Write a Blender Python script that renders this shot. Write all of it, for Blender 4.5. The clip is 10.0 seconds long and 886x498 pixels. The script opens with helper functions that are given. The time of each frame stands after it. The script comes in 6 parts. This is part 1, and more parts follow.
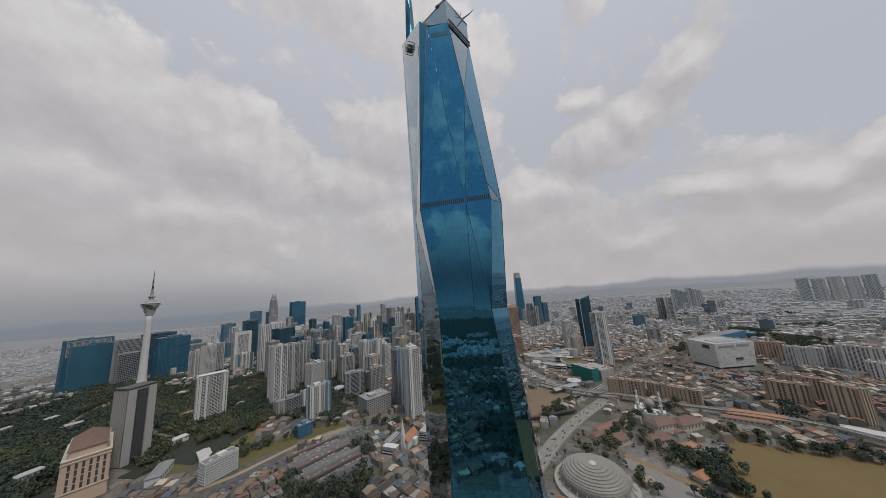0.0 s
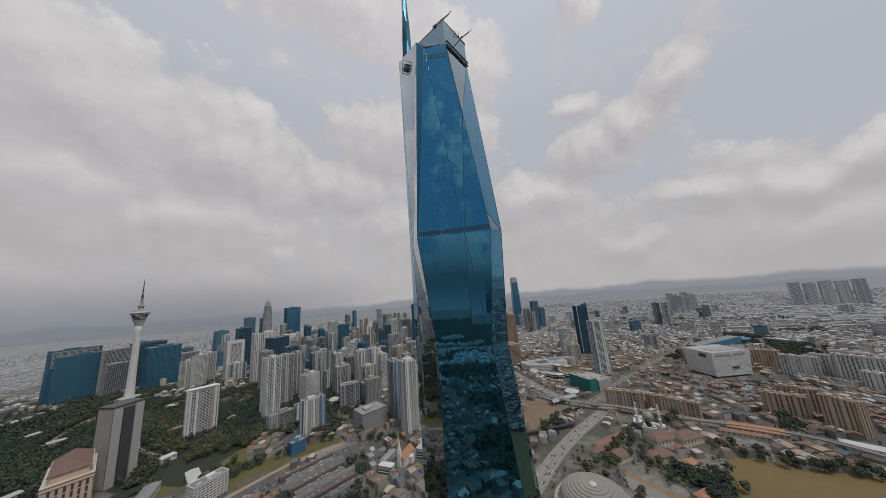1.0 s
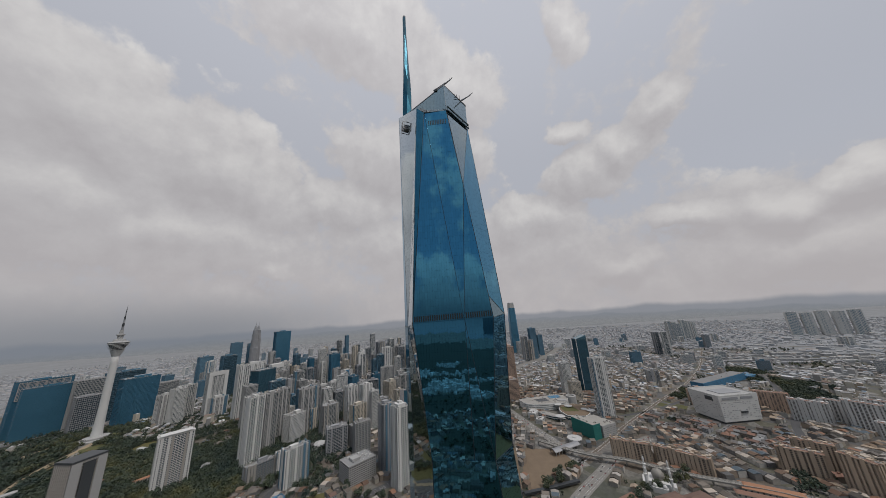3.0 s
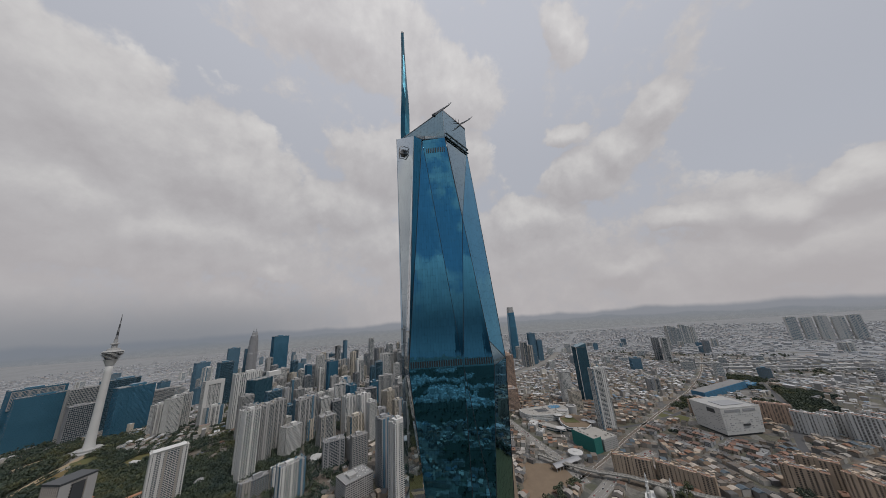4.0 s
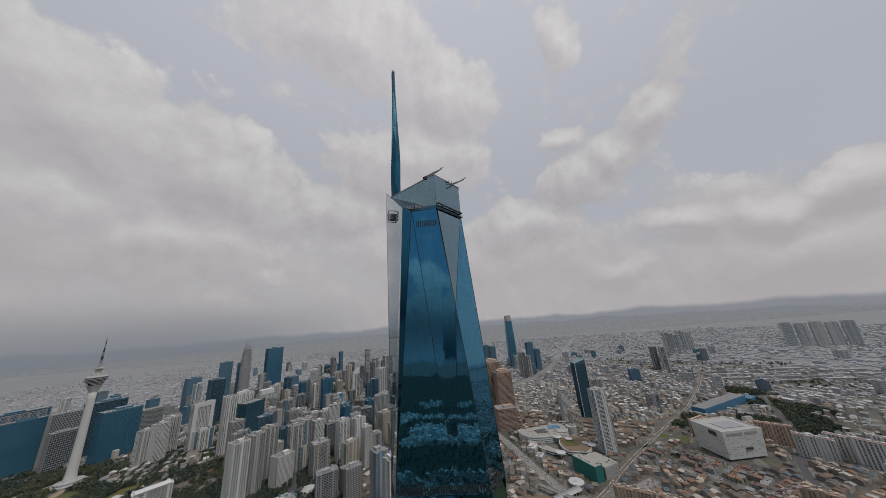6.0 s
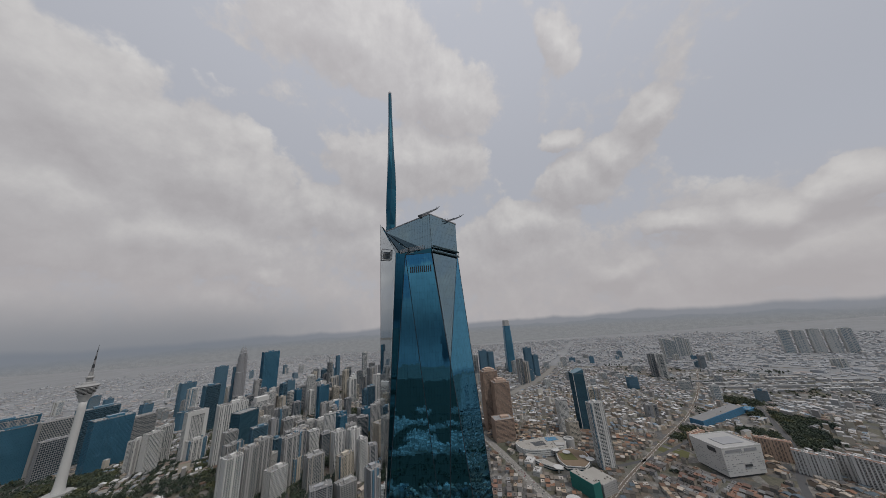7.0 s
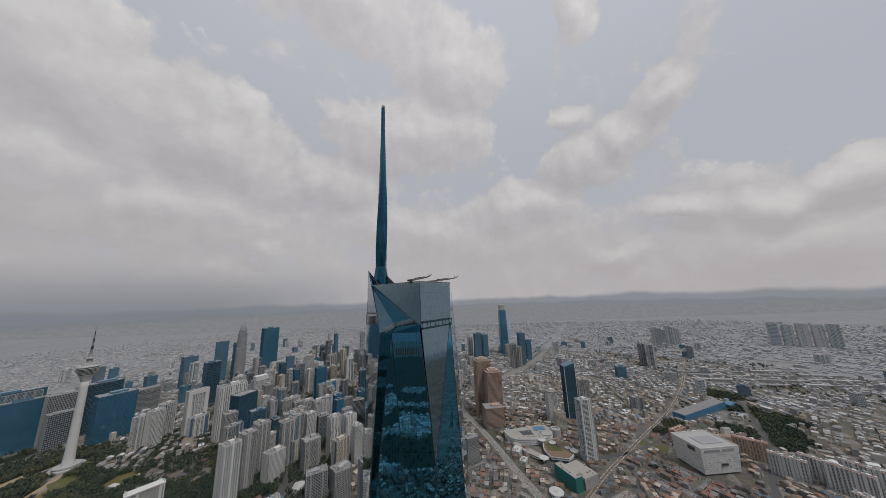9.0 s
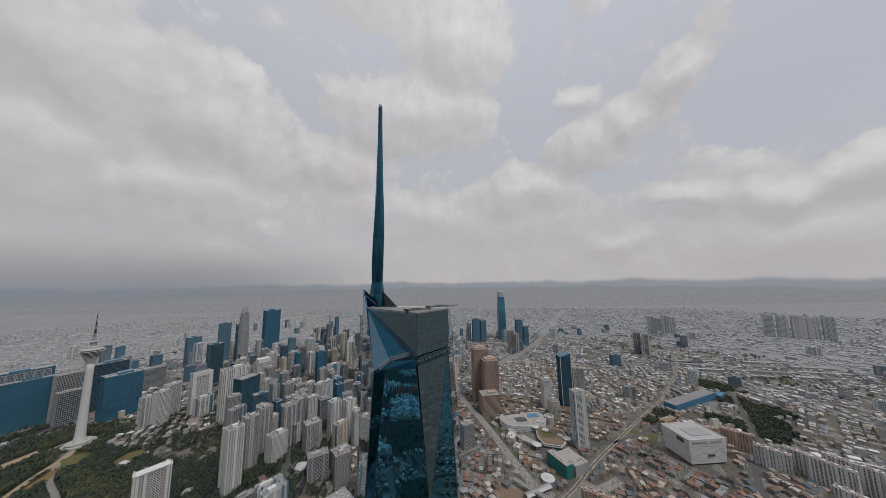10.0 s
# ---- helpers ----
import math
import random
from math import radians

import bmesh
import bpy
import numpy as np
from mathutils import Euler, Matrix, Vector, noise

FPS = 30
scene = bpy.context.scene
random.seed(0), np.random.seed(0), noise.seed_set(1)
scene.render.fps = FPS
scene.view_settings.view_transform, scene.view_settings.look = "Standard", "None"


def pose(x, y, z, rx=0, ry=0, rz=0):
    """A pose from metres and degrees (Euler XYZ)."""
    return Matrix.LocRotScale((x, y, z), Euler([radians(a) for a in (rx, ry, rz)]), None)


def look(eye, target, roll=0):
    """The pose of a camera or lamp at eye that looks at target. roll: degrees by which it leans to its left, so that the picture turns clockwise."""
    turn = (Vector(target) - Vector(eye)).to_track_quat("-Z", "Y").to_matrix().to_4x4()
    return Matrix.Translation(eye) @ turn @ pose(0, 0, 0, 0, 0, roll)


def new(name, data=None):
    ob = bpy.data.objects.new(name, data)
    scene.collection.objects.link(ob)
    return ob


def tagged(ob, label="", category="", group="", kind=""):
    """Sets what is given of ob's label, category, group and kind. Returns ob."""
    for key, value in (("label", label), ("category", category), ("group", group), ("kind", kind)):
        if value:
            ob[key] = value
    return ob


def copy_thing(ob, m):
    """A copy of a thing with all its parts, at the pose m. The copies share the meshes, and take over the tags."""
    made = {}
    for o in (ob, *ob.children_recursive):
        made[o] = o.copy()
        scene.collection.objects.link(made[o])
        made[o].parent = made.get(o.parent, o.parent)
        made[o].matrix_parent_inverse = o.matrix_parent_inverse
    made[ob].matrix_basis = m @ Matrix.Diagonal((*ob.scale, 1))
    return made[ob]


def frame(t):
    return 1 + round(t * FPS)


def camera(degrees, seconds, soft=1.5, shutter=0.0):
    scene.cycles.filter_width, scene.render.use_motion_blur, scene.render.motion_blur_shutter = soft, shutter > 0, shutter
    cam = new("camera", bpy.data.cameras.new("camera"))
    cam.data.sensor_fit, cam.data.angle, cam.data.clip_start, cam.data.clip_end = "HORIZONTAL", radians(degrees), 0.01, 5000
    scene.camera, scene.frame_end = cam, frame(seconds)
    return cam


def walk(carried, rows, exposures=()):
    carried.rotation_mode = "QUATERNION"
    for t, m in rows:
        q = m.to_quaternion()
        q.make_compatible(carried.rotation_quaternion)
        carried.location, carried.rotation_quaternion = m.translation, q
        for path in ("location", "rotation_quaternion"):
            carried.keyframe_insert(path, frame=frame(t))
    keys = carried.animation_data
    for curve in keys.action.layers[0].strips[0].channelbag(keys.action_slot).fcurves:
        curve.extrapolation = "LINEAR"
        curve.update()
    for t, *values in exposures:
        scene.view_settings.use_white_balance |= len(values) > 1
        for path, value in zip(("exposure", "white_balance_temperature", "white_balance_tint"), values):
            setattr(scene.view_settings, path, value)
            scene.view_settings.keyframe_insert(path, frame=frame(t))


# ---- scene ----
cam = camera(119.9, 10.0, soft=0.8)
PATH = [
    (0, (-240.217, -61.683, 292.381), (-238.281, -61.318, 292.725), -4.3),
    (0.5, (-238.822, -61.612, 301.59), (-236.884, -61.261, 301.935), -4.4),
    (1, (-237.361, -61.512, 310.785), (-235.424, -61.176, 311.149), -4.5),
    (1.5, (-235.91, -61.471, 320.133), (-233.976, -61.145, 320.527), -4.5),
    (2, (-234.527, -61.56, 329.771), (-232.602, -61.247, 330.214), -4.3),
    (2.5, (-233.258, -61.838, 339.816), (-231.342, -61.535, 340.304), -4.0),
    (4, (-230.372, -64.159, 373.194), (-228.463, -63.872, 373.718), -3.8),
    (4.5, (-229.724, -65.47, 385.546), (-227.816, -65.188, 386.073), -4.0),
    (5, (-229.201, -67.035, 398.524), (-227.293, -66.763, 399.057), -4.3),
    (5.5, (-228.762, -68.82, 412.097), (-226.854, -68.555, 412.636), -4.5),
    (7, (-227.313, -74.957, 455.747), (-225.407, -74.705, 456.296), -4.0),
    (7.5, (-226.506, -77.007, 470.936), (-224.595, -76.753, 471.467), -3.4),
    (8, (-225.36, -78.892, 486.216), (-223.44, -78.636, 486.717), -3.0),
    (8.5, (-223.746, -80.492, 501.413), (-221.815, -80.233, 501.863), -2.6),
    (9, (-221.524, -81.669, 516.329), (-219.577, -81.406, 516.705), -2.0),
    (9.5, (-218.536, -82.272, 530.743), (-216.576, -82.003, 531.042), -1.4),
    (10, (-214.611, -82.133, 544.408), (-212.645, -81.86, 544.655), -0.9),
]
walk(cam, [(t, look(eye, target, roll)) for t, eye, target, roll in PATH],
     [(0.0, 0.04), (2.5, -0.02), (4.5, -0.06), (7.5, -0.11), (9.0, -0.04), (10.0, 0.05)])

# ---- world: hazy broken cloud over a tropical city ----
def math_node(tree, op, a, b=None, c=None, clamp=False):
    node = tree.nodes.new("ShaderNodeMath")
    node.operation, node.use_clamp = op, clamp
    for n, v in enumerate((a, b, c)):
        if v is None:
            continue
        if isinstance(v, (int, float)):
            node.inputs[n].default_value = v
        else:
            tree.links.new(v, node.inputs[n])
    return node.outputs[0]


def ramp_node(tree, fac, stops, interpolation="LINEAR"):
    node = tree.nodes.new("ShaderNodeValToRGB")
    node.color_ramp.interpolation = interpolation
    while len(node.color_ramp.elements) < len(stops):
        node.color_ramp.elements.new(0.5)
    for el, (p, c) in zip(node.color_ramp.elements, stops):
        el.position = p
        el.color = (*c, 1) if not isinstance(c, (int, float)) else (c, c, c, 1)
    tree.links.new(fac, node.inputs[0])
    return node.outputs[0]


def mix_node(tree, fac, a, b, blend="MIX"):
    node = tree.nodes.new("ShaderNodeMix")
    node.data_type, node.blend_type = "RGBA", blend
    for socket, v in ((node.inputs[0], fac), (node.inputs[6], a), (node.inputs[7], b)):
        if isinstance(v, (int, float)):
            socket.default_value = v
        elif isinstance(v, tuple):
            socket.default_value = (*v, 1)
        else:
            tree.links.new(v, socket)
    return node.outputs[2]


def noise_node(tree, vector, scale, detail=4.0, rough=0.55, out=0):
    node = tree.nodes.new("ShaderNodeTexNoise")
    node.inputs["Scale"].default_value = scale
    node.inputs["Detail"].default_value = detail
    node.inputs["Roughness"].default_value = rough
    if vector is not None:
        tree.links.new(vector, node.inputs["Vector"])
    return node.outputs[out]


def smooth_step(tree, v, lo, hi):
    node = tree.nodes.new("ShaderNodeMapRange")
    node.interpolation_type = "SMOOTHSTEP"
    node.inputs[1].default_value, node.inputs[2].default_value = lo, hi
    tree.links.new(v, node.inputs[0])
    return node.outputs[0]


SUN_EL, SUN_AZ = 60.0, -125.0     # degrees; azimuth counted from +x towards +y

# cloud masses: azimuth, elevation, half width, half height, lean (degrees), weight
CLOUDS = [
    (66.5, 29, 19, 11, 14, 1.0), (68, 19.6, 14, 9, 4, 1.0), (51.5, 27, 18, 10, 10, 1.0), (56.7, 15.6, 20.7, 6.9, -2, 0.8),
    (29.8, 53.8, 26, 9, -2, 1.0), (3, 46, 19, 8, 8, 1.0), (16, 34.5, 24, 9, 1, 1.0), (35.7, 23.9, 20.9, 6.7, -7, 0.8),
]
CLOUDS += [
    (-26, 48.4, 7.1, 4.4, 43, 0.7), (-36.5, 31.1, 5.4, 4.4, 9, 1.0), (-30.6, 28, 8, 4.4, -20, 1.0), (-21.2, 33.8, 5.3, 2.4, 11, 0.7),
    (-21.9, 25.1, 11, 5.6, -3, 1.0), (-10.1, 18.5, 15, 6.5, -4, 1.0), (-51.8, 13.2, 5.5, 3, -15, 1.0), (-46.1, 11.7, 6.3, 2.7, -2, 1.0),
]
CLOUDS += [(-37.1, 12.6, 7.5, 2.4, 7, 0.9), (-46.9, 6.2, 13, 4.4, 2, 0.85), (-27.7, 7.4, 5.9, 2, 4, 0.7), (11.1, 14.7, 37.7, 5.7, 4, 0.5), (43.6, 11.5, 3.9, 2.5, -1, 0.7)]


GAPS = [(60.1, 43.4, 13.6, 3.8, -2, 0.7), (43.4, 37.5, 10.7, 3, 12, 0.5), (-13, 33, 15, 7, 75, 0.5), (-47.8, 24.6, 13.7, 7.1, 16, 0.9),
        (-54.4, 30.4, 11.8, 5.3, 37, 0.7), (-15.5, 52.6, 8.4, 6, 42, 0.35)]


def cloud_group():
    """Density of cloud for a direction; its azimuth and elevation come in degrees."""
    g = bpy.data.node_groups.new("cloud_density", "ShaderNodeTree")
    g.interface.new_socket("Direction", in_out="INPUT", socket_type="NodeSocketVector")
    g.interface.new_socket("Angles", in_out="INPUT", socket_type="NodeSocketVector")
    g.interface.new_socket("Density", in_out="OUTPUT", socket_type="NodeSocketFloat")
    gi, go = g.nodes.new("NodeGroupInput"), g.nodes.new("NodeGroupOutput")
    way, vec = gi.outputs[0], gi.outputs[1]
    warp = g.nodes.new("ShaderNodeVectorMath")
    warp.operation = "MULTIPLY_ADD"
    warp.inputs[1].default_value, warp.inputs[2].default_value = (13, 9, 0), (-6.5, -4.5, 0)
    g.links.new(noise_node(g, way, 4.6, 9, 0.57, 1), warp.inputs[0])
    add = g.nodes.new("ShaderNodeVectorMath")
    add.operation = "ADD"
    g.links.new(vec, add.inputs[0])
    g.links.new(warp.outputs[0], add.inputs[1])

    def blob(az, el, ra, re, lean, w):
        m = g.nodes.new("ShaderNodeMapping")
        m.vector_type = "TEXTURE"
        m.inputs["Location"].default_value = (az, el, 0)
        m.inputs["Rotation"].default_value = (0, 0, radians(lean))
        m.inputs["Scale"].default_value = (ra, re, 1)
        g.links.new(add.outputs[0], m.inputs["Vector"])
        grad = g.nodes.new("ShaderNodeTexGradient")
        grad.gradient_type = "SPHERICAL"
        g.links.new(m.outputs[0], grad.inputs[0])
        return math_node(g, "MULTIPLY", grad.outputs["Fac"], w)

    mass = hole = None
    for row in CLOUDS:
        mass = blob(*row) if mass is None else math_node(g, "MAXIMUM", mass, blob(*row))
    for row in GAPS:
        hole = blob(*row) if hole is None else math_node(g, "ADD", hole, blob(*row))
    billow = noise_node(g, way, 6.5, 10, 0.62)
    fleece = noise_node(g, way, 21.0, 7, 0.62)
    wide = noise_node(g, way, 2.1, 3, 0.5)
    dens = math_node(g, "ADD", math_node(g, "MULTIPLY", mass, 0.85), math_node(g, "MULTIPLY", billow, 0.75))
    dens = math_node(g, "ADD", dens, math_node(g, "MULTIPLY", wide, 0.25))
    dens = math_node(g, "SUBTRACT", dens, math_node(g, "MULTIPLY", hole, 0.95))
    dens = math_node(g, "ADD", dens, math_node(g, "MULTIPLY_ADD", fleece, 0.42, -0.21))
    # the cloud closes up towards the horizon
    part = g.nodes.new("ShaderNodeSeparateXYZ")
    g.links.new(way, part.inputs[0])
    dens = math_node(g, "ADD", dens, math_node(g, "MULTIPLY", smooth_step(g, part.outputs[2], 0.40, 0.12), 0.16))
    # broken cloud in the western half of the sky
    sep = g.nodes.new("ShaderNodeSeparateXYZ")
    g.links.new(way, sep.inputs[0])
    west = smooth_step(g, sep.outputs[0], -0.2, -0.7)
    puffs = math_node(g, "MULTIPLY_ADD", noise_node(g, way, 3.6, 7, 0.55), 1.5, -0.72)
    dens = math_node(g, "ADD", dens, math_node(g, "MULTIPLY", west, puffs))
    g.links.new(dens, go.inputs[0])
    return g


def make_world():
    world = bpy.data.worlds.new("hazy_sky")
    scene.world = world
    world.use_nodes = True
    t = world.node_tree
    t.nodes.clear()
    out, bg = t.nodes.new("ShaderNodeOutputWorld"), t.nodes.new("ShaderNodeBackground")
    t.links.new(bg.outputs[0], out.inputs[0])
    bg.inputs[1].default_value = 0.1
    coord = t.nodes.new("ShaderNodeTexCoord")
    group = cloud_group()

    def angles(way):
        sep = t.nodes.new("ShaderNodeSeparateXYZ")
        t.links.new(way, sep.inputs[0])
        az = math_node(t, "MULTIPLY", math_node(t, "ARCTAN2", sep.outputs[1], sep.outputs[0]), 57.2958)
        el = math_node(t, "MULTIPLY", math_node(t, "ARCSINE", sep.outputs[2]), 57.2958)
        comb = t.nodes.new("ShaderNodeCombineXYZ")
        t.links.new(az, comb.inputs[0])
        t.links.new(el, comb.inputs[1])
        return az, el, comb.outputs[0]

    def density(way):
        node = t.nodes.new("ShaderNodeGroup")
        node.node_tree = group
        t.links.new(way, node.inputs[0])
        t.links.new(angles(way)[2], node.inputs[1])
        return node.outputs[0]

    way = coord.outputs["Generated"]
    az, el, both = angles(way)
    lift = t.nodes.new("ShaderNodeVectorMath")
    lift.operation = "ADD"
    lift.inputs[1].default_value = (0.0, -0.03, 0.05)
    t.links.new(way, lift.inputs[0])
    norm = t.nodes.new("ShaderNodeVectorMath")
    norm.operation = "NORMALIZE"
    t.links.new(lift.outputs[0], norm.inputs[0])
    d1, d2 = density(way), density(norm.outputs[0])
    cover = smooth_step(t, d1, 0.48, 0.665)
    # edges towards the light are bright, the undersides grey
    lit = math_node(t, "MULTIPLY_ADD", math_node(t, "SUBTRACT", d1, d2), 0.95, 0.33, clamp=True)
    cloud = ramp_node(t, lit, [(0.0, (4.2, 4.02, 4.1)), (0.35, (4.85, 4.7, 4.76)), (1.0, (6.8, 6.65, 6.5))])
    sky = t.nodes.new("ShaderNodeTexSky")
    sky.sky_type, sky.sun_disc = "NISHITA", False
    sky.sun_elevation, sky.sun_rotation = radians(SUN_EL), radians(90 - SUN_AZ)
    sky.dust_density, sky.ozone_density, sky.altitude = 3.0, 1.5, 100
    veil = mix_node(t, 0.85, sky.outputs[0], (4.75, 4.85, 5.25))
    parts = t.nodes.new("ShaderNodeSeparateXYZ")
    t.links.new(way, parts.inputs[0])
    veil = mix_node(t, math_node(t, "MULTIPLY", smooth_step(t, parts.outputs[0], -0.2, -0.7), 0.85), veil, (1.6, 2.5, 3.6))
    col = mix_node(t, math_node(t, "MULTIPLY", cover, 0.88), veil, cloud)
    # thick haze near the horizon
    low = smooth_step(t, el, 22.0, 1.0)
    low = math_node(t, "MULTIPLY", low, math_node(t, "MULTIPLY_ADD", smooth_step(t, parts.outputs[0], -0.2, -0.7), -0.7, 1.0))
    # brighter overhead, where the sun stands behind the cloud
    glow = math_node(t, "MULTIPLY_ADD", smooth_step(t, el, 22.0, 62.0), 0.22, 1.0)
    # zenith out of view raised again, as added fill light on the town
    glow = math_node(t, "MULTIPLY_ADD", smooth_step(t, el, 56.0, 82.0), 0.6, glow)
    grey = t.nodes.new("ShaderNodeCombineColor")
    for n in range(3):
        t.links.new(glow, grey.inputs[n])
    col = mix_node(t, 1.0, col, grey.outputs[0], "MULTIPLY")
    col = mix_node(t, math_node(t, "MULTIPLY", low, 0.55), col, (4.4, 4.12, 4.2))
    # the low sky out of view is darkened, to darken the glass tower's reflections
    west_dim = math_node(t, "MULTIPLY", smooth_step(t, parts.outputs[0], 0.05, -0.4), smooth_step(t, el, 20.0, 0.5))
    col = mix_node(t, math_node(t, "MULTIPLY", west_dim, 0.95), col, (0.22, 0.40, 0.55))
    # hills and the far plain, all in haze
    azv = t.nodes.new("ShaderNodeCombineXYZ")
    t.links.new(az, azv.inputs[0])
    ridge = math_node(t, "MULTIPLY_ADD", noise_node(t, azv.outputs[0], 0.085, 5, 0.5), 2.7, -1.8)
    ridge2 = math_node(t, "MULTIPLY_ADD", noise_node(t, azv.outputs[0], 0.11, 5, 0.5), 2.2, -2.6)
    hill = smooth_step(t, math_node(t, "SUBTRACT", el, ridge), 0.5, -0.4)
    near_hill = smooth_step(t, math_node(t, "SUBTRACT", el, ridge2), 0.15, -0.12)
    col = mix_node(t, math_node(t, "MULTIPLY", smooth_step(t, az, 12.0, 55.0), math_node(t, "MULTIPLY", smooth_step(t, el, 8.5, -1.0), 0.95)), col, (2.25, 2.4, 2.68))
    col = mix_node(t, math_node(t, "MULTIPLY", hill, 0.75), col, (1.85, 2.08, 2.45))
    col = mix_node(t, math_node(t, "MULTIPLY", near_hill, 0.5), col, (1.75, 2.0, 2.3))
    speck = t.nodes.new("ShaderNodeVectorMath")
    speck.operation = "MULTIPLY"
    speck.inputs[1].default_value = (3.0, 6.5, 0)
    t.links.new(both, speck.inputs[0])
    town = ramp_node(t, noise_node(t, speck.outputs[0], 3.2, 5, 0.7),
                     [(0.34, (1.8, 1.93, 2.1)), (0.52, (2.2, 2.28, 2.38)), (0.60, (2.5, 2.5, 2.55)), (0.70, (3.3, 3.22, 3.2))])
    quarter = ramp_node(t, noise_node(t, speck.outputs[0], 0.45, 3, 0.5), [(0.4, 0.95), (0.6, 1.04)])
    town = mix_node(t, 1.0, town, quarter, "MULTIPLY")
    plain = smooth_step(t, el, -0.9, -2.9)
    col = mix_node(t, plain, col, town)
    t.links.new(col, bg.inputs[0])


make_world()
sun = new("sun", bpy.data.lights.new("sun", "SUN"))
sun.data.energy, sun.data.angle, sun.data.color = 1.62, radians(12), (1.0, 0.955, 0.90)
sun_way = Vector((math.cos(radians(SUN_EL)) * math.cos(radians(SUN_AZ)), math.cos(radians(SUN_EL)) * math.sin(radians(SUN_AZ)), math.sin(radians(SUN_EL))))
sun.matrix_world = look(sun_way * 900, (0, 0, 0))


# ---- materials ----
MATS = {}


def surface(name, color, rough=0.8, metal=0.0, vary=0.25, fine=0.6, coarse=0.03, bump=0.15, island=0.0, object_vary=0.0, spec=0.5, palette=None):
    """A worn surface: grain and large stains in world metres; island / object_vary shift the tone piece by piece."""
    if name in MATS:
        return MATS[name]
    m = bpy.data.materials.new(name)
    m.use_nodes = True
    t = m.node_tree
    b = t.nodes["Principled BSDF"]
    geo = t.nodes.new("ShaderNodeNewGeometry")
    n1 = noise_node(t, geo.outputs["Position"], fine, 5, 0.65)
    n2 = noise_node(t, geo.outputs["Position"], coarse, 3, 0.55)
    both = math_node(t, "ADD", math_node(t, "MULTIPLY", n1, 0.55), math_node(t, "MULTIPLY", n2, 0.45))
    tone = math_node(t, "MULTIPLY_ADD", both, 2 * vary, 1 - vary)
    if palette:
        base = ramp_node(t, geo.outputs["Random Per Island"], [(n / len(palette), c) for n, c in enumerate(palette)], "CONSTANT")
    else:
        base = color
    if island:
        tone = math_node(t, "MULTIPLY", tone, math_node(t, "MULTIPLY_ADD", geo.outputs["Random Per Island"], 2 * island, 1 - island))
    if object_vary:
        info = t.nodes.new("ShaderNodeObjectInfo")
        tone = math_node(t, "MULTIPLY", tone, math_node(t, "MULTIPLY_ADD", info.outputs["Random"], 2 * object_vary, 1 - object_vary))
    grey = t.nodes.new("ShaderNodeCombineColor")
    for n in range(3):
        t.links.new(tone, grey.inputs[n])
    t.links.new(mix_node(t, 1.0, base, grey.outputs[0], "MULTIPLY"), b.inputs["Base Color"])
    b.inputs["Roughness"].default_value, b.inputs["Metallic"].default_value = rough, metal
    b.inputs["Specular IOR Level"].default_value = spec
    if bump:
        bm_node = t.nodes.new("ShaderNodeBump")
        bm_node.inputs["Strength"].default_value, bm_node.inputs["Distance"].default_value = bump, 0.3
        t.links.new(n1, bm_node.inputs["Height"])
        t.links.new(bm_node.outputs[0], b.inputs["Normal"])
    MATS[name] = m
    return m


def coated_glass(name, tint, rough=0.03, vary=0.12, metal=1.0, coat=0.0):
    """Mirror-coated facade glass, each panel a little different."""
    m = bpy.data.materials.new(name)
    m.use_nodes = True
    t = m.node_tree
    b = t.nodes["Principled BSDF"]
    geo = t.nodes.new("ShaderNodeNewGeometry")
    tone = math_node(t, "MULTIPLY_ADD", geo.outputs["Random Per Island"], 2 * vary, 1 - vary)
    dirt = noise_node(t, geo.outputs["Position"], 0.05, 4, 0.6)
    tone = math_node(t, "MULTIPLY", tone, math_node(t, "MULTIPLY_ADD", dirt, 0.2, 0.9))
    grey = t.nodes.new("ShaderNodeCombineColor")
    for n in range(3):
        t.links.new(tone, grey.inputs[n])
    t.links.new(mix_node(t, 1.0, tint, grey.outputs[0], "MULTIPLY"), b.inputs["Base Color"])
    b.inputs["Metallic"].default_value = metal
    b.inputs["Roughness"].default_value = rough
    b.inputs["Coat Weight"].default_value, b.inputs["Coat IOR"].default_value, b.inputs["Coat Roughness"].default_value = coat, 2.1, rough
    MATS[name] = m
    return m


def foliage(name, dark, mid, sunny):
    """Leaves: tree by tree from dark blue-green to yellow-green, each clump a little different."""
    m = bpy.data.materials.new(name)
    m.use_nodes = True
    t = m.node_tree
    b = t.nodes["Principled BSDF"]
    geo = t.nodes.new("ShaderNodeNewGeometry")
    patch_tone = noise_node(t, geo.outputs["Position"], 0.035, 4, 0.6)
    stand = noise_node(t, geo.outputs["Position"], 0.006, 3, 0.5)
    tone = math_node(t, "ADD", math_node(t, "MULTIPLY", patch_tone, 0.55), math_node(t, "MULTIPLY", stand, 0.45))
    base = ramp_node(t, tone, [(0.38, dark), (0.53, mid), (0.68, sunny)])
    clump = ramp_node(t, geo.outputs["Random Per Island"], [(0.0, 0.6), (1.0, 1.4)])
    t.links.new(mix_node(t, 1.0, base, clump, "MULTIPLY"), b.inputs["Base Color"])
    b.inputs["Roughness"].default_value = 0.7
    return m


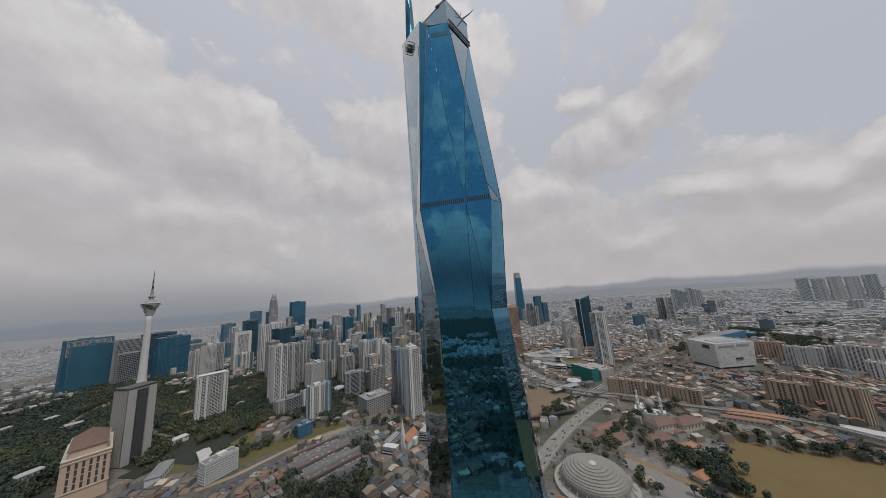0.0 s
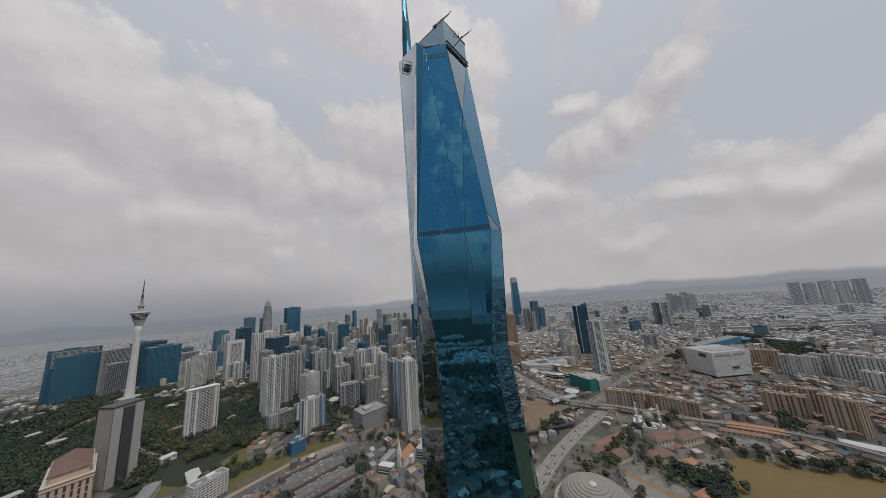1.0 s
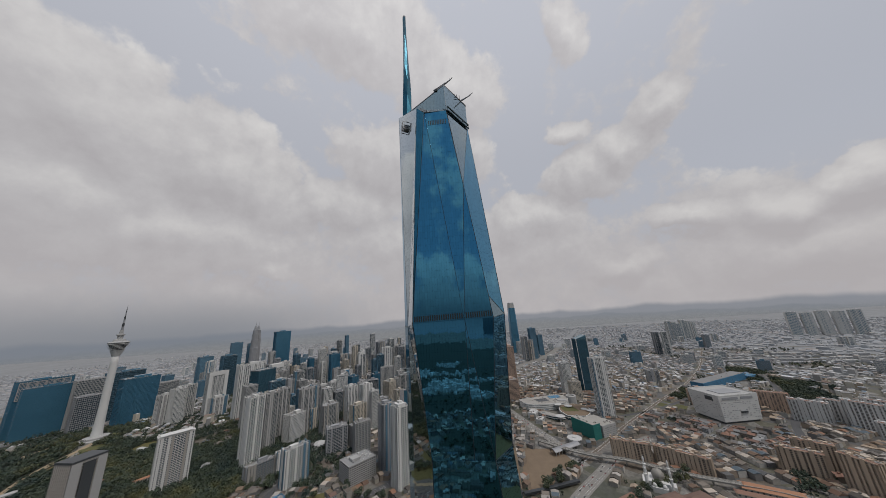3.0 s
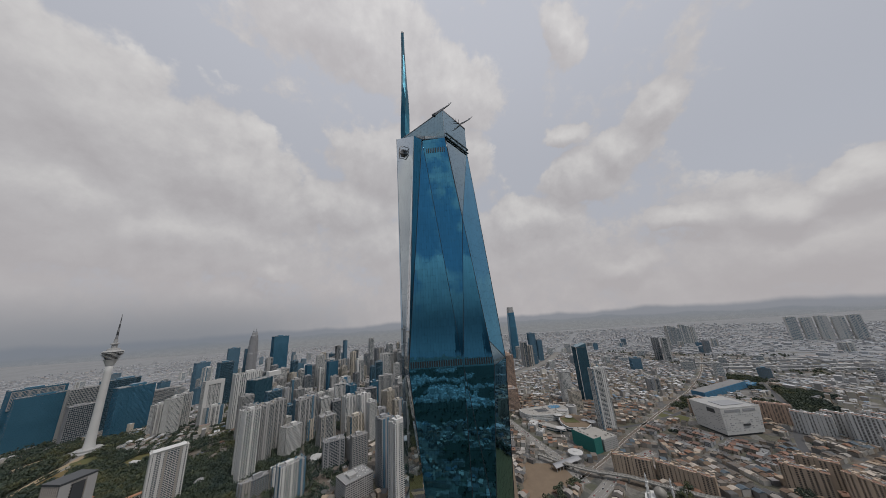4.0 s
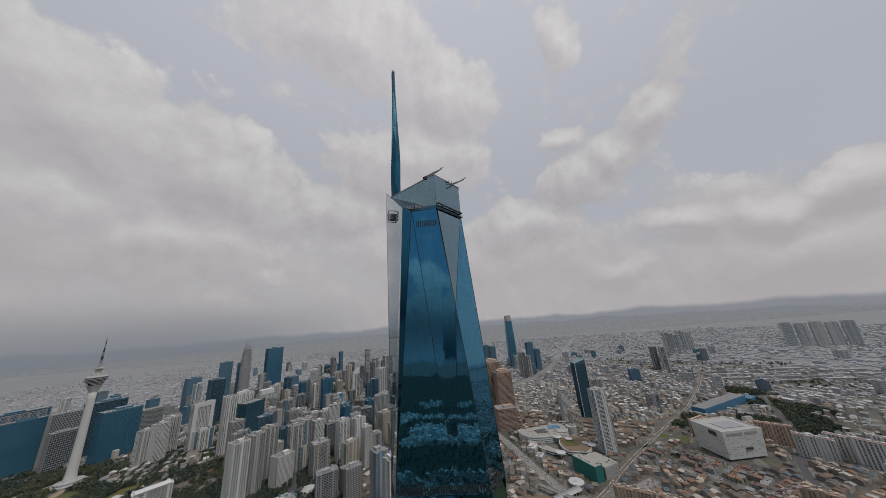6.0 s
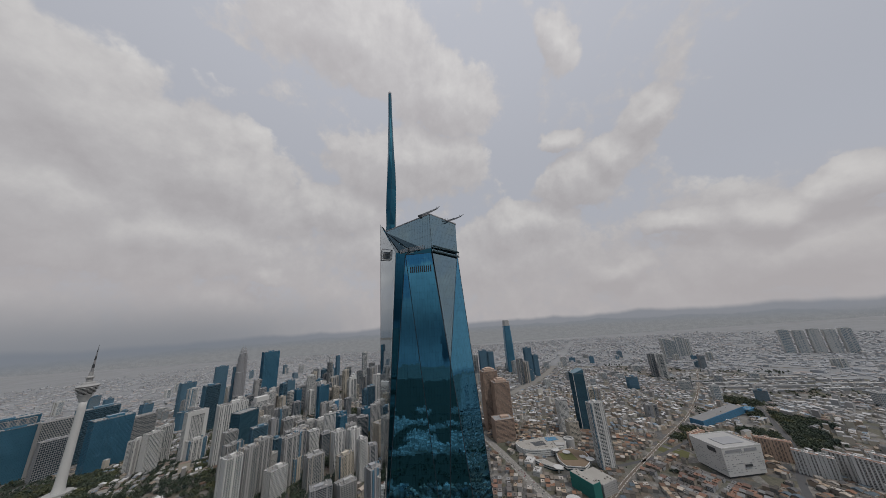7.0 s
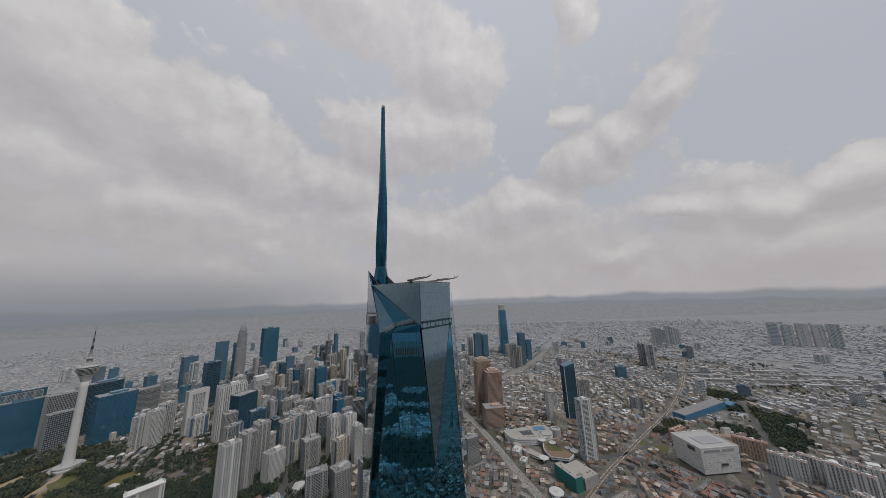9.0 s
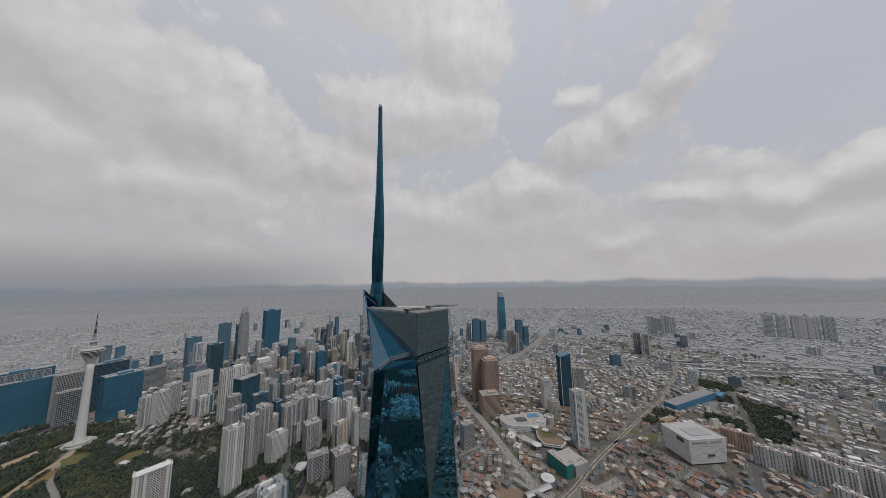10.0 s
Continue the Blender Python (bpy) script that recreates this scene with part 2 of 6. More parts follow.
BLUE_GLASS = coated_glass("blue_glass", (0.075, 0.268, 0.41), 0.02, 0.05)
# same facade glass, tinted grey or dark to imitate what each facet reflects
DEEP_GLASS = coated_glass("dark_reflection_blue_glass", (0.025, 0.12, 0.20), 0.02, 0.05)
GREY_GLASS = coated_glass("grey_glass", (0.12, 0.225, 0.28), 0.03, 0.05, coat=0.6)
FOLD_GLASS = coated_glass("dark_reflection_glass", (0.014, 0.06, 0.085), 0.02, 0.05)
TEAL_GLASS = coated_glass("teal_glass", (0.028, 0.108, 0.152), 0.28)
SLATE_GLASS = coated_glass("dim_reflection_glass", (0.07, 0.125, 0.16), 0.03, 0.05)
CITY_GLASS = coated_glass("city_glass", (0.07, 0.112, 0.138), 0.12, 0.2, 0.5)
CITY_BLUE = coated_glass("city_blue_glass", (0.085, 0.225, 0.33), 0.12, 0.12, 0.4)
# paler, flatter glass for far towers: distance haze put into the tint
HAZED_GLASS = coated_glass("hazed_city_glass", (0.27, 0.33, 0.37), 0.25, 0.2, 0.3)
HAZED_BLUE = coated_glass("hazed_blue_glass", (0.15, 0.27, 0.36), 0.2, 0.15, 0.3)
DARK_GLASS = coated_glass("dark_office_glass", (0.075, 0.165, 0.22), 0.1, 0.12, 0.4)
SEAM = surface("dark_seam", (0.04, 0.055, 0.07), 0.4, 0.5)
RAIL_TEAL = surface("dark_teal_steel", (0.02, 0.05, 0.06), 0.5, 0.3)
LOUVRE = surface("louvre", (0.015, 0.017, 0.02), 0.6)
STEEL = surface("weathered_steel", (0.3, 0.3, 0.31), 0.5, 0.6)
DARK_STEEL = surface("dark_steel", (0.06, 0.065, 0.07), 0.5, 0.5)
DECK = surface("roof_deck", (0.4, 0.4, 0.39), 0.85, vary=0.35, fine=0.4)
TAUPE = surface("taupe_render", (0.36, 0.335, 0.31), 0.8, vary=0.2)
WHITE = surface("white_render", (0.55, 0.545, 0.53), 0.8, vary=0.16, coarse=0.02)
CREAM = surface("cream_render", (0.46, 0.415, 0.35), 0.8, vary=0.18)
PINK = surface("pinkish_render", (0.50, 0.365, 0.28), 0.8, vary=0.18)
GREY = surface("grey_render", (0.28, 0.285, 0.295), 0.8, vary=0.2)
PALE = surface("pale_grey_render", (0.34, 0.337, 0.33), 0.8, vary=0.18)
DARK = surface("dark_cladding", (0.05, 0.055, 0.06), 0.5, vary=0.25)
BROWN = surface("brown_cladding", (0.42, 0.31, 0.245), 0.7, vary=0.2)
TAN = surface("tan_render", (0.42, 0.33, 0.25), 0.85, vary=0.22)
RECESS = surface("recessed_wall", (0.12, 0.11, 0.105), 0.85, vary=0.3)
CONCRETE = surface("concrete", (0.31, 0.295, 0.27), 0.9, vary=0.3, bump=0.3)
ROOF_GREY = surface("roof_grey", (0.22, 0.22, 0.22), 0.85, vary=0.35, object_vary=0.2)
ROOF_RED = surface("roof_red_tile", (0.22, 0.125, 0.09), 0.85, vary=0.3)
ROOF_ORANGE = surface("roof_orange_tile", (0.33, 0.17, 0.10), 0.85, vary=0.25)
TEAL_NET = surface("teal_netting", (0.015, 0.135, 0.12), 0.8, vary=0.25)
BLUE_SHEET = surface("blue_sheet", (0.05, 0.17, 0.29), 0.6, vary=0.2)
ASPHALT = surface("asphalt", (0.075, 0.075, 0.078), 0.9, vary=0.3, fine=0.3)
ROAD_PALE = surface("pale_road", (0.20, 0.19, 0.175), 0.9, vary=0.25, fine=0.3)
MARKING = surface("road_paint", (0.6, 0.6, 0.58), 0.8)
LAWN = surface("lawn", (0.085, 0.085, 0.03), 0.95, vary=0.4, fine=0.15, coarse=0.015)
SLOPE = surface("grassy_slope", (0.10, 0.09, 0.032), 0.95, vary=0.5, fine=0.12, coarse=0.03)
DRY_FIELD = surface("dry_field", (0.145, 0.105, 0.042), 0.95, vary=0.32, fine=0.12, coarse=0.02)
BALLAST = surface("ballast", (0.13, 0.105, 0.085), 0.95, vary=0.35, fine=0.3)
EARTH = surface("bare_earth", (0.17, 0.125, 0.085), 0.95, vary=0.35, fine=0.1, coarse=0.03)
EARTH_PALE = surface("pale_earth", (0.30, 0.235, 0.155), 0.95, vary=0.3, fine=0.1, coarse=0.03)
LEAF = foliage("leaves", (0.018, 0.036, 0.03), (0.044, 0.06, 0.034), (0.11, 0.105, 0.038))
BARK = surface("bark", (0.12, 0.085, 0.06), 0.9)
RIVER = surface("muddy_water", (0.2, 0.13, 0.06), 0.15, vary=0.15, bump=0.05)
BLUE_PANEL = surface("blue_grey_panel", (0.08, 0.17, 0.24), 0.35, vary=0.15, bump=0)
WHITE_ROOF = surface("white_roof", (0.46, 0.455, 0.445), 0.6, vary=0.2)


def town_ground():
    """Yards, lanes, parking and scrub between the houses."""
    m = bpy.data.materials.new("town_ground")
    m.use_nodes = True
    t = m.node_tree
    b = t.nodes["Principled BSDF"]
    geo = t.nodes.new("ShaderNodeNewGeometry")
    vor = t.nodes.new("ShaderNodeTexVoronoi")
    vor.inputs["Scale"].default_value = 0.028
    t.links.new(geo.outputs["Position"], vor.inputs["Vector"])
    tone = t.nodes.new("ShaderNodeSeparateColor")
    t.links.new(vor.outputs["Color"], tone.inputs[0])
    plots = ramp_node(t, tone.outputs[0], [(0.0, (0.085, 0.083, 0.08)), (0.3, (0.15, 0.14, 0.125)), (0.5, (0.09, 0.085, 0.06)),
                                           (0.68, (0.18, 0.172, 0.16)), (0.85, (0.12, 0.10, 0.08))], "CONSTANT")
    grain = noise_node(t, geo.outputs["Position"], 0.12, 6, 0.7)
    stain = noise_node(t, geo.outputs["Position"], 0.004, 4, 0.6)
    col = mix_node(t, 1.0, plots, ramp_node(t, grain, [(0.3, 0.5), (0.7, 1.5)]), "MULTIPLY")
    col = mix_node(t, ramp_node(t, stain, [(0.54, 0.0), (0.66, 0.7)]), col, (0.05, 0.058, 0.034))
    t.links.new(col, b.inputs["Base Color"])
    b.inputs["Roughness"].default_value = 0.7
    return m


# ---- mesh helpers ----
def mesh_data(name, verts, faces, materials, indices=None, smooth=False):
    me = bpy.data.meshes.new(name)
    me.from_pydata([tuple(v) for v in verts], [], faces)
    for mt in materials if isinstance(materials, (list, tuple)) else [materials]:
        me.materials.append(mt)
    if indices is not None:
        me.polygons.foreach_set("material_index", indices)
    if smooth:
        me.polygons.foreach_set("use_smooth", [True] * len(faces))
    me.update()
    return me


class Build:
    """Collects boxes, prisms and plates for one mesh."""

    def __init__(self):
        self.v, self.f, self.m = [], [], []

    def poly(self, pts, mat=0):
        n = len(self.v)
        self.v += [tuple(p) for p in pts]
        self.f.append(list(range(n, n + len(pts))))
        self.m.append(mat)

    def box(self, x0, x1, y0, y1, z0, z1, mat=0, top=None):
        n = len(self.v)
        self.v += [(x0, y0, z0), (x1, y0, z0), (x1, y1, z0), (x0, y1, z0), (x0, y0, z1), (x1, y0, z1), (x1, y1, z1), (x0, y1, z1)]
        for f in ((0, 3, 2, 1), (0, 1, 5, 4), (1, 2, 6, 5), (2, 3, 7, 6), (3, 0, 4, 7), (4, 5, 6, 7)):
            self.f.append([n + k for k in f])
            self.m.append(mat)
        if top is not None:
            self.m[-1] = top

    def prism(self, base, z0, z1, mat=0, top=None):
        n, k = len(self.v), len(base)
        self.v += [(x, y, z0) for x, y in base] + [(x, y, z1) for x, y in base]
        for a in range(k):
            c = (a + 1) % k
            self.f.append([n + a, n + c, n + k + c, n + k + a])
            self.m.append(mat)
        self.f.append([n + k + a for a in range(k)])
        self.m.append(mat if top is None else top)
        self.f.append([n + a for a in reversed(range(k))])
        self.m.append(mat)

    def gable(self, x0, x1, y0, y1, z0, z1, mat=0, over=0.4, hip=0.0):
        """A pitched roof, its ridge along x."""
        x0, x1, y0, y1 = x0 - over, x1 + over, y0 - over, y1 + over
        ym, n = (y0 + y1) / 2, len(self.v)
        self.v += [(x0, y0, z0), (x1, y0, z0), (x1, y1, z0), (x0, y1, z0), (x0 + hip, ym, z1), (x1 - hip, ym, z1)]
        for f in ((0, 1, 5, 4), (2, 3, 4, 5), (1, 2, 5), (3, 0, 4), (0, 3, 2, 1)):
            self.f.append([n + k for k in f])
            self.m.append(mat)

    def lathe(self, profile, sides=24, mat=0, cx=0.0, cy=0.0, turn=0.0):
        n = len(self.v)
        for r, z in profile:
            self.v += [(cx + r * math.cos(2 * math.pi * k / sides + turn), cy + r * math.sin(2 * math.pi * k / sides + turn), z) for k in range(sides)]
        for a in range(len(profile) - 1):
            for k in range(sides):
                c = (k + 1) % sides
                self.f.append([n + a * sides + k, n + a * sides + c, n + (a + 1) * sides + c, n + (a + 1) * sides + k])
                self.m.append(mat)
        self.f.append([n + (len(profile) - 1) * sides + k for k in range(sides)])
        self.m.append(mat)

    def beam(self, a, b, size, mat=0, size2=None):
        """A square bar from a to b."""
        a, b = Vector(a), Vector(b)
        d = (b - a).normalized()
        u = d.cross(Vector((0, 0, 1)))
        u = u.normalized() if u.length > 1e-4 else Vector((1, 0, 0))
        w = d.cross(u)
        n = len(self.v)
        for p, s in ((a, size / 2), (b, (size2 or size) / 2)):
            self.v += [tuple(p + u * i * s + w * j * s) for i, j in ((-1, -1), (1, -1), (1, 1), (-1, 1))]
        for f in ((0, 1, 2, 3), (4, 7, 6, 5), (0, 4, 5, 1), (1, 5, 6, 2), (2, 6, 7, 3), (3, 7, 4, 0)):
            self.f.append([n + k for k in f])
            self.m.append(mat)

    def put(self, name, materials, parent=None, label="", m=None, kind="", smooth=False):
        me = mesh_data(name, self.v, self.f, materials, self.m, smooth)
        ob = new(name, me)
        if parent is not None:
            ob.parent = parent
        if m is not None:
            ob.matrix_basis = m
        return tagged(ob, label=label, kind=kind)


def thing(name, x, y, z, yaw, label, category, group=""):
    e = new(name)
    e.matrix_basis = pose(x, y, z, 0, 0, yaw)
    e.empty_display_size = 5
    return tagged(e, label, category, group)


# ---- ground ----
def land(x, y):
    """Height of the ground: a flat town, lower far out, with one wooded hill."""
    r = math.hypot(x, y)
    g = 34.0 if r < 1000 else max(4.0, 34.0 - (r - 1000) / 1200 * 30)
    return g + 22 * math.exp(-(((x - 499) ** 2 + (y - 1195) ** 2) / 260**2))


def make_ground():
    radii = [0, 60, 140, 240, 360, 480, 600, 700, 800, 900, 1000, 1080, 1160, 1240, 1320, 1400, 1500, 1650, 1800, 2000, 2200, 2600, 3200, 4000, 5200, 7000, 10000, 16000]
    sides, verts, faces = 96, [], []
    for r in radii:
        for k in range(sides):
            a = 2 * math.pi * k / sides
            x, y = r * math.cos(a), r * math.sin(a)
            verts.append((x, y, land(x, y)))
    for i in range(len(radii) - 1):
        for k in range(sides):
            c = (k + 1) % sides
            faces.append([i * sides + k, (i + 1) * sides + k, (i + 1) * sides + c, i * sides + c])
    ob = new("ground", mesh_data("ground", verts, faces, town_ground(), smooth=True))
    tagged(ob, "built-up city ground of yards, lanes and scrub", "ground", kind="structure")


make_ground()


def far_plain():
    """The open outskirts beyond the town, a flat sheet coloured like the haze over them."""
    b = Build()
    radii = [2750 + 250 * k for k in range(9)] + [5500, 6500, 8000, 10000, 13000]
    for n in range(len(radii) - 1):
        for k in range(56):
            a0, a1 = radians(-64 + k * 2.5), radians(-64 + (k + 1) * 2.5)
            pts = []
            for r, a in ((radii[n], a0), (radii[n + 1], a0), (radii[n + 1], a1), (radii[n], a1)):
                w = r * (1 + 0.06 * noise.noise(Vector((a * 5, n, 4.0)))) if n == 0 else r
                x, y = -225 + w * math.cos(a), -70 + w * math.sin(a)
                pts.append((x, y, land(x, y) + 0.7))
            b.poly(pts)
    b.put("ground_far_plain", HAZED_PLAIN, None, "outskirts beyond the town, coloured as blue-grey haze", kind="structure")


# blue-grey tone imitates the haze that hides the far town
HAZED_PLAIN = surface("hazed_plain", (0.205, 0.21, 0.215), 0.8, vary=0.5, fine=0.014, coarse=0.003, bump=0)
far_plain()


# ---- the faceted glass skyscraper ----
CN, PK, RR = Vector((-46, -6.5, 526.4)), Vector((-70.2, -46.5, 526)), Vector((-46, -61.7, 526))
SLL, SLR = Vector((-72.4, -47.2, 502)), Vector((-48.5, -61.3, 502.2))
T1, T2, FR, FL = Vector((-76.4, -30.9, 498)), Vector((-74.5, -47.1, 498)), Vector((-81, -26.3, 498.6)), Vector((-31.8, 3.2, 539.4))
K1, K2 = Vector((-73, -32.2, 501)), Vector((-66.8, -43, 502.6))
crown_way = (PK - CN).cross(SLL - CN).normalized()
K2 = K2 - crown_way * (K2 - CN).dot(crown_way)
SP = Vector((-78.4, -55.0, 434))
BL, BM, BR, BX, LW = Vector((-85.5, -19.4, 347.5)), Vector((-83.6, -49, 348)), Vector((-83.4, -65, 348.3)), Vector((-71, -71.8, 350)), Vector((-64, -10, 345.5))
A2, B2, C2, L2 = Vector((-85.6, -27.3, 282)), Vector((-85.6, -58.5, 282)), Vector((-68, -67.8, 281)), Vector((-62, -10.8, 282))
A0, B0, C0, L0 = Vector((-92, -29, 30)), Vector((-92.5, -86, 30)), Vector((-70, -92, 30)), Vector((-62, -9, 30))
BK1, BK2 = Vector((8, 2, 30)), Vector((8, -84, 30))
TB1, TB2 = Vector((-4, 0, 524)), Vector((-4, -58, 524))


def clip_cell(cell, poly):
    """Sutherland-Hodgman in two dimensions; poly is convex and counter-clockwise."""
    for (ax, ay), (bx, by) in zip(poly, poly[1:] + poly[:1]):
        side = [(bx - ax) * (y - ay) - (by - ay) * (x - ax) for x, y in cell]
        out = []
        for n, (p, s) in enumerate(zip(cell, side)):
            q, r = cell[n - 1], side[n - 1]
            if (s >= 0) != (r >= 0):
                k = r / (r - s)
                out.append((q[0] + (p[0] - q[0]) * k, q[1] + (p[1] - q[1]) * k))
            if s >= 0:
                out.append(p)
        cell = out
        if len(cell) < 3:
            return []
    return cell


def facet(corners, centre=Vector((-40, -35, 350))):
    """The plane of a facet: origin, right, up, outward normal, and its corners in two dimensions."""
    n = Vector((0, 0, 0))
    for a, b in zip(corners, corners[1:] + corners[:1]):
        n += (a - centre).cross(b - centre)
    n.normalize()
    mid = sum(corners, Vector()) / len(corners)
    if n.dot(Vector((mid.x - centre.x, mid.y - centre.y, 0))) < 0:
        n = -n
    if n.z < -0.35:
        n = -n
    right = Vector((0, 0, 1)).cross(n).normalized()
    up = n.cross(right)
    flat = [((c - mid).dot(right), (c - mid).dot(up)) for c in corners]
    area = sum(a[0] * b[1] - a[1] * b[0] for a, b in zip(flat, flat[1:] + flat[:1]))
    if area < 0:
        flat.reverse()
    return mid, right, up, n, flat


def glaze(name, corners, glass, parent, wide=1.55, high=4.2, singles=None, wobble=0.0012):
    """A facet of separate glass panels over a dark backing wall, with a seam along its edges."""
    mid, right, up, n, flat = facet(corners)
    wall = Build()
    wall.poly([mid + right * x + up * y for x, y in flat])
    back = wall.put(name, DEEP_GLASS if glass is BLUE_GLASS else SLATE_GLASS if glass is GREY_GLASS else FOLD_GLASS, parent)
    rng = random.Random(name)
    panels = Build()
    xs, ys = [p[0] for p in flat], [p[1] for p in flat]
    z0 = mid.z
    i0, i1 = int(min(xs) // wide), int(max(xs) // wide) + 1
    j0, j1 = int((min(ys) + z0 / up.z) // high), int((max(ys) + z0 / up.z) // high) + 1
    g, near = 0.03 if "crown" in name or name == "facet_southwest" else 0.025, 0
    for j in range(j0, j1):
        y = j * high - z0 / up.z
        for i in range(i0, i1):
            cell = clip_cell([(i * wide + g, y + g), (i * wide + wide - g, y + g), (i * wide + wide - g, y + high - g), (i * wide + g, y + high - g)], flat)
            if not cell:
                continue
            tx, ty = rng.gauss(0, wobble), rng.gauss(0, wobble)
            cx, cy = sum(p[0] for p in cell) / len(cell), sum(p[1] for p in cell) / len(cell)
            front = [mid + right * px + up * py + n * (0.12 + tx * (px - cx) + ty * (py - cy)) for px, py in cell]
            rear = [p - n * 0.1 for p in front]
            single = singles and near < 290 and singles[0] < mid.z + cy < singles[1]
            target = Build() if single else panels
            target.poly(front)
            for a in range(len(front)):
                c = (a + 1) % len(front)
                target.poly([rear[a], rear[c], front[c], front[a]])
            if single:
                target.put("glass_panel", glass, back)
                near += 1
    # keep each panel one island
    weld = {}
    order = [weld.setdefault((round(v[0], 4), round(v[1], 4), round(v[2], 4)), len(weld)) for v in panels.v]
    panels.v = list(weld)
    panels.f = [[order[k] for k in f] for f in panels.f]
    if panels.f:
        panels.put("glazing", glass, back, kind="stuff")
    return back


def skyscraper():
    tower = thing("skyscraper", -45, -36, 30, 0, "very tall faceted blue glass skyscraper with a tapered spire", "skyscraper")
    inv = tower.matrix_basis.inverted()
    root = new("facade")
    root.parent = tower
    root.matrix_basis = inv
    bz, QB = Vector((-85.6, -48.5, 282)), BR.lerp(SP, 0.14)
    # tints differ by facet: bright or dark reflections are put into the glass colour
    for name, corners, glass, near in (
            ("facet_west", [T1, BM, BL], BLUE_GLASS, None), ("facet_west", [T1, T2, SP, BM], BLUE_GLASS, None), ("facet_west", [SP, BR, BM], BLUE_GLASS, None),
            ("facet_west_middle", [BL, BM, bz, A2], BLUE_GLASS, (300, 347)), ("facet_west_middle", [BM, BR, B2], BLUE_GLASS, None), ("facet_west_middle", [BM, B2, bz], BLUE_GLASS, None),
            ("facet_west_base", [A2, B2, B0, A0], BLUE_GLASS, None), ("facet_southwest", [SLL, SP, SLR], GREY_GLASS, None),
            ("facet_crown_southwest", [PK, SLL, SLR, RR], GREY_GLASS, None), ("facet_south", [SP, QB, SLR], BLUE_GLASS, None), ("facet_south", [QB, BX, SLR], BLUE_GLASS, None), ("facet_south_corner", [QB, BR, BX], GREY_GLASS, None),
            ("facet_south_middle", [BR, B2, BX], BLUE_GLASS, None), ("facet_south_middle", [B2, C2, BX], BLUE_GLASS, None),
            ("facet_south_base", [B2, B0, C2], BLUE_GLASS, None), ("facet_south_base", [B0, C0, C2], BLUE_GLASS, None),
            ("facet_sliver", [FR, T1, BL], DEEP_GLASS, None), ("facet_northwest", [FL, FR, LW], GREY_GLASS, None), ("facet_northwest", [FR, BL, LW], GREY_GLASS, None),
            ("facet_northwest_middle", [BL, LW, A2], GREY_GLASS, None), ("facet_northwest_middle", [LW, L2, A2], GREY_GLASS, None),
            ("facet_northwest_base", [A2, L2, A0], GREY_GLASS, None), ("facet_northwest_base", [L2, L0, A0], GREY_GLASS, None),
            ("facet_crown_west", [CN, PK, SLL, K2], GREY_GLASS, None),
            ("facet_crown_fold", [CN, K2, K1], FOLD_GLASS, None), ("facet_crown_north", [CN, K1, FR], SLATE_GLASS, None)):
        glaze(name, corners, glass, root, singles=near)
    # sides that face away
    rear = Build()
    for quad in ([RR, SLR, TB2], [SLR, BX, TB2], [BX, C2, TB2], [C2, BK2, TB2], [C2, C0, BK2], [FL, LW, L2, L0], [FL, L0, BK1, TB1], [TB1, BK1, BK2, TB2], [FL, CN, FR]):
        rear.poly([p + (Vector((0.4, 0, 0)) if quad[-1] is FR else Vector()) for p in quad])
    rear.put("rear_facade", BLUE_GLASS, root)
    roof = Build()
    roof.poly([CN, PK, RR, Vector((-33, -59, 525.8)), Vector((-33, -6, 526))])
    roof.poly([Vector((-33, -6, 522)), Vector((-33, -59, 522)), TB2, TB1, FL - Vector((0, 0, 16))])
    roof.put("roof_deck", DECK, root)
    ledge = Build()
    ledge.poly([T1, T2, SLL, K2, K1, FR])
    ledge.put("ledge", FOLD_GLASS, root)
    rail = Build()
    lift = Vector((0, 0, 1))
    for a, b in ((K1, K2), (K1, FR.lerp(T1, 0.5))):
        for h in (0.3, 1.3, 2.3):
            rail.beam(a + lift * h, b + lift * h, 0.22)
        count = int((b - a).length / 1.1)
        for k in range(count + 1):
            p = a.lerp(b, k / count)
            rail.beam(p, p + lift * 2.4, 0.35)
    rail.put("ledge_railing", STEEL, root)
    grating = Build()
    for k in range(26):
        y = -10 - k * 1.9
        grating.beam((-47 - max(0, 1 - abs(k - 18) / 18) * 18, y, 526.6), (-36, y, 526.6), 0.35)
    grating.put("roof_grating", STEEL, root, kind="stuff")
    rail = Build()
    for a, b in ((CN, PK), (PK, RR), (RR, Vector((-33, -59, 526))), (CN, Vector((-33, -6, 526)))):
        up = Vector((0, 0, 0.5))
        rail.beam(a + up, b + up, 0.7)
    rail.put("parapet", STEEL, root)
    # thin ridges where facets meet
    ridge = Build()
    edges = [(T1, BL), (T1, BM), (T2, SP), (SP, BR), (SP, BM), (BM, B2), (BM, bz), (BL, A2), (BR, B2), (A2, A0), (B2, B0), (T1, T2),
             (FR, BL), (BX, C2), (SP, SLR), (SLR, BX), (QB, BX), (PK, SLL), (SLL, SP), (FL, LW), (LW, L2), (C2, B2), (BR, BX)]
    for a, b in edges:
        d = Vector((-0.2, -0.05, 0))
        ridge.beam(a + d, b + d, 0.24)
    ridge.put("facade_ridge_line", SEAM, root, kind="stuff")

    # louvre slots of the plant floors
    def slots(a, b, count, high, wide, name, corners):
        band = new(name)
        band.parent = root
        mid, right, up, n, _ = facet(corners)
        for k in range(count):
            p = a.lerp(b, (k + 0.5) / count)
            p = p - n * (p - mid).dot(n) + n * 0.32
            s, u = right * wide / 2, up * high / 2
            one = Build()
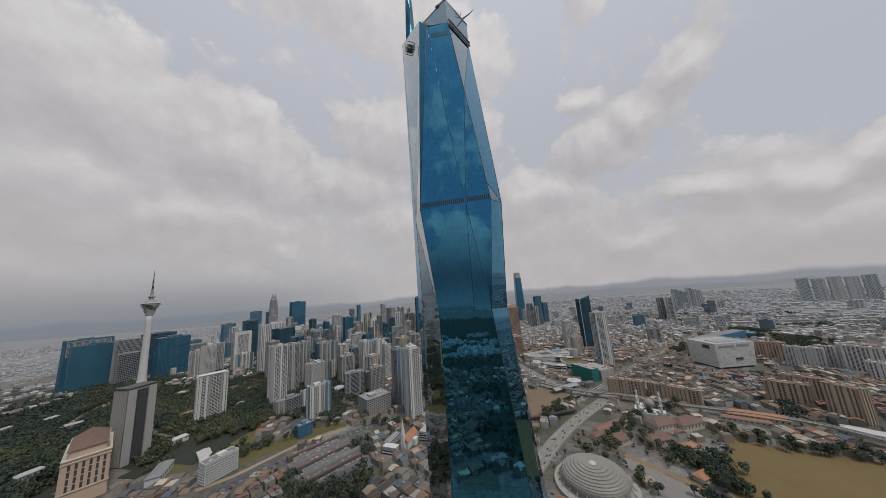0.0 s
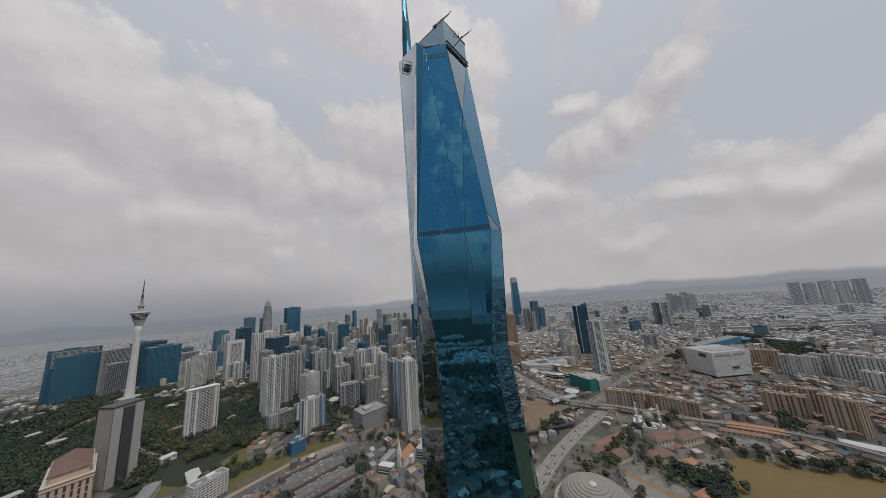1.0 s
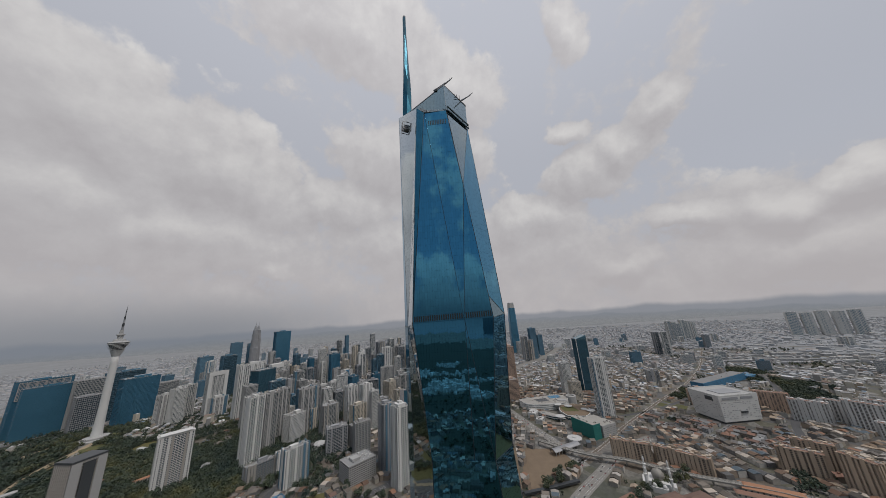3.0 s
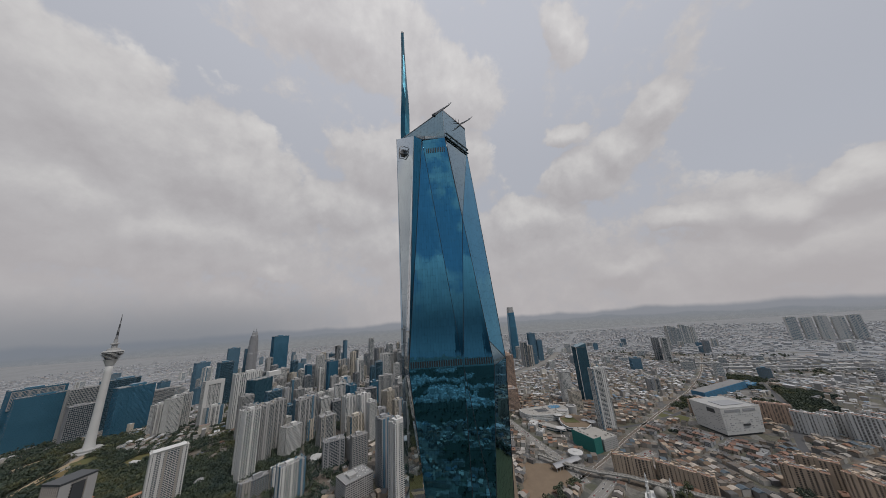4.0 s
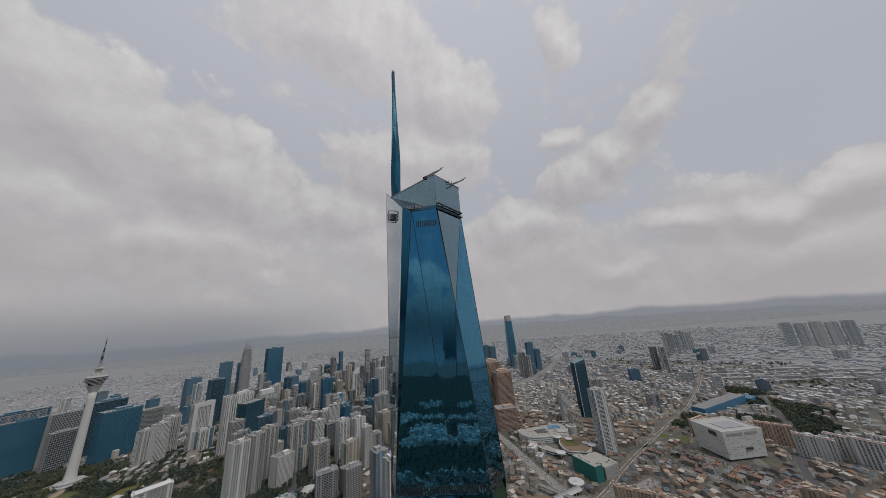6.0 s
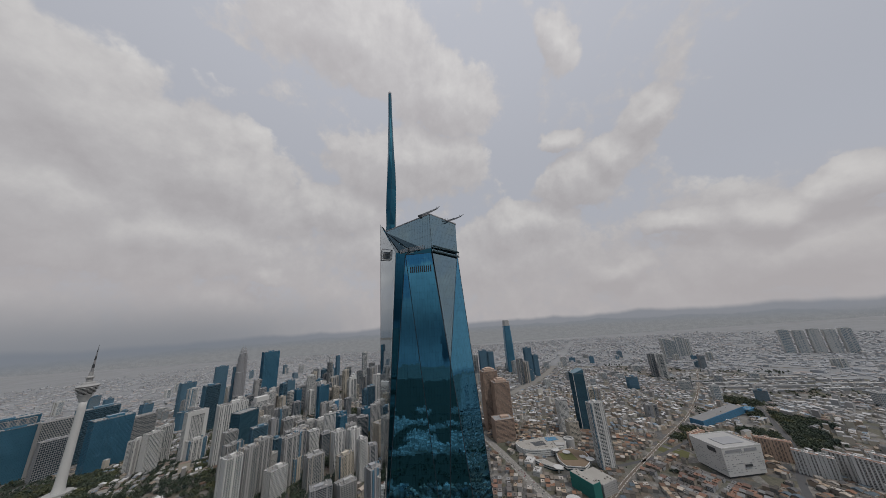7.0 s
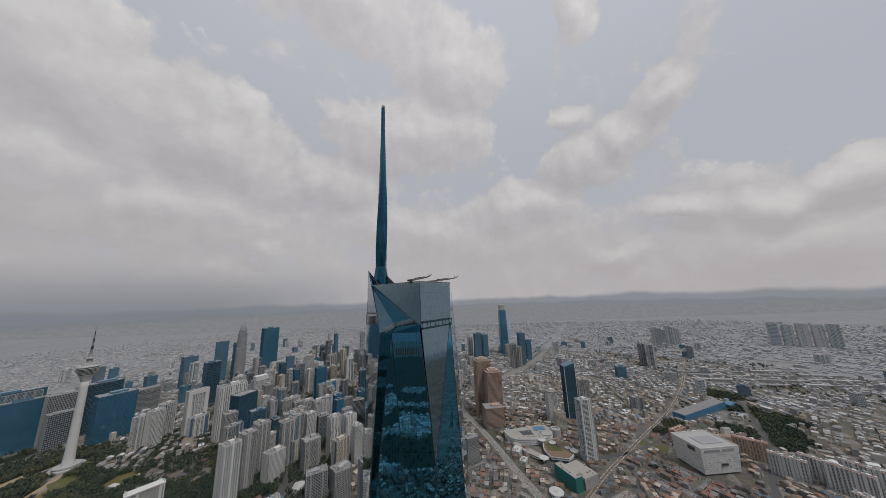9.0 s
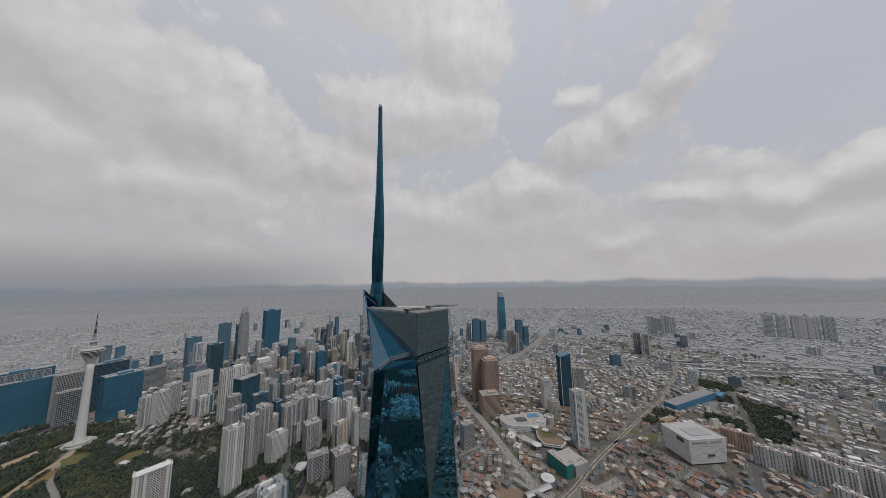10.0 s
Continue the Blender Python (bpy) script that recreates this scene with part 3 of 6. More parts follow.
            front = [p - s - u, p + s - u, p + s + u, p - s + u]
            one.poly(front)
            for i in range(4):
                one.poly([front[i] - n * 0.4, front[(i + 1) % 4] - n * 0.4, front[(i + 1) % 4], front[i]])
            one.put("louvre_slot", LOUVRE, band)
    slots(BL + Vector((0, -0.8, 2.4)), BM + Vector((0, 0.6, 2.4)), 22, 3.1, 0.75, "plant_band", [T1, BM, BL])
    slots(BM + Vector((0, -0.6, 2.4)), BR + Vector((0, 0.6, 2.4)), 12, 3.1, 0.75, "plant_band", [SP, BR, BM])
    slots(T1 + Vector((0, -2.6, -10)), T2 + Vector((0, 0.2, -10)), 11, 3.9, 0.65, "plant_band", [T1, T2, SP, BM])
    hatch = Build()
    hatch.box(-83.95, -82.4, -50.2, -48.9, 331, 334.6)
    hatch.put("open_hatch", LOUVRE, root)
    # maintenance rail slot on the crown
    rails = Build()
    out = Vector((-0.55, -0.85, 0)) * 1.4
    for dz in (0, -3.4):
        rails.beam(SLL + out + Vector((0, 0, dz + 1)), SLR + out + Vector((0, 0, dz + 1)), 0.85)
    for k in range(5):
        p = SLL.lerp(SLR, k / 4) + out + Vector((0, 0, 1))
        rails.beam(p, p - Vector((0, 0, 3.4)), 0.3)
        rails.beam(p, p - out, 0.35)
    rails.put("maintenance_rail", RAIL_TEAL, root, "dark steel gondola rail")
    # lookout box hanging on the north-west face
    pod = Build()
    pod.box(-2.2, 2.2, -1.6, 1.6, -2.6, 1.6)
    pod_m = pose(-57, -10.6, 504.7, 0, 0, 28)
    box = pod.put("hanging_cage", GREY, root, "dark steel maintenance cage", pod_m)
    bars = []
    for z in (-3.1, 0.1, 3.3):
        bars += [((-3.4, y, z), (3.4, y, z), 0.4) for y in (-2.7, 2.7)] + [((x, -2.7, z), (x, 2.7, z), 0.4) for x in (-3.3, 3.3)]
    for x in (-3.3, -1.1, 1.1, 3.3):
        bars += [((x, 2.75, -3), (x, 2.75, 3.2), 0.3), ((x, -2.75, -3), (x, -2.75, 3.2), 0.3)]
    for a, c, size in bars:
        one = Build()
        one.beam(a, c, size)
        one.put("cage_bar", STEEL, box)
    # spire: a twisting six-sided shaft
    spire = Build()
    profile = [(519, 9.2), (526, 8.2), (535, 6.2), (544, 4.7), (558, 5.2), (580, 5.1), (600, 4.4), (622, 3.3), (645, 2.7), (668, 2.25), (690, 2.0), (697, 1.85)]
    rings = []
    for k, (z, r) in enumerate(profile):
        turn = 0.3 + 0.23 * k
        rings.append([Vector((-15 + r * math.cos(turn + a * math.pi / 3) * (1.0 if a % 2 else 0.86), -0.8 + r * math.sin(turn + a * math.pi / 3) * (1.0 if a % 2 else 0.86), z)) for a in range(6)])
    for lo, hi in zip(rings, rings[1:]):
        for a in range(6):
            c = (a + 1) % 6
            spire.poly([lo[a], lo[c], hi[a]])
            spire.poly([lo[c], hi[c], hi[a]])
    spire.poly(rings[-1])
    shaft = spire.put("spire", TEAL_GLASS, root, "dark teal faceted glass spire")
    seams = Build()
    for lo, hi in zip(rings, rings[1:]):
        for a in range(6):
            seams.beam(lo[a], hi[a], 0.08)
    seams.put("spire_seams", DARK_STEEL, shaft, kind="stuff")
    tip = Build()
    tip.lathe([(1.7, 696.5), (1.7, 698.6), (1.1, 699.6), (0.2, 700.6)], 8, 0, -15, -0.8)
    tip.put("spire_tip", STEEL, shaft)
    fin = Build()
    fin.prism([(-17, -5), (-15.5, -5), (-15.5, -17), (-17, -17)], 521, 526)
    fin.poly([(-16, -5, 537), (-16, -5, 524), (-16, -17, 525)])
    fin.poly([(-15, -5, 537), (-15, -17, 525), (-15, -5, 524)])
    fin.put("spire_brace", DARK_STEEL, shaft)
    # rear skin of the north-west fin and its struts
    finb = Build()
    finb.poly([FL + Vector((1, -0.6, 0)), CN + Vector((0.6, -0.4, -1)), FR + Vector((4, -1, 0))])
    for k in range(1, 2):
        p = FL.lerp(CN, k / 3)
        finb.beam(p, p + Vector((12, -4, -8)), 0.8)
    finb.put("fin_frame", DARK_STEEL, root)


skyscraper()


def roof_crane(x, y, z, yaw, length, rise):
    crane = thing("roof_crane", x, y, z, yaw, "grey jointed facade-access crane on the skyscraper roof", "crane", "roof cranes")
    b = Build()
    b.lathe([(1.3, 0), (1.3, 0.8), (0.9, 1.0), (0.9, 2.0)], 10)
    b.put("pedestal", DARK_STEEL, crane)
    b = Build()
    b.box(-2.2, 0.8, -0.9, 0.9, 1.2, 2.4)
    b.put("counterweight", DARK_STEEL, crane)
    elbow = Vector((length * 0.58, 0, 1.8 + rise * 0.22))
    wrist = Vector((length * 0.86, 0, rise * 0.72))
    b = Build()
    b.beam((-1, 0, 1.8), elbow, 1.25, size2=0.95)
    for k in range(5):
        p = Vector((0, 0, 2.2)).lerp(elbow, (k + 0.5) / 5)
        b.beam(p + Vector((0, -0.8, 0)), p + Vector((0, 0.8, 0)), 0.35)
    b.put("arm", STEEL, crane)
    b = Build()
    b.beam(elbow - Vector((0.8, 0, 0.3)), wrist, 0.85, size2=0.6)
    b.put("jib", STEEL, crane)
    b = Build()
    b.beam(wrist, (length, 0, rise), 0.55, size2=0.25)
    b.beam(wrist, wrist + Vector((-0.4, 0, 1.5)), 0.3)
    b.put("jib_head", STEEL, crane)
    b = Build()
    b.beam((length * 0.2, 0.2, 3.0), elbow + Vector((1.2, 0.2, 0.6)), 0.3)
    b.put("hydraulic_ram", DARK_STEEL, crane)


roof_crane(-66, -40, 526, -113.4, 15.4, 4.4)
roof_crane(-46, -49, 526, -112.3, 21.6, 4.2)


# ---- buildings of the city ----
EYE = (-225.0, -70.0)
SITES = []      # (x, y, radius) kept free of small houses


def keep_clear(x, y, w, d, yaw):
    """Reserve the plot of a building: one disc, or a row of discs along a long one."""
    long, short = max(w, d), min(w, d)
    n = max(1, round(long / short / 1.3))
    a = radians(yaw + (0 if w >= d else 90))
    for k in range(n):
        s = ((k + 0.5) / n - 0.5) * long
        SITES.append((x + s * math.cos(a), y + s * math.sin(a), 0.62 * max(short, long / n)))


def block(label, x, y, w, d, h, turn=25.0, wall=WHITE, core=CITY_GLASS, style="condo", name="tower_block", category="tower block", group="", front=True, yaw=None, plant=True, z0=None):
    """A tower: a glass core behind floor slabs and piers, so that the windows are real recesses."""
    az = math.atan2(y - EYE[1], x - EYE[0])
    if front:
        x, y = x + math.cos(az) * d * 0.5, y + math.sin(az) * d * 0.5
    far = math.hypot(x, y)
    yaw = math.degrees(az) - 90 + turn if yaw is None else yaw
    z = (land(x, y) if z0 is None else z0) - 0.5
    keep_clear(x, y, w, d, yaw)
    t = thing(name, x, y, z, yaw, label, category, group)
    a, b = w / 2, d / 2
    core_b = Build()
    core_b.box(-a + 0.9, a - 0.9, -b + 0.9, b - 0.9, 0, h - 1)
    core_b.put("glass_core", core, t)
    rng = random.Random(label + str(round(x)))
    if style == "glass":
        wall = core if core in (CITY_BLUE, HAZED_BLUE, DARK_GLASS) else wall if wall is DARK else rng.choice((GREY, BLUE_PANEL, BLUE_PANEL))
    floor = {"condo": 3.3, "glass": 4.2, "office": 3.9, "slab": 3.0, "frame": 3.6}[style]
    if far > 1600:
        floor *= 2
    band, slab_out, pier, gap, pier_out = {
        "condo": (0.85, 0.25, 0.6, 5.4, 0.75), "glass": (0.7, 0.06, 0.2, 3.2, 0.12), "office": (1.2, 0.0, 1.0, 3.6, 0.8),
        "slab": (0.9, 0.0, 2.5, 6.4, 1.0), "frame": (1.5, 0.35, 0.8, 5.0, 0.2)}[style]
    slabs = Build()
    k = 1
    while k * floor < h - 1:
        z1 = k * floor
        slabs.box(-a - slab_out, a + slab_out, -b - slab_out, b + slab_out, z1 - band, z1)
        k += 1
    slabs.put("floor_banding", wall, t, kind="stuff")
    piers, panels = Build(), Build()
    for axis in (0, 1):
        length = w if axis == 0 else d
        n = max(2, round(length / gap))
        solid = [style in ("condo", "slab") and rng.random() < 0.42 for _ in range(n + 1)]
        for k in range(n + 1):
            p = -length / 2 + k * length / n
            wide = gap * 0.8 if solid[k] else pier * (2.0 if k in (0, n) and style != "glass" else 1)
            lo, hi = max(-length / 2 - pier_out, p - wide / 2), min(length / 2 + pier_out, p + wide / 2)
            rise = rng.uniform(0, 5) if solid[k] else 0
            for s in (-1, 1):
                target = panels if solid[k] and style != "slab" and rng.random() < 0.4 else piers
                if axis == 0:
                    target.box(lo, hi, *sorted((s * (b + pier_out), s * (b - 1.2))), 0, h + rise)
                else:
                    target.box(*sorted((s * (a + pier_out), s * (a - 1.2))), lo, hi, 0, h + rise)
    piers.put("pier_grid", wall, t, kind="stuff")
    if panels.f:
        panels.put("accent_panelling", rng.choice([m for m in (GREY, PALE, BLUE_PANEL, CREAM, CONCRETE) if m is not wall]), t, kind="stuff")
    roof = Build()
    roof.box(-a - 0.3, a + 0.3, -b - 0.3, b + 0.3, h - 1, h - 0.2)
    roof.put("roof", ROOF_GREY, t)
    rim = Build()
    for x0, x1, y0, y1 in ((-a - 0.4, a + 0.4, -b - 0.4, -b + 0.3), (-a - 0.4, a + 0.4, b - 0.3, b + 0.4), (-a - 0.4, -a + 0.3, -b + 0.3, b - 0.3), (a - 0.3, a + 0.4, -b + 0.3, b - 0.3)):
        rim.box(x0, x1, y0, y1, h - 0.2, h + 1.3)
    rim.put("parapet", wall, t)
    clutter = Build()
    for _ in range(5 + int(w * d / 160)):
        cx, cy, cs = rng.uniform(-a + 3, a - 3), rng.uniform(-b + 3, b - 3), rng.uniform(0.8, 2.2)
        clutter.box(cx - cs, cx + cs, cy - cs * 0.7, cy + cs * 0.7, h - 0.2, h + rng.uniform(0.8, 2.6))
    clutter.put("roof_equipment", rng.choice((PALE, CONCRETE, WHITE_ROOF)), t, kind="stuff")
    if plant:
        p = Build()
        pw, pd, ox, oy = w * rng.uniform(0.25, 0.5), d * rng.uniform(0.3, 0.5), w * rng.uniform(-0.15, 0.15), d * rng.uniform(-0.15, 0.15)
        p.box(ox - pw / 2, ox + pw / 2, oy - pd / 2, oy + pd / 2, h - 0.2, h + rng.uniform(4, 8))
        p.box(ox - pw / 2 + 1, ox - pw / 2 + 4, oy - pd / 2 - 3, oy - pd / 2, h - 0.2, h + 2.5)
        p.put("plant_room", wall, t)
    return t


def crown(t, pieces, material, name="crown", label=""):
    b = Build()
    for p in pieces:
        b.box(*p)
    return b.put(name, material, t, label)


# city north of the skyscraper
t = block("dark glass mall block with white frames on its top", 619, 1732, 132, 60, 200, 8, DARK, CITY_BLUE, "glass")
for k in range(6):
    frame_b = Build()
    x0, x1 = -60 + k * 20, -60 + k * 20 + 17
    for a, c in (((x0, 132), (x1, 132)), ((x0, 194), (x1, 194)), ((x0, 132), (x0, 194)), ((x1, 132), (x1, 194))):
        frame_b.beam((a[0], -31, a[1]), (c[0], -31, c[1]), 2.2)
    for n in range(1, 6):
        frame_b.beam((x0 + n * 2.9, -30.8, 132), (x0 + n * 2.9, -30.8, 194), 1.0)
    frame_b.put("white_frame", PALE, t)
block("grey-blue glass block with pale upper storeys", 600, 1650, 125, 40, 175, 8, GREY, CITY_BLUE, "glass", front=False)
block("grey tower with a white frame on its face", 657, 1563, 78, 40, 178, 12, PALE, CITY_GLASS, "office")
block("low beige slab beside the hill", 630, 1500, 70, 40, 120, 12, GREY, CITY_GLASS, "frame")
block("wide dark blue glass office block behind the hill", 670, 1334, 100, 60, 165, 16, CITY_BLUE, CITY_BLUE, "glass")
block("grey block behind the blue office", 760, 1560, 110, 50, 190, 16, GREY, CITY_GLASS, "glass")
block("pale ribbed office slab block", 948, 1623, 120, 50, 104, 20, PALE, CITY_GLASS, "office")
block("white tower with dark glazed strips", 622, 1074, 36, 30, 117, 30, WHITE, CITY_GLASS, "office")
block("slim white tower beside the hill", 612, 1122, 28, 26, 98, 30, WHITE, CITY_GLASS, "condo")
block("white tower with a stepped top", 695, 1128, 40, 32, 118, 30, WHITE, CITY_GLASS, "condo")
block("small grey block at the foot of the hill", 738, 1382, 50, 30, 50, 20, GREY, CITY_GLASS, "frame")
t = block("broad white balconied apartment block above the trees", 311, 645, 56, 26, 102, 6, WHITE, CITY_GLASS, "condo", plant=False)
crown(t, [(-30, 30, -10, 10, 102, 104), (-26, 26, -15, 8, 105, 106.2), (-25, -24, -9, -8, 104, 105.5), (24, 25, -9, -8, 104, 105.5)], WHITE, "canopy_roof")
t = block("grey and brown striped office slab with dark glazing", 153, 617, 40, 34, 126, 30, TAUPE, DARK, "office", plant=False)
crown(t, [(-7, 7, -18.6, -17.3, 0, 124)], DARK, "louvred_stripe")
crown(t, [(20.3, 21.3, -7, 5, 0, 126)], BROWN, "brown_stripe")
crown(t, [(-20.8, -9, -18.5, -17.4, 0, 126), (9, 20.6, -18.5, -17.4, 0, 126)], PALE, "pale_stripes")
crown(t, [(-21, 21, -18, 18, 127, 130)], DARK, "roof_band")
t = block("white tower with a dark glazed portal", 724, 1036, 62, 26, 160, 24, WHITE, CITY_GLASS, "frame", plant=False)
crown(t, [(-32, -20, -15, -12, 0, 162), (20, 32, -15, -12, 0, 162), (-20, 20, -15, -12, 148, 162)], WHITE, "portal")
block("white stepped block in front of the portal tower", 714, 1004, 52, 30, 69, 24, WHITE, CITY_GLASS, "condo")
block("grey-blue glass office tower", 1319, 1832, 70, 50, 190, 20, HAZED_BLUE, HAZED_BLUE, "glass")
block("tall grey glass office tower", 1050, 1352, 62, 46, 206, 20, CITY_GLASS, CITY_GLASS, "glass")
block("blue glass twin slab tower", 1448, 1741, 66, 40, 262, 10, HAZED_BLUE, HAZED_BLUE, "glass")
block("blue glass twin slab tower", 1490, 1650, 60, 40, 250, 10, HAZED_BLUE, HAZED_BLUE, "glass")
block("tall blue glass tower with a flat top", 1800, 1680, 110, 70, 315, 18, CITY_BLUE, CITY_BLUE, "glass")
t = block("black glass office block with a white ribbed side", 655, 762, 66, 44, 172, 38, DARK_GLASS, DARK_GLASS, "glass", plant=False)
crown(t, [(33.2 - 0.2, 34.2, -20 + k * 6.5, -18.6 + k * 6.5, 0, 172) for k in range(7)], PALE, "ribs")
block("white ribbed office block with rounded top", 700, 860, 84, 40, 188, 14, WHITE, CITY_GLASS, "slab")
t = block("pale tower with a boxed crown", 950, 968, 66, 40, 140, 24, WHITE, CITY_GLASS, "frame")
crown(t, [(-26, 26, -16, 16, 140, 158)], WHITE)
t = block("tall white condominium with stacked balconies", 398, 540, 34, 30, 150, 28, WHITE, CITY_GLASS, "condo", group="hillside condominiums")
t = block("tall grey and white condominium", 470, 562, 32, 30, 140, 28, PALE, CITY_GLASS, "condo", group="hillside condominiums")
t = block("tall grey and white condominium", 535, 578, 34, 30, 134, 28, PALE, CITY_GLASS, "condo", group="hillside condominiums")
block("grey gridded condominium tower", 583, 529, 50, 34, 122, 28, PALE, CITY_GLASS, "condo")
block("grey gridded condominium tower", 640, 548, 40, 30, 112, 28, GREY, CITY_GLASS, "condo")
block("small cream apartment tower", 596, 516, 24, 22, 62, 28, CREAM, CITY_GLASS, "condo")
t = block("slim white stepped tower", 1450, 785, 46, 34, 130, 24, WHITE, CITY_GLASS, "condo", plant=False)
crown(t, [(-16, 20, -14, 14, 130, 142), (-6, 20, -12, 12, 142, 152), (6, 18, -10, 10, 152, 160)], WHITE, "stepped_top")
t = block("white block with a blue glazed stripe", 1110, 700, 62, 34, 88, 24, WHITE, CITY_GLASS, "frame")
crown(t, [(-6, 14, -18.2, -17.3, 0, 90)], BLUE_SHEET, "blue_stripe")
block("white gridded office block", 857, 598, 54, 30, 83, 20, WHITE, CITY_GLASS, "office")
block("white twin condominium tower", 645, 414, 34, 28, 111, 30, WHITE, CITY_GLASS, "condo", group="twin condominiums")
block("white twin condominium tower", 655, 366, 34, 28, 113, 30, WHITE, CITY_GLASS, "condo", group="twin condominiums")
block("narrow white framed tower", 608, 316, 24, 20, 105, 26, WHITE, CITY_GLASS, "office")
block("grey residential tower with ribbed corners", 395, 188, 30, 28, 130, 30, GREY, CITY_GLASS, "condo", group="ribbed residences")
t = block("white residential tower with a slim pointed crown", 335, 137, 27, 27, 142, 30, WHITE, CITY_GLASS, "condo", group="ribbed residences", plant=False)
crown(t, [(-9, 9, -9, 9, 142, 148), (-4, 4, -4, 4, 148, 152), (-0.4, 0.4, -0.4, 0.4, 152, 158)], WHITE)
block("grey podium with parking decks", 352, 235, 60, 46, 36, 26, PALE, DARK, "frame")
block("white low apartment slab", 392, 428, 52, 16, 40, 16, WHITE, CITY_GLASS, "condo")
block("grey balconied apartment slab", 347, 462, 54, 18, 34, 20, GREY, CITY_GLASS, "condo")
block("white office slab with long ribbon windows", 133, 392, 44, 20, 30, 24, WHITE, CITY_GLASS, "frame")
block("blue and white shop block", 255, 340, 26, 16, 22, 20, BLUE_SHEET, CITY_GLASS, "frame")

# east and south
block("grey glass tower beside the highway", 1756, -292, 34, 40, 160, 20, GREY, CITY_GLASS, "condo", group="finance district towers")
block("grey glass tower beside the highway", 1790, -335, 30, 40, 135, 20, GREY, CITY_GLASS, "condo", group="finance district towers")
block("dark blue glass office tower", 2038, -393, 50, 50, 208, 20, HAZED_BLUE, HAZED_BLUE, "glass", group="finance district towers")
block("dark blue glass office tower", 2042, -445, 38, 40, 153, 20, HAZED_BLUE, HAZED_BLUE, "glass", group="finance district towers")
block("dark grey glass slab tower", 2137, -38, 60, 40, 198, 20, PALE, HAZED_BLUE, "glass")
block("dark grey glass slab tower", 2150, -100, 48, 40, 185, 20, PALE, HAZED_BLUE, "glass")
block("slim white apartment tower", 2180, 30, 36, 30, 160, 20, WHITE, CITY_GLASS, "condo")
for bx, by, bh, lab in ((945, -72, 214, "tall brown tower of a twin complex with a notched top"), (905, -112, 180, "brown tower of a twin complex with a notched top")):
    t = block(lab, bx, by, 60, 46, bh, 18, BROWN, DARK, "office", group="brown twin towers", plant=False)
    crown(t, [(-22, 22, -16, 16, bh, bh + 8), (-12, 12, -10, 10, bh + 8, bh + 13)], BROWN)
block("stepped brown shopping podium", 850, -105, 70, 50, 70, 18, BROWN, DARK, "office")
t = block("dark glass tower with a slanted top and white edges", 938, -411, 42, 40, 196, 24, DARK, DARK_GLASS, "glass", plant=False)
b = Build()
b.poly([(-21, -20, 196), (21, -20, 196), (21, -20, 210)])
b.poly([(-21, 20, 196), (21, 20, 210), (21, 20, 196)])
b.poly([(21, -20, 196), (21, 20, 196), (21, 20, 210), (21, -20, 210)])
b.poly([(-21, -20, 196), (21, -20, 210), (21, 20, 210), (-21, 20, 196)])
b.put("slanted_top", DARK_GLASS, t)
crown(t, [(20.5, 22, -21, -19.5, 0, 210), (-22, -20.5, -21, -19.5, 0, 197), (20.5, 22, 19.5, 21, 0, 210)], WHITE, "edge_trim")
block("pale concrete tower pair under construction", 1110, -505, 24, 30, 100, 24, CREAM, CITY_GLASS, "condo")
block("pale concrete tower pair under construction", 1128, -535, 24, 30, 96, 24, CREAM, CITY_GLASS, "condo")
block("white ribbed apartment slab tower above the mall", 680, -372, 40, 22, 164, 34, WHITE, CITY_GLASS, "condo")
block("white office tower with a dark side", 905, -330, 34, 30, 112, 24, WHITE, CITY_GLASS, "frame")
block("cream hotel block by mall", 845, -340, 34, 28, 60, 24, CREAM, CITY_GLASS, "frame")
block("grey glazed office slab", 637, -30, 38, 24, 70, 30, PALE, CITY_GLASS, "office")
block("grey balconied residential tower", 1050, -702, 36, 30, 52, 24, GREY, CITY_GLASS, "condo")
block("slim tower in the far town", 1852, -1180, 32, 28, 148, 24, GREY, CITY_GLASS, "condo", group="far pair of towers")
block("slim tower in the far town", 1797, -1206, 32, 28, 151, 24, WHITE, CITY_GLASS, "condo", group="far pair of towers")
block("blue glass block in the far town", 1550, -887, 50, 34, 64, 24, HAZED_BLUE, HAZED_BLUE, "glass")
# far estate walls and glass are whitened to stand in for haze
for k in range(6):
    block("grey apartment tower of a far estate", 2560 + 22 * k, -1690 - 52 * k, 40, 28, 170 - 14 * (k % 3), 20, WHITE, HAZED_GLASS, "condo", group="far estate towers")
for k in range(5):
    block("grey apartment slab of a far estate", 2540 - 35 * k, -2640 - 75 * k, 62, 24, 190 - 9 * (k % 2), 20, WHITE, HAZED_BLUE, "slab", group="far estate slabs")


# long apartment slabs
def slab_row(label, x, y, length, deep, h, yaw, wall, group):
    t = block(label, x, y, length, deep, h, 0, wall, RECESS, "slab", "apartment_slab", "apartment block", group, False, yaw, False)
    b = Build()
    n = max(2, round(length / 16))
    for k in range(n):
        px = -length / 2 + (k + 0.5) * length / n
        b.box(px - 2.5, px + 2.5, -3, 3, h - 0.2, h + 3)
    b.put("stair_heads", wall, t)
    r = Build()
    r.gable(-length / 2, length / 2, -deep / 2, -1, h + 0.1, h + 2.2, over=0.8)
    r.put("tile_roof", ROOF_RED, t)
    return t


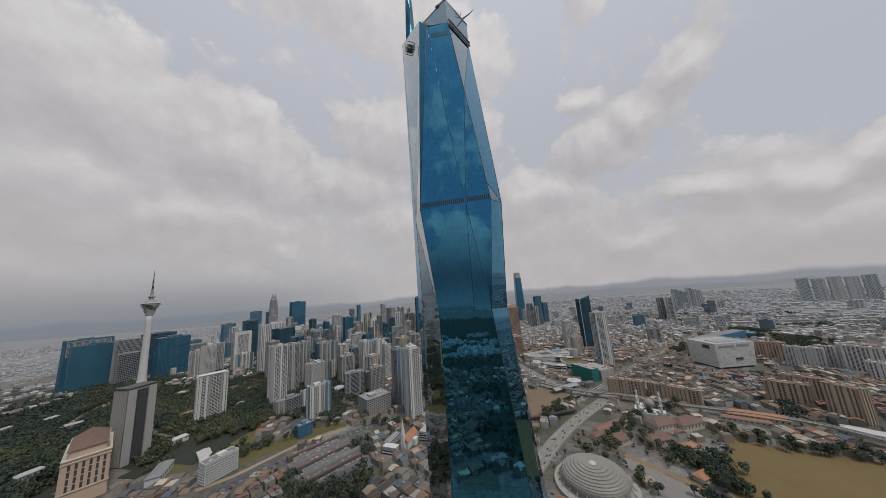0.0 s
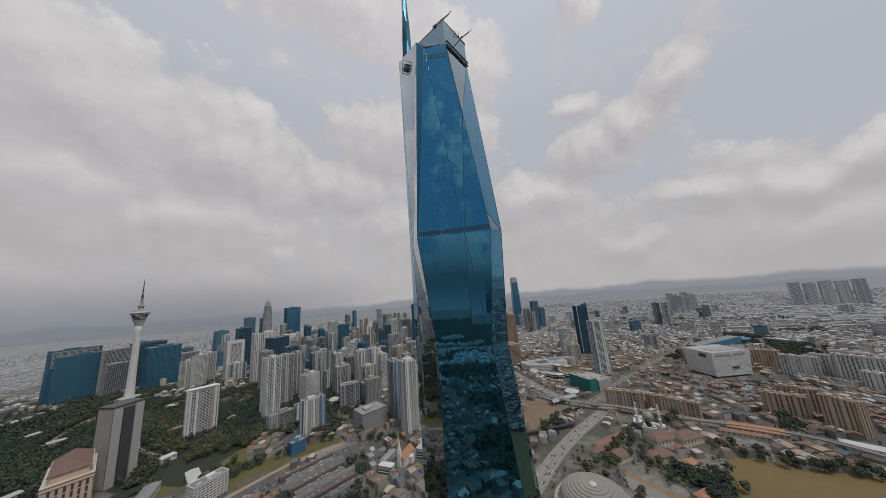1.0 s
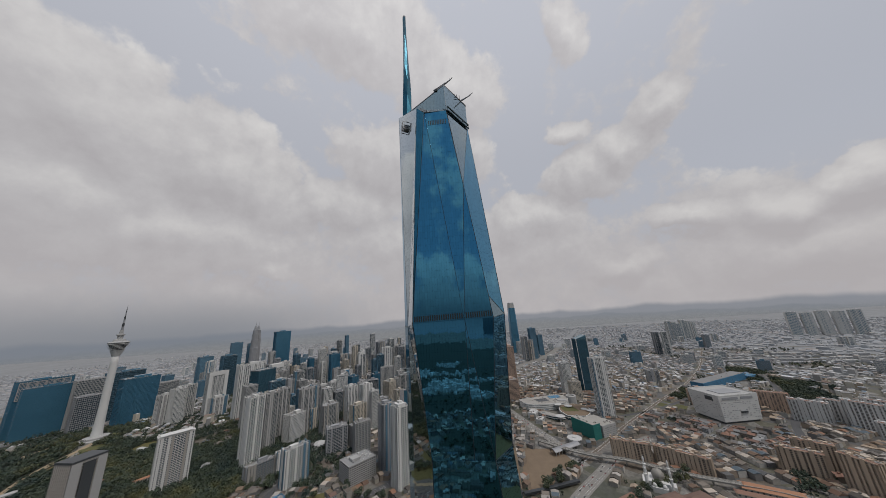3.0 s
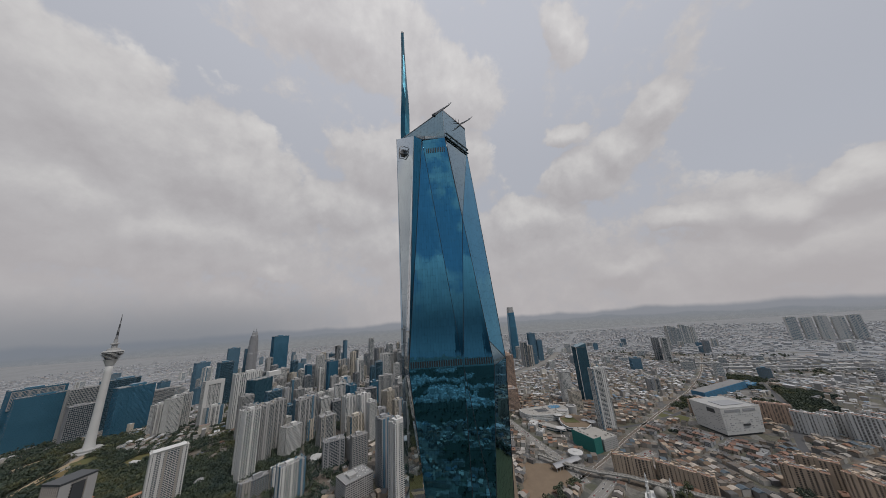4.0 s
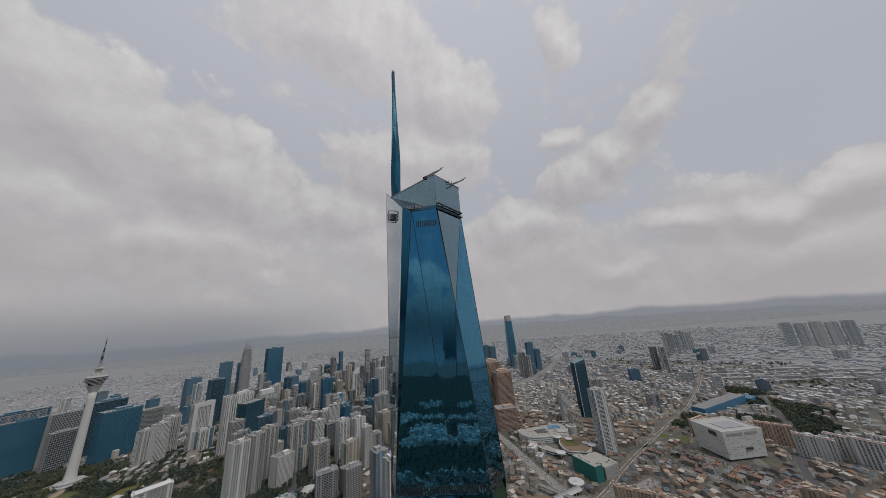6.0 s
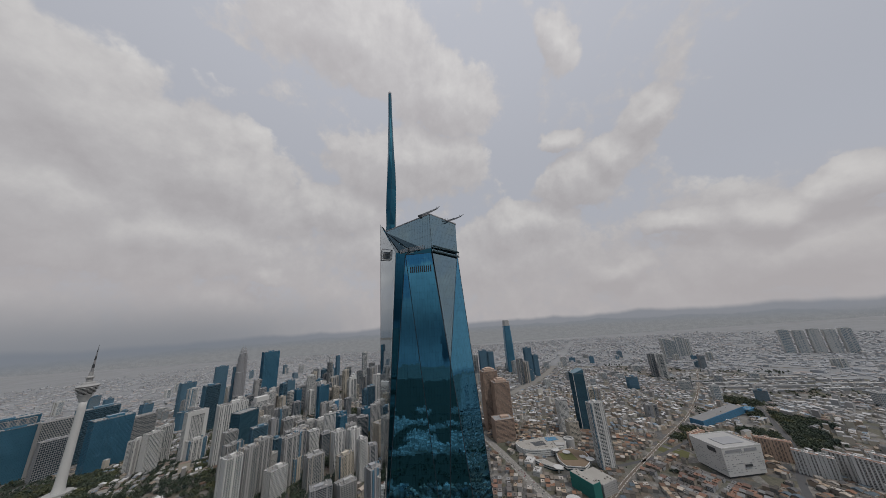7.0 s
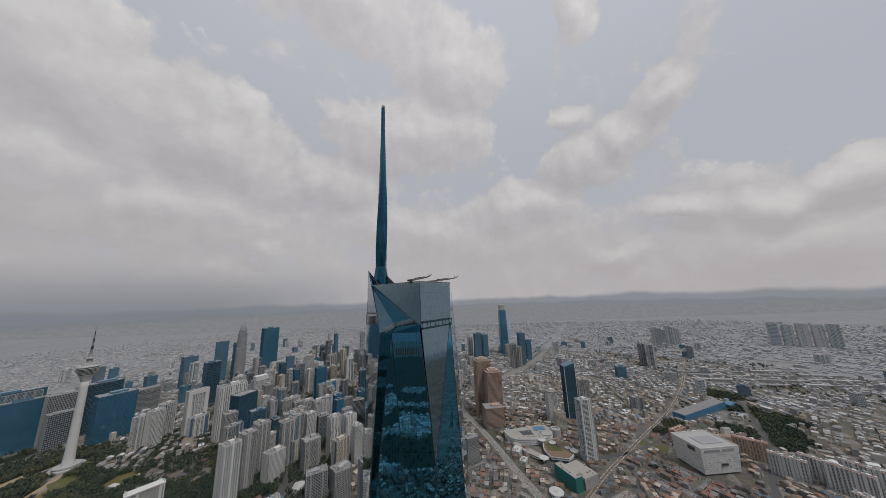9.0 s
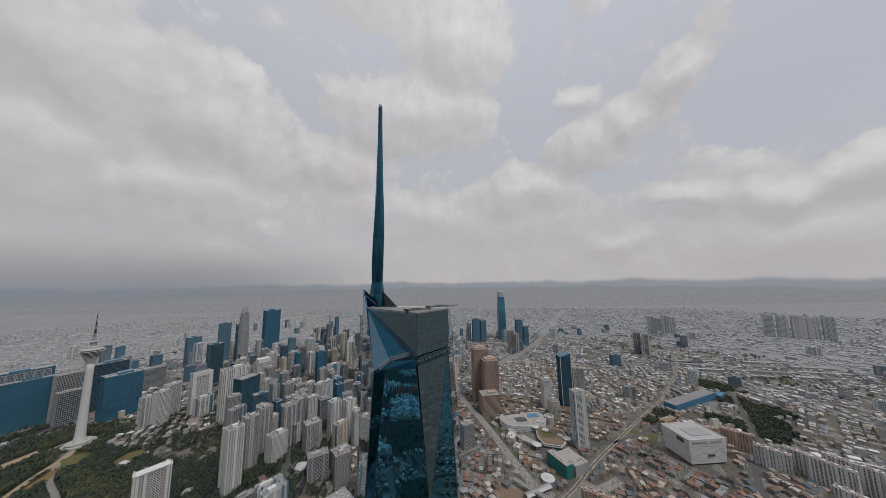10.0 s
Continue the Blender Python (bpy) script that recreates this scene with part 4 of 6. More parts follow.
slab_row("long tan apartment slab with dark stair recesses", 462, -332, 70, 14, 34, -113, TAN, "tan apartment slabs")
slab_row("long tan apartment slab with dark stair recesses", 424, -406, 84, 14, 32, -130, TAN, "tan apartment slabs")
slab_row("tan apartment slab beside the railway", 412, -592, 54, 16, 42, -128, TAN, "tan apartment slabs")
slab_row("tan apartment slab beside the railway", 440, -640, 50, 16, 44, -128, TAN, "tan apartment slabs")
slab_row("tan apartment slab beside the railway", 358, -628, 40, 18, 54, -165, TAN, "tan apartment slabs")
slab_row("ochre apartment slab behind the white mall", 760, -750, 90, 16, 46, -100, PINK, "ochre apartment slabs")
slab_row("ochre apartment slab behind the white mall", 735, -835, 70, 16, 50, -125, PINK, "ochre apartment slabs")
slab_row("ochre apartment slab behind the white mall", 800, -690, 60, 16, 44, -60, PINK, "ochre apartment slabs")
slab_row("grey striped apartment slab", 650, -845, 62, 16, 50, -138, WHITE, "grey striped slabs")
slab_row("grey striped apartment slab", 640, -905, 66, 16, 52, -150, WHITE, "grey striped slabs")
slab_row("grey striped apartment slab", 585, -905, 70, 16, 62, -150, WHITE, "grey striped slabs")
slab_row("grey striped apartment slab", 600, -965, 80, 16, 60, -150, WHITE, "grey striped slabs")
slab_row("grey striped apartment slab", 520, -870, 46, 16, 40, -150, WHITE, "grey striped slabs")


# ---- landmarks ----
def telecom_tower():
    x, y = 499, 1195
    t = thing("telecom_tower", x, y, land(x, y) - 1, 0, "white concrete telecommunications tower with a banded pod and red-white mast", "tower")
    SITES.append((x, y, 45))
    shaft = Build()
    shaft.lathe([(15, 0), (13.8, 4), (11.4, 30), (10, 90), (9.2, 160), (8.6, 225), (8.8, 252)], 32)
    shaft.put("shaft", WHITE, t, smooth=True)
    ring = Build()
    ring.lathe([(18.5, 6), (18.5, 9), (16.5, 9.2)], 32)
    ring.put("foot_ring", GREY, t)
    base = Build()
    base.lathe([(36, -2), (36, 3), (26, 5), (20, 8), (16, 8)], 32)
    base.lathe([(28, 5), (28, 9), (18, 10)], 24)
    base.put("base_building", PALE, t)
    neck = Build()
    neck.lathe([(9.6, 246), (13, 256), (16.5, 264)], 32)
    neck.put("pod_neck", WHITE, t)
    for k in range(6):
        r = 15.0 + k * 1.9
        z = 264 + k * 4.0
        tier = Build()
        tier.lathe([(r - 1, z), (r + 2.2, z + 0.3), (r + 2.4, z + 1.6), (r - 1.5, z + 1.7)], 40)
        tier.put("pod_tier", WHITE, t)
        glass = Build()
        glass.lathe([(r - 1.6, z + 1.6), (r - 0.2, z + 4.2)], 40)
        glass.put("pod_glazing", DARK, t)
    top = Build()
    top.lathe([(25, 288), (25.5, 290), (21, 293), (16, 294), (14, 300), (10, 301)], 40)
    top.put("pod_roof", PALE, t)
    drum = Build()
    drum.lathe([(7, 300), (7, 312), (10, 313), (10, 316), (5, 318), (4.4, 330)], 20)
    drum.put("upper_drum", PALE, t)
    for k in range(7):
        a = Build()
        r0, r1 = 3.6 - k * 0.45, 3.6 - (k + 1) * 0.45
        a.lathe([(r0, 330 + k * 12), (max(0.35, r1), 342 + k * 12)], 8)
        a.put("mast_section", DARK_STEEL if k % 2 else STEEL, t)


def lift_tower(x, y, z, h, seed, parent):
    b = Build()
    steps = [(0, 23), (0.55, 23), (0.56, 21), (0.68, 21), (0.69, 18.5), (0.78, 18.5), (0.79, 15), (0.85, 14), (0.86, 10.5), (0.90, 9.5), (0.905, 6), (0.93, 5), (0.935, 2.4), (0.96, 1.5), (0.97, 0.7), (1.0, 0.3)]
    b.lathe([(r, f * h) for f, r in steps], 16)
    body = b.put("tower_shaft", GREY, parent, m=pose(x, y, 0))
    r = Build()
    k = 8
    while k < h * 0.86:
        f = k / h
        rad = next(q for (g, q), (g2, _) in zip(steps, steps[1:]) if g <= f <= g2)
        r.lathe([(rad + 0.6, k), (rad + 0.6, k + 2.2)], 16)
        k += 8
    r.put("steel_banding", STEEL, body, kind="stuff")


def twin_towers():
    x, y = 1440, 1590
    t = thing("twin_tower_complex", x, y, land(x, y), 0, "pair of grey stepped skyscrapers with slim pinnacles and a bridge", "skyscraper")
    SITES.append((x, y, 70))
    lift_tower(0, 0, 0, 398, 1, t)
    lift_tower(46, 24, 0, 398, 2, t)
    b = Build()
    b.beam((0, 0, 168), (46, 24, 168), 6)
    b.put("sky_bridge", PALE, t)


def finance_tower():
    x, y = 2284, -275
    t = thing("finance_tower", x, y, land(x, y) - 1, 12, "very tall slim blue glass tower with a pale lantern crown", "skyscraper")
    SITES.append((x, y, 50))
    def ring(w, z, c=8):
        return [(sx * (w - (c if i else 0)), sy * (w - (0 if i else c)), z) for sx, sy, i in ((1, 1, 0), (1, 1, 1), (-1, 1, 1), (-1, 1, 0), (-1, -1, 0), (-1, -1, 1), (1, -1, 1), (1, -1, 0))]
    def loft(name, rings, mat):
        b = Build()
        for lo, hi in zip(rings, rings[1:]):
            for k in range(8):
                b.poly([lo[k], lo[(k + 1) % 8], hi[(k + 1) % 8], hi[k]])
        b.poly(rings[-1])
        return b.put(name, mat, t)
    loft("glass_shaft", [ring(34, 0), ring(34, 120), ring(32, 260), ring(28, 385)], CITY_BLUE)
    loft("lantern_crown", [ring(27.5, 385), ring(24, 432), ring(23, 434)], PALE)
    b = Build()
    for k in range(1, 46):
        w = 34.3 - max(0, k * 8.5 - 120) / 265 * 6
        b.box(-w, w, -w + 9, w - 9, k * 8.5, k * 8.5 + 0.6)
        b.box(-w + 9, w - 9, -w, w, k * 8.5, k * 8.5 + 0.6)
    b.put("floor_banding", CITY_GLASS, t, kind="stuff")


def dome_arena():
    x, y, z = 167, -162, 34
    t = thing("domed_arena", x, y, z, 0, "round grey ribbed metal dome of an old indoor arena", "arena")
    SITES.append((x, y, 52))
    wall = Build()
    wall.lathe([(38, 0), (38, 10), (40, 10.5)], 64)
    wall.put("ring_wall", CONCRETE, t)
    for k in range(11):
        a0, a1 = k / 11 * 1.02, (k + 1) / 11 * 1.02
        b = Build()
        r0, r1 = 40 * math.cos(a0 * math.pi / 2 * 0.97), 40 * math.cos(min(1, a1) * math.pi / 2 * 0.97)
        z0, z1 = 11 + 14.5 * math.sin(a0 * math.pi / 2), 11 + 14.5 * math.sin(min(1, a1) * math.pi / 2)
        b.lathe([(r0, z0), (r1 - 0.2, z1), (r1 - 0.2, z1 + 0.9)], 64)
        b.put("roof_ring", DOME_METAL, t)
    ribs = Build()
    for k in range(32):
        a = 2 * math.pi * k / 32
        pts = [(40.2 * math.cos(s / 8 * 1.5), 11.3 + 14.5 * math.sin(s / 8 * 1.52)) for s in range(9)]
        for (ra, za), (rb, zb) in zip(pts, pts[1:]):
            ribs.beam((ra * math.cos(a), ra * math.sin(a), za), (rb * math.cos(a), rb * math.sin(a), zb), 0.3)
    ribs.put("radial_rib_frame", STEEL, t, kind="stuff")
    cap = Build()
    cap.lathe([(4.6, 24.9), (4.6, 26.5), (3, 27.5), (1, 28)], 24)
    cap.put("cupola", WHITE_ROOF, t)
    skirt = Build()
    skirt.lathe([(49, -0.2), (49, 4), (40, 5)], 48)
    skirt.put("lower_terrace", CONCRETE, t)
    for k in range(24):
        a = 2 * math.pi * k / 24
        b = Build()
        b.beam((49 * math.cos(a), 49 * math.sin(a), 0), (39 * math.cos(a), 39 * math.sin(a), 10.5), 0.9)
        b.put("buttress", CONCRETE, t)


def mosque():
    x, y, z = 372, -332, 34
    t = thing("mosque", x, y, z, -25, "white mosque with a grey-blue dome and slim minarets", "mosque")
    SITES.append((x, y, 38))
    b = Build()
    b.box(-15, 15, -15, 15, 0, 12)
    b.box(-24, 24, -11, 11, 0, 8)
    b.box(-11, 11, -24, 24, 0, 8)
    b.put("prayer_hall", WHITE, t)
    b = Build()
    b.lathe([(8.5, 12), (8.5, 15), (9.5, 17), (9.2, 20), (7, 24), (3.5, 26.6), (0.5, 27.6), (0.2, 30)], 32)
    b.put("dome", DOME_METAL, t, smooth=True)
    for sx, sy in ((-18, -18), (-18, 18), (18, -18), (18, 18)):
        b = Build()
        b.lathe([(2.2, 0), (1.8, 22), (2.8, 22.5), (2.8, 23.5), (1.4, 24), (1.3, 31), (2, 31.5), (0.2, 37)], 12, 0, sx, sy)
        b.put("minaret", WHITE, t)
    for sx in (-1, 1):
        for sy in (-1, 1):
            b = Build()
            b.lathe([(3, 8), (3, 9), (3.1, 10.5), (2, 12.4), (0.2, 13.6)], 16, 0, sx * 20, sy * 7)
            b.put("small_dome", WHITE, t)


def white_mall():
    x, y = 684, -681
    t = thing("white_mall", x, y, 33.5, 12, "huge white panelled box-shaped building with a recessed roof", "building")
    SITES.append((x, y, 82))
    h = 65
    ea, eb = 40, 53
    corners = [(-ea, -eb), (ea, -eb), (ea, eb), (-ea, eb)]
    b = Build()
    k = 1.05
    lo, hi = [(px * 0.97, py * 0.97, 5) for px, py in corners], [(px * k, py * k, h) for px, py in corners]
    for i in range(4):
        b.poly([lo[i], lo[(i + 1) % 4], hi[(i + 1) % 4], hi[i]])
    b.poly(list(reversed(lo)))
    b.put("wall", WHITE, t)
    b = Build()
    b.box(-36, 36, -48, 48, 0, 6)
    b.put("dark_plinth", DARK, t)
    b = Build()
    e, f = ea * k, eb * k
    b.box(-e, e, -f, f, h - 0.1, h + 0.6)
    b.put("roof", PALE, t)
    b = Build()
    for x0, x1, y0, y1 in ((-e, e, -f, -f + 1.2), (-e, e, f - 1.2, f), (-e, -e + 1.2, -f + 1.2, f - 1.2), (e - 1.2, e, -f + 1.2, f - 1.2)):
        b.box(x0, x1, y0, y1, h + 0.6, h + 3)
    b.put("parapet", WHITE, t)
    b = Build()
    b.box(-22, 14, -34, 26, h + 0.6, h + 2)
    b.put("roof_skylight", GREY, t)
    rng = random.Random(5)
    for face in range(2):
        holder = new("facade_panelling")
        holder.parent = t
        half = eb if face == 0 else ea
        for r in range(10):
            for c in range(int(half * 2 // 6.4)):
                if rng.random() < 0.5:
                    continue
                u, zz = -half + 3 + c * 6.4 + rng.uniform(-1, 1), 12 + r * 4.6
                grow = 0.97 + 0.08 * (zz - 5) / (h - 5)
                w = rng.uniform(2, 5.4)
                p = Build()
                if face == 0:
                    p.box(-ea * grow - 0.6, -ea * grow + 0.5, u, u + w, zz, zz + 1.4)
                else:
                    p.box(u, u + w, eb * grow - 0.5, eb * grow + 0.6, zz, zz + 1.4)
                p.put("raised_panel", rng.choice((PALE, GREY)), holder)
    for y0, y1, z0, z1, mt, name in ((-2, 16, 24, 28, DARK, "dark_window"), (-46, -2, 57, 62.5, GREY, "louvre_strip"), (6, 40, 57, 62.5, GREY, "louvre_strip")):
        b = Build()
        b.box(-ea * 1.05 - 0.5, -ea * 1.0, -y1, -y0, z0, z1)
        b.put(name, mt, t)
    b = Build()
    b.box(-26, -6, eb * 1.02, eb * 1.05 + 0.4, 52, 62)
    b.put("dark_window", DARK, t)


def hotel():
    x, y = 93, 597
    t = thing("grand_hotel", x, y, 33.5, 62, "large pinkish hotel with pilasters and a brown hipped roof", "hotel")
    SITES.append((x, y, 60))
    SITES.append((x + 10, y + 30, 40))
    b = Build()
    b.box(-38, 38, -17, 17, 0, 72)
    b.box(-44, -20, -22, 22, 0, 62)
    b.box(20, 44, -22, 22, 0, 62)
    b.put("wall", PINK, t)
    for z in (20, 58, 62.3, 72):
        b = Build()
        s = 1.0 if z < 70 else 0.86
        b.box(-45 * s, 45 * s, -23 * s, 23 * s, z - 1.2, z)
        b.put("cornice", CREAM, t)
    b = Build()
    b.gable(-39, 39, -18, 18, 72.1, 84, hip=14, over=1)
    b.put("hipped_roof", ROOF_BROWN, t)
    win = new("window_row")
    win.parent = t
    for side in (-1, 1):
        for k in range(14):
            px = -41 + k * 6.3
            deep = 22.1 if abs(px) > 20 else 17.1
            for z in range(21, 57, 9):
                w = Build()
                w.box(px - 1.3, px + 1.3, *sorted((side * (deep - 0.3), side * (deep + 0.08))), z, z + 7.6)
                w.put("tall_window", DARK, win)
            p = Build()
            p.box(px + 2.2, px + 4.0, *sorted((side * deep, side * (deep + 0.9))), 0, 60)
            p.put("pilaster", CREAM, t)
    for side in (-1, 1):
        for k in range(6):
            py = -17 + k * 6.4
            for z in range(21, 57, 9):
                w = Build()
                w.box(*sorted((side * 43.8, side * 44.1)), py - 1.3, py + 1.3, z, z + 7.6)
                w.put("tall_window", DARK, win)


def church():
    x, y = 246, 118
    t = thing("church", x, y, 34, -10, "white church with an orange tiled roof and a slim spire", "church")
    SITES.append((x, y, 30))
    b = Build()
    b.box(-18, 18, -8, 8, 0, 11)
    b.box(-4, 6, -15, 15, 0, 10)
    b.put("wall", WHITE, t)
    b = Build()
    b.gable(-18, 18, -8, 8, 11, 20, over=1)
    b.put("roof", ROOF_ORANGE, t)
    b = Build()
    b.box(-23, -17, -3, 3, 0, 24)
    b.put("bell_tower", WHITE, t)
    b = Build()
    b.lathe([(4, 24), (2, 34), (0.15, 50)], 8, 0, -20, 0)
    b.put("steeple", WHITE, t)
    for dx, dy, w, d, h, mt in ((-6, 30, 34, 12, 12, WHITE), (22, -26, 30, 14, 13, PALE), (-30, 22, 12, 26, 9, WHITE)):
        s = thing("school_building", x + dx, y + dy, 34, -10, "white low institutional building with deep window rows", "building", "church school buildings")
        SITES.append((x + dx, y + dy, 18))
        b = Build()
        b.box(-w / 2 + 0.5, w / 2 - 0.5, -d / 2 + 0.5, d / 2 - 0.5, 0, h)
        b.put("glass_core", CITY_GLASS, s)
        for z in range(0, int(h), 4):
            b = Build()
            b.box(-w / 2, w / 2, -d / 2, d / 2, z + 2.6, z + 4)
            b.put("floor_band", mt, s)
        b = Build()
        b.gable(-w / 2, w / 2, -d / 2, d / 2, h + 0.1, h + 3, hip=3)
        b.put("roof", ROOF_GREY, s)


DOME_METAL = surface("dome_metal", (0.25, 0.235, 0.21), 0.6, 0.2, vary=0.45, fine=0.3)
ROOF_BROWN = surface("roof_brown", (0.16, 0.10, 0.08), 0.85, vary=0.3)
telecom_tower()
twin_towers()
finance_tower()
dome_arena()
mosque()
white_mall()
hotel()
church()


# shopping centre with curved roofs beside the white slab tower
def curved_mall():
    t = thing("curved_mall", 770, -230, 34, 0, "low white shopping centre with curved terraces and a roof garden", "mall")
    for sx, sy, sr in ((785, -190, 52), (800, -250, 52), (720, -285, 62), (700, -335, 40), (665, -238, 30)):
        SITES.append((sx, sy, sr))

    def local(pts):
        return [(px - 770, py + 230) for px, py in pts]

    def bend(a, b, c, n=14):
        return [((1 - s) ** 2 * a[0] + 2 * s * (1 - s) * b[0] + s * s * c[0], (1 - s) ** 2 * a[1] + 2 * s * (1 - s) * b[1] + s * s * c[1]) for s in (k / n for k in range(n + 1))]

    def shrink(pts, d):
        cx, cy = sum(p[0] for p in pts) / len(pts), sum(p[1] for p in pts) / len(pts)
        return [(cx + (px - cx) * (1 - d / max(1, math.hypot(px - cx, py - cy))), cy + (py - cy) * (1 - d / max(1, math.hypot(px - cx, py - cy)))) for px, py in pts]

    fan = local(bend((800, -138), (768, -140), (750, -160), 6) + bend((744, -176), (742, -232), (768, -284)) + bend((800, -300), (852, -300), (846, -262), 6))
    deck = local(bend((756, -262), (716, -238), (668, -262)) + bend((662, -310), (700, -352), (752, -338)) + [(772, -300)])
    wing = local(bend((748, -172), (716, -206), (690, -232)) + bend((672, -256), (664, -244), (672, -222)) + bend((692, -196), (716, -176), (740, -160)))
    for shape, top, roof in ((fan, 20, CONCRETE), (deck, 13, EARTH), (wing, 10, CONCRETE)):
        b = Build()
        b.prism(shrink(shape, 3), 0, top - 0.4)
        b.put("glazed_storey", CITY_GLASS, t)
        for z in range(top, 4, -5):
            b = Build()
            b.prism(shape, z - (3.4 if shape is fan else 2), z)
            b.put("terrace_slab", WHITE, t)
        b = Build()
        b.prism(shrink(shape, 2), top, top + 0.4)
        b.put("roof_surface", roof, t)
    # the roof well's shade is a dark plate laid on the roof
    for name, pts, z0, z1, mt in (("roof_well", ((768, -198), (794, -186), (806, -228), (776, -234)), 20, 20.7, DARK), ("blue_roof", ((800, -240), (828, -238), (834, -276), (812, -280)), 20, 21.2, BLUE_SHEET),
                                  ("roof_garden", ((700, -262), (736, -258), (742, -296), (700, -304)), 13, 13.9, LAWN), ("stepped_wing", ((770, -262), (790, -258), (786, -292), (768, -286)), 20, 23, PALE)):
        b = Build()
        b.prism(local(pts), z0, z1)
        b.put(name, mt, t)
    b = Build()
    b.lathe([(16, 0), (16, 26), (11, 26), (11, 22), (0.5, 22)], 32, 0, 42, -83)
    b.put("round_stair_tower", PALE, t)
    pr = random.Random(8)
    b = Build()
    for k in range(46):
        px, py = pr.uniform(-16, 55), pr.uniform(-50, 70)
        if inside_shape(px, py, shrink(fan, 6)):
            b.box(px - 1.6, px + 1.6, py - 1.2, py + 1.2, 20.3, 20.5 + pr.uniform(1, 2.6))
    b.put("roof_plant", CONCRETE, t, kind="stuff")
    for cx, cy, r, z in ((739, -283, 11, 17), (698, -336, 12, 17), (660, -238, 13, 15), (752, -254, 12, 18), (716, -322, 9, 15)):
        b = Build()
        b.lathe([(2, 0), (2, z - 1.5), (r, z - 1), (r, z), (r * 0.4, z + 0.8)], 28, 0, cx - 770, cy + 230)
        b.put("round_canopy", WHITE_ROOF, t)


def inside_shape(x, y, poly):
    hit = False
    for (ax, ay), (bx, by) in zip(poly, poly[1:] + poly[:1]):
        if (ay > y) != (by > y) and x < (bx - ax) * (y - ay) / (by - ay) + ax:
            hit = not hit
    return hit


curved_mall()


def sheet_block(label, x, y, w, d, h, yaw, mat, roof, name="building", category="building", group=""):
    t = thing(name, x, y, land(x, y) - 0.3, yaw, label, category, group)
    keep_clear(x, y, w, d, yaw)
    b = Build()
    b.box(-w / 2, w / 2, -d / 2, d / 2, 0, h)
    b.put("wall", mat, t)
    b = Build()
    b.box(-w / 2 + 1, w / 2 - 1, -d / 2 + 1, d / 2 - 1, h, h + 0.5)
    b.put("roof", roof, t)
    rng = random.Random(round(x * 7 + y))
    b = Build()
    for k in range(7):
        px, py = rng.uniform(-w / 2 + 4, w / 2 - 4), rng.uniform(-d / 2 + 3, d / 2 - 3)
        b.box(px - 2, px + 2, py - 1.2, py + 1.2, h + 0.5, h + rng.uniform(1.5, 3.5))
    b.put("roof_plant", CONCRETE, t, kind="stuff")
    lines = Build()
    for k in range(1, int(h // 4)):
        lines.box(-w / 2 - 0.15, w / 2 + 0.15, -d / 2 - 0.15, d / 2 + 0.15, k * 4 - 0.3, k * 4)
    lines.put("storey_banding", DARK_STEEL if mat is not TEAL_NET else TEAL_NET, t, kind="stuff")
    return t


sheet_block("unfinished block wrapped in teal safety netting", 578, -281, 68, 24, 33, 31, TEAL_NET, CONCRETE)
sheet_block("concrete parking podium of the white slab tower", 596, -318, 64, 48, 26, 31, PALE, CONCRETE)
sheet_block("long hall with bright blue sheet walls", 1058, -940, 290, 42, 24, -60, BLUE_SHEET, ROOF_GREY)
sheet_block("smaller blue-walled shed behind the hall", 1140, -1110, 60, 26, 14, -56, BLUE_SHEET, BLUE_SHEET)
sheet_block("white flat-roofed showroom beside the station road", 702, -168, 34, 24, 14, -25, WHITE_ROOF, WHITE_ROOF)
sheet_block("white flat-roofed showroom beside the station road", 655, -180, 26, 18, 12, -25, WHITE_ROOF, WHITE_ROOF)
b = thing("round_station_roof", 532, -238, 34, 0, "white round canopy roof of a station hall", "canopy")
SITES.append((532, -238, 22))
m = Build()
m.lathe([(13, 0), (13, 9), (17, 9.5), (17, 11), (6, 12), (5, 13.5), (0.5, 14)], 36)
m.put("canopy", WHITE_ROOF, b)
b = thing("station_hall", 492, -205, 34, -58, "long curved pale metal station roof", "station")
SITES.append((492, -205, 40))
m = Build()
arc = [(-9 + k * 2.25, 8 + 4.5 * math.sin(math.pi * k / 8)) for k in range(9)]
for (y0, z0), (y1, z1) in zip(arc, arc[1:]):
    m.poly([(-38, y0, z0), (38, y0, z0), (38, y1, z1), (-38, y1, z1)])
    m.poly([(-38, y0, z0 - 0.4), (-38, y1, z1 - 0.4), (38, y1, z1 - 0.4), (38, y0, z0 - 0.4)])
m.put("vaulted_roof", STEEL, b)
for k in range(9):
    for s in (-8.5, 8.5):
        m = Build()
        m.box(-36 + k * 9 - 0.4, -36 + k * 9 + 0.4, s - 0.4, s + 0.4, 0, 9)
        m.put("column", CONCRETE, b)


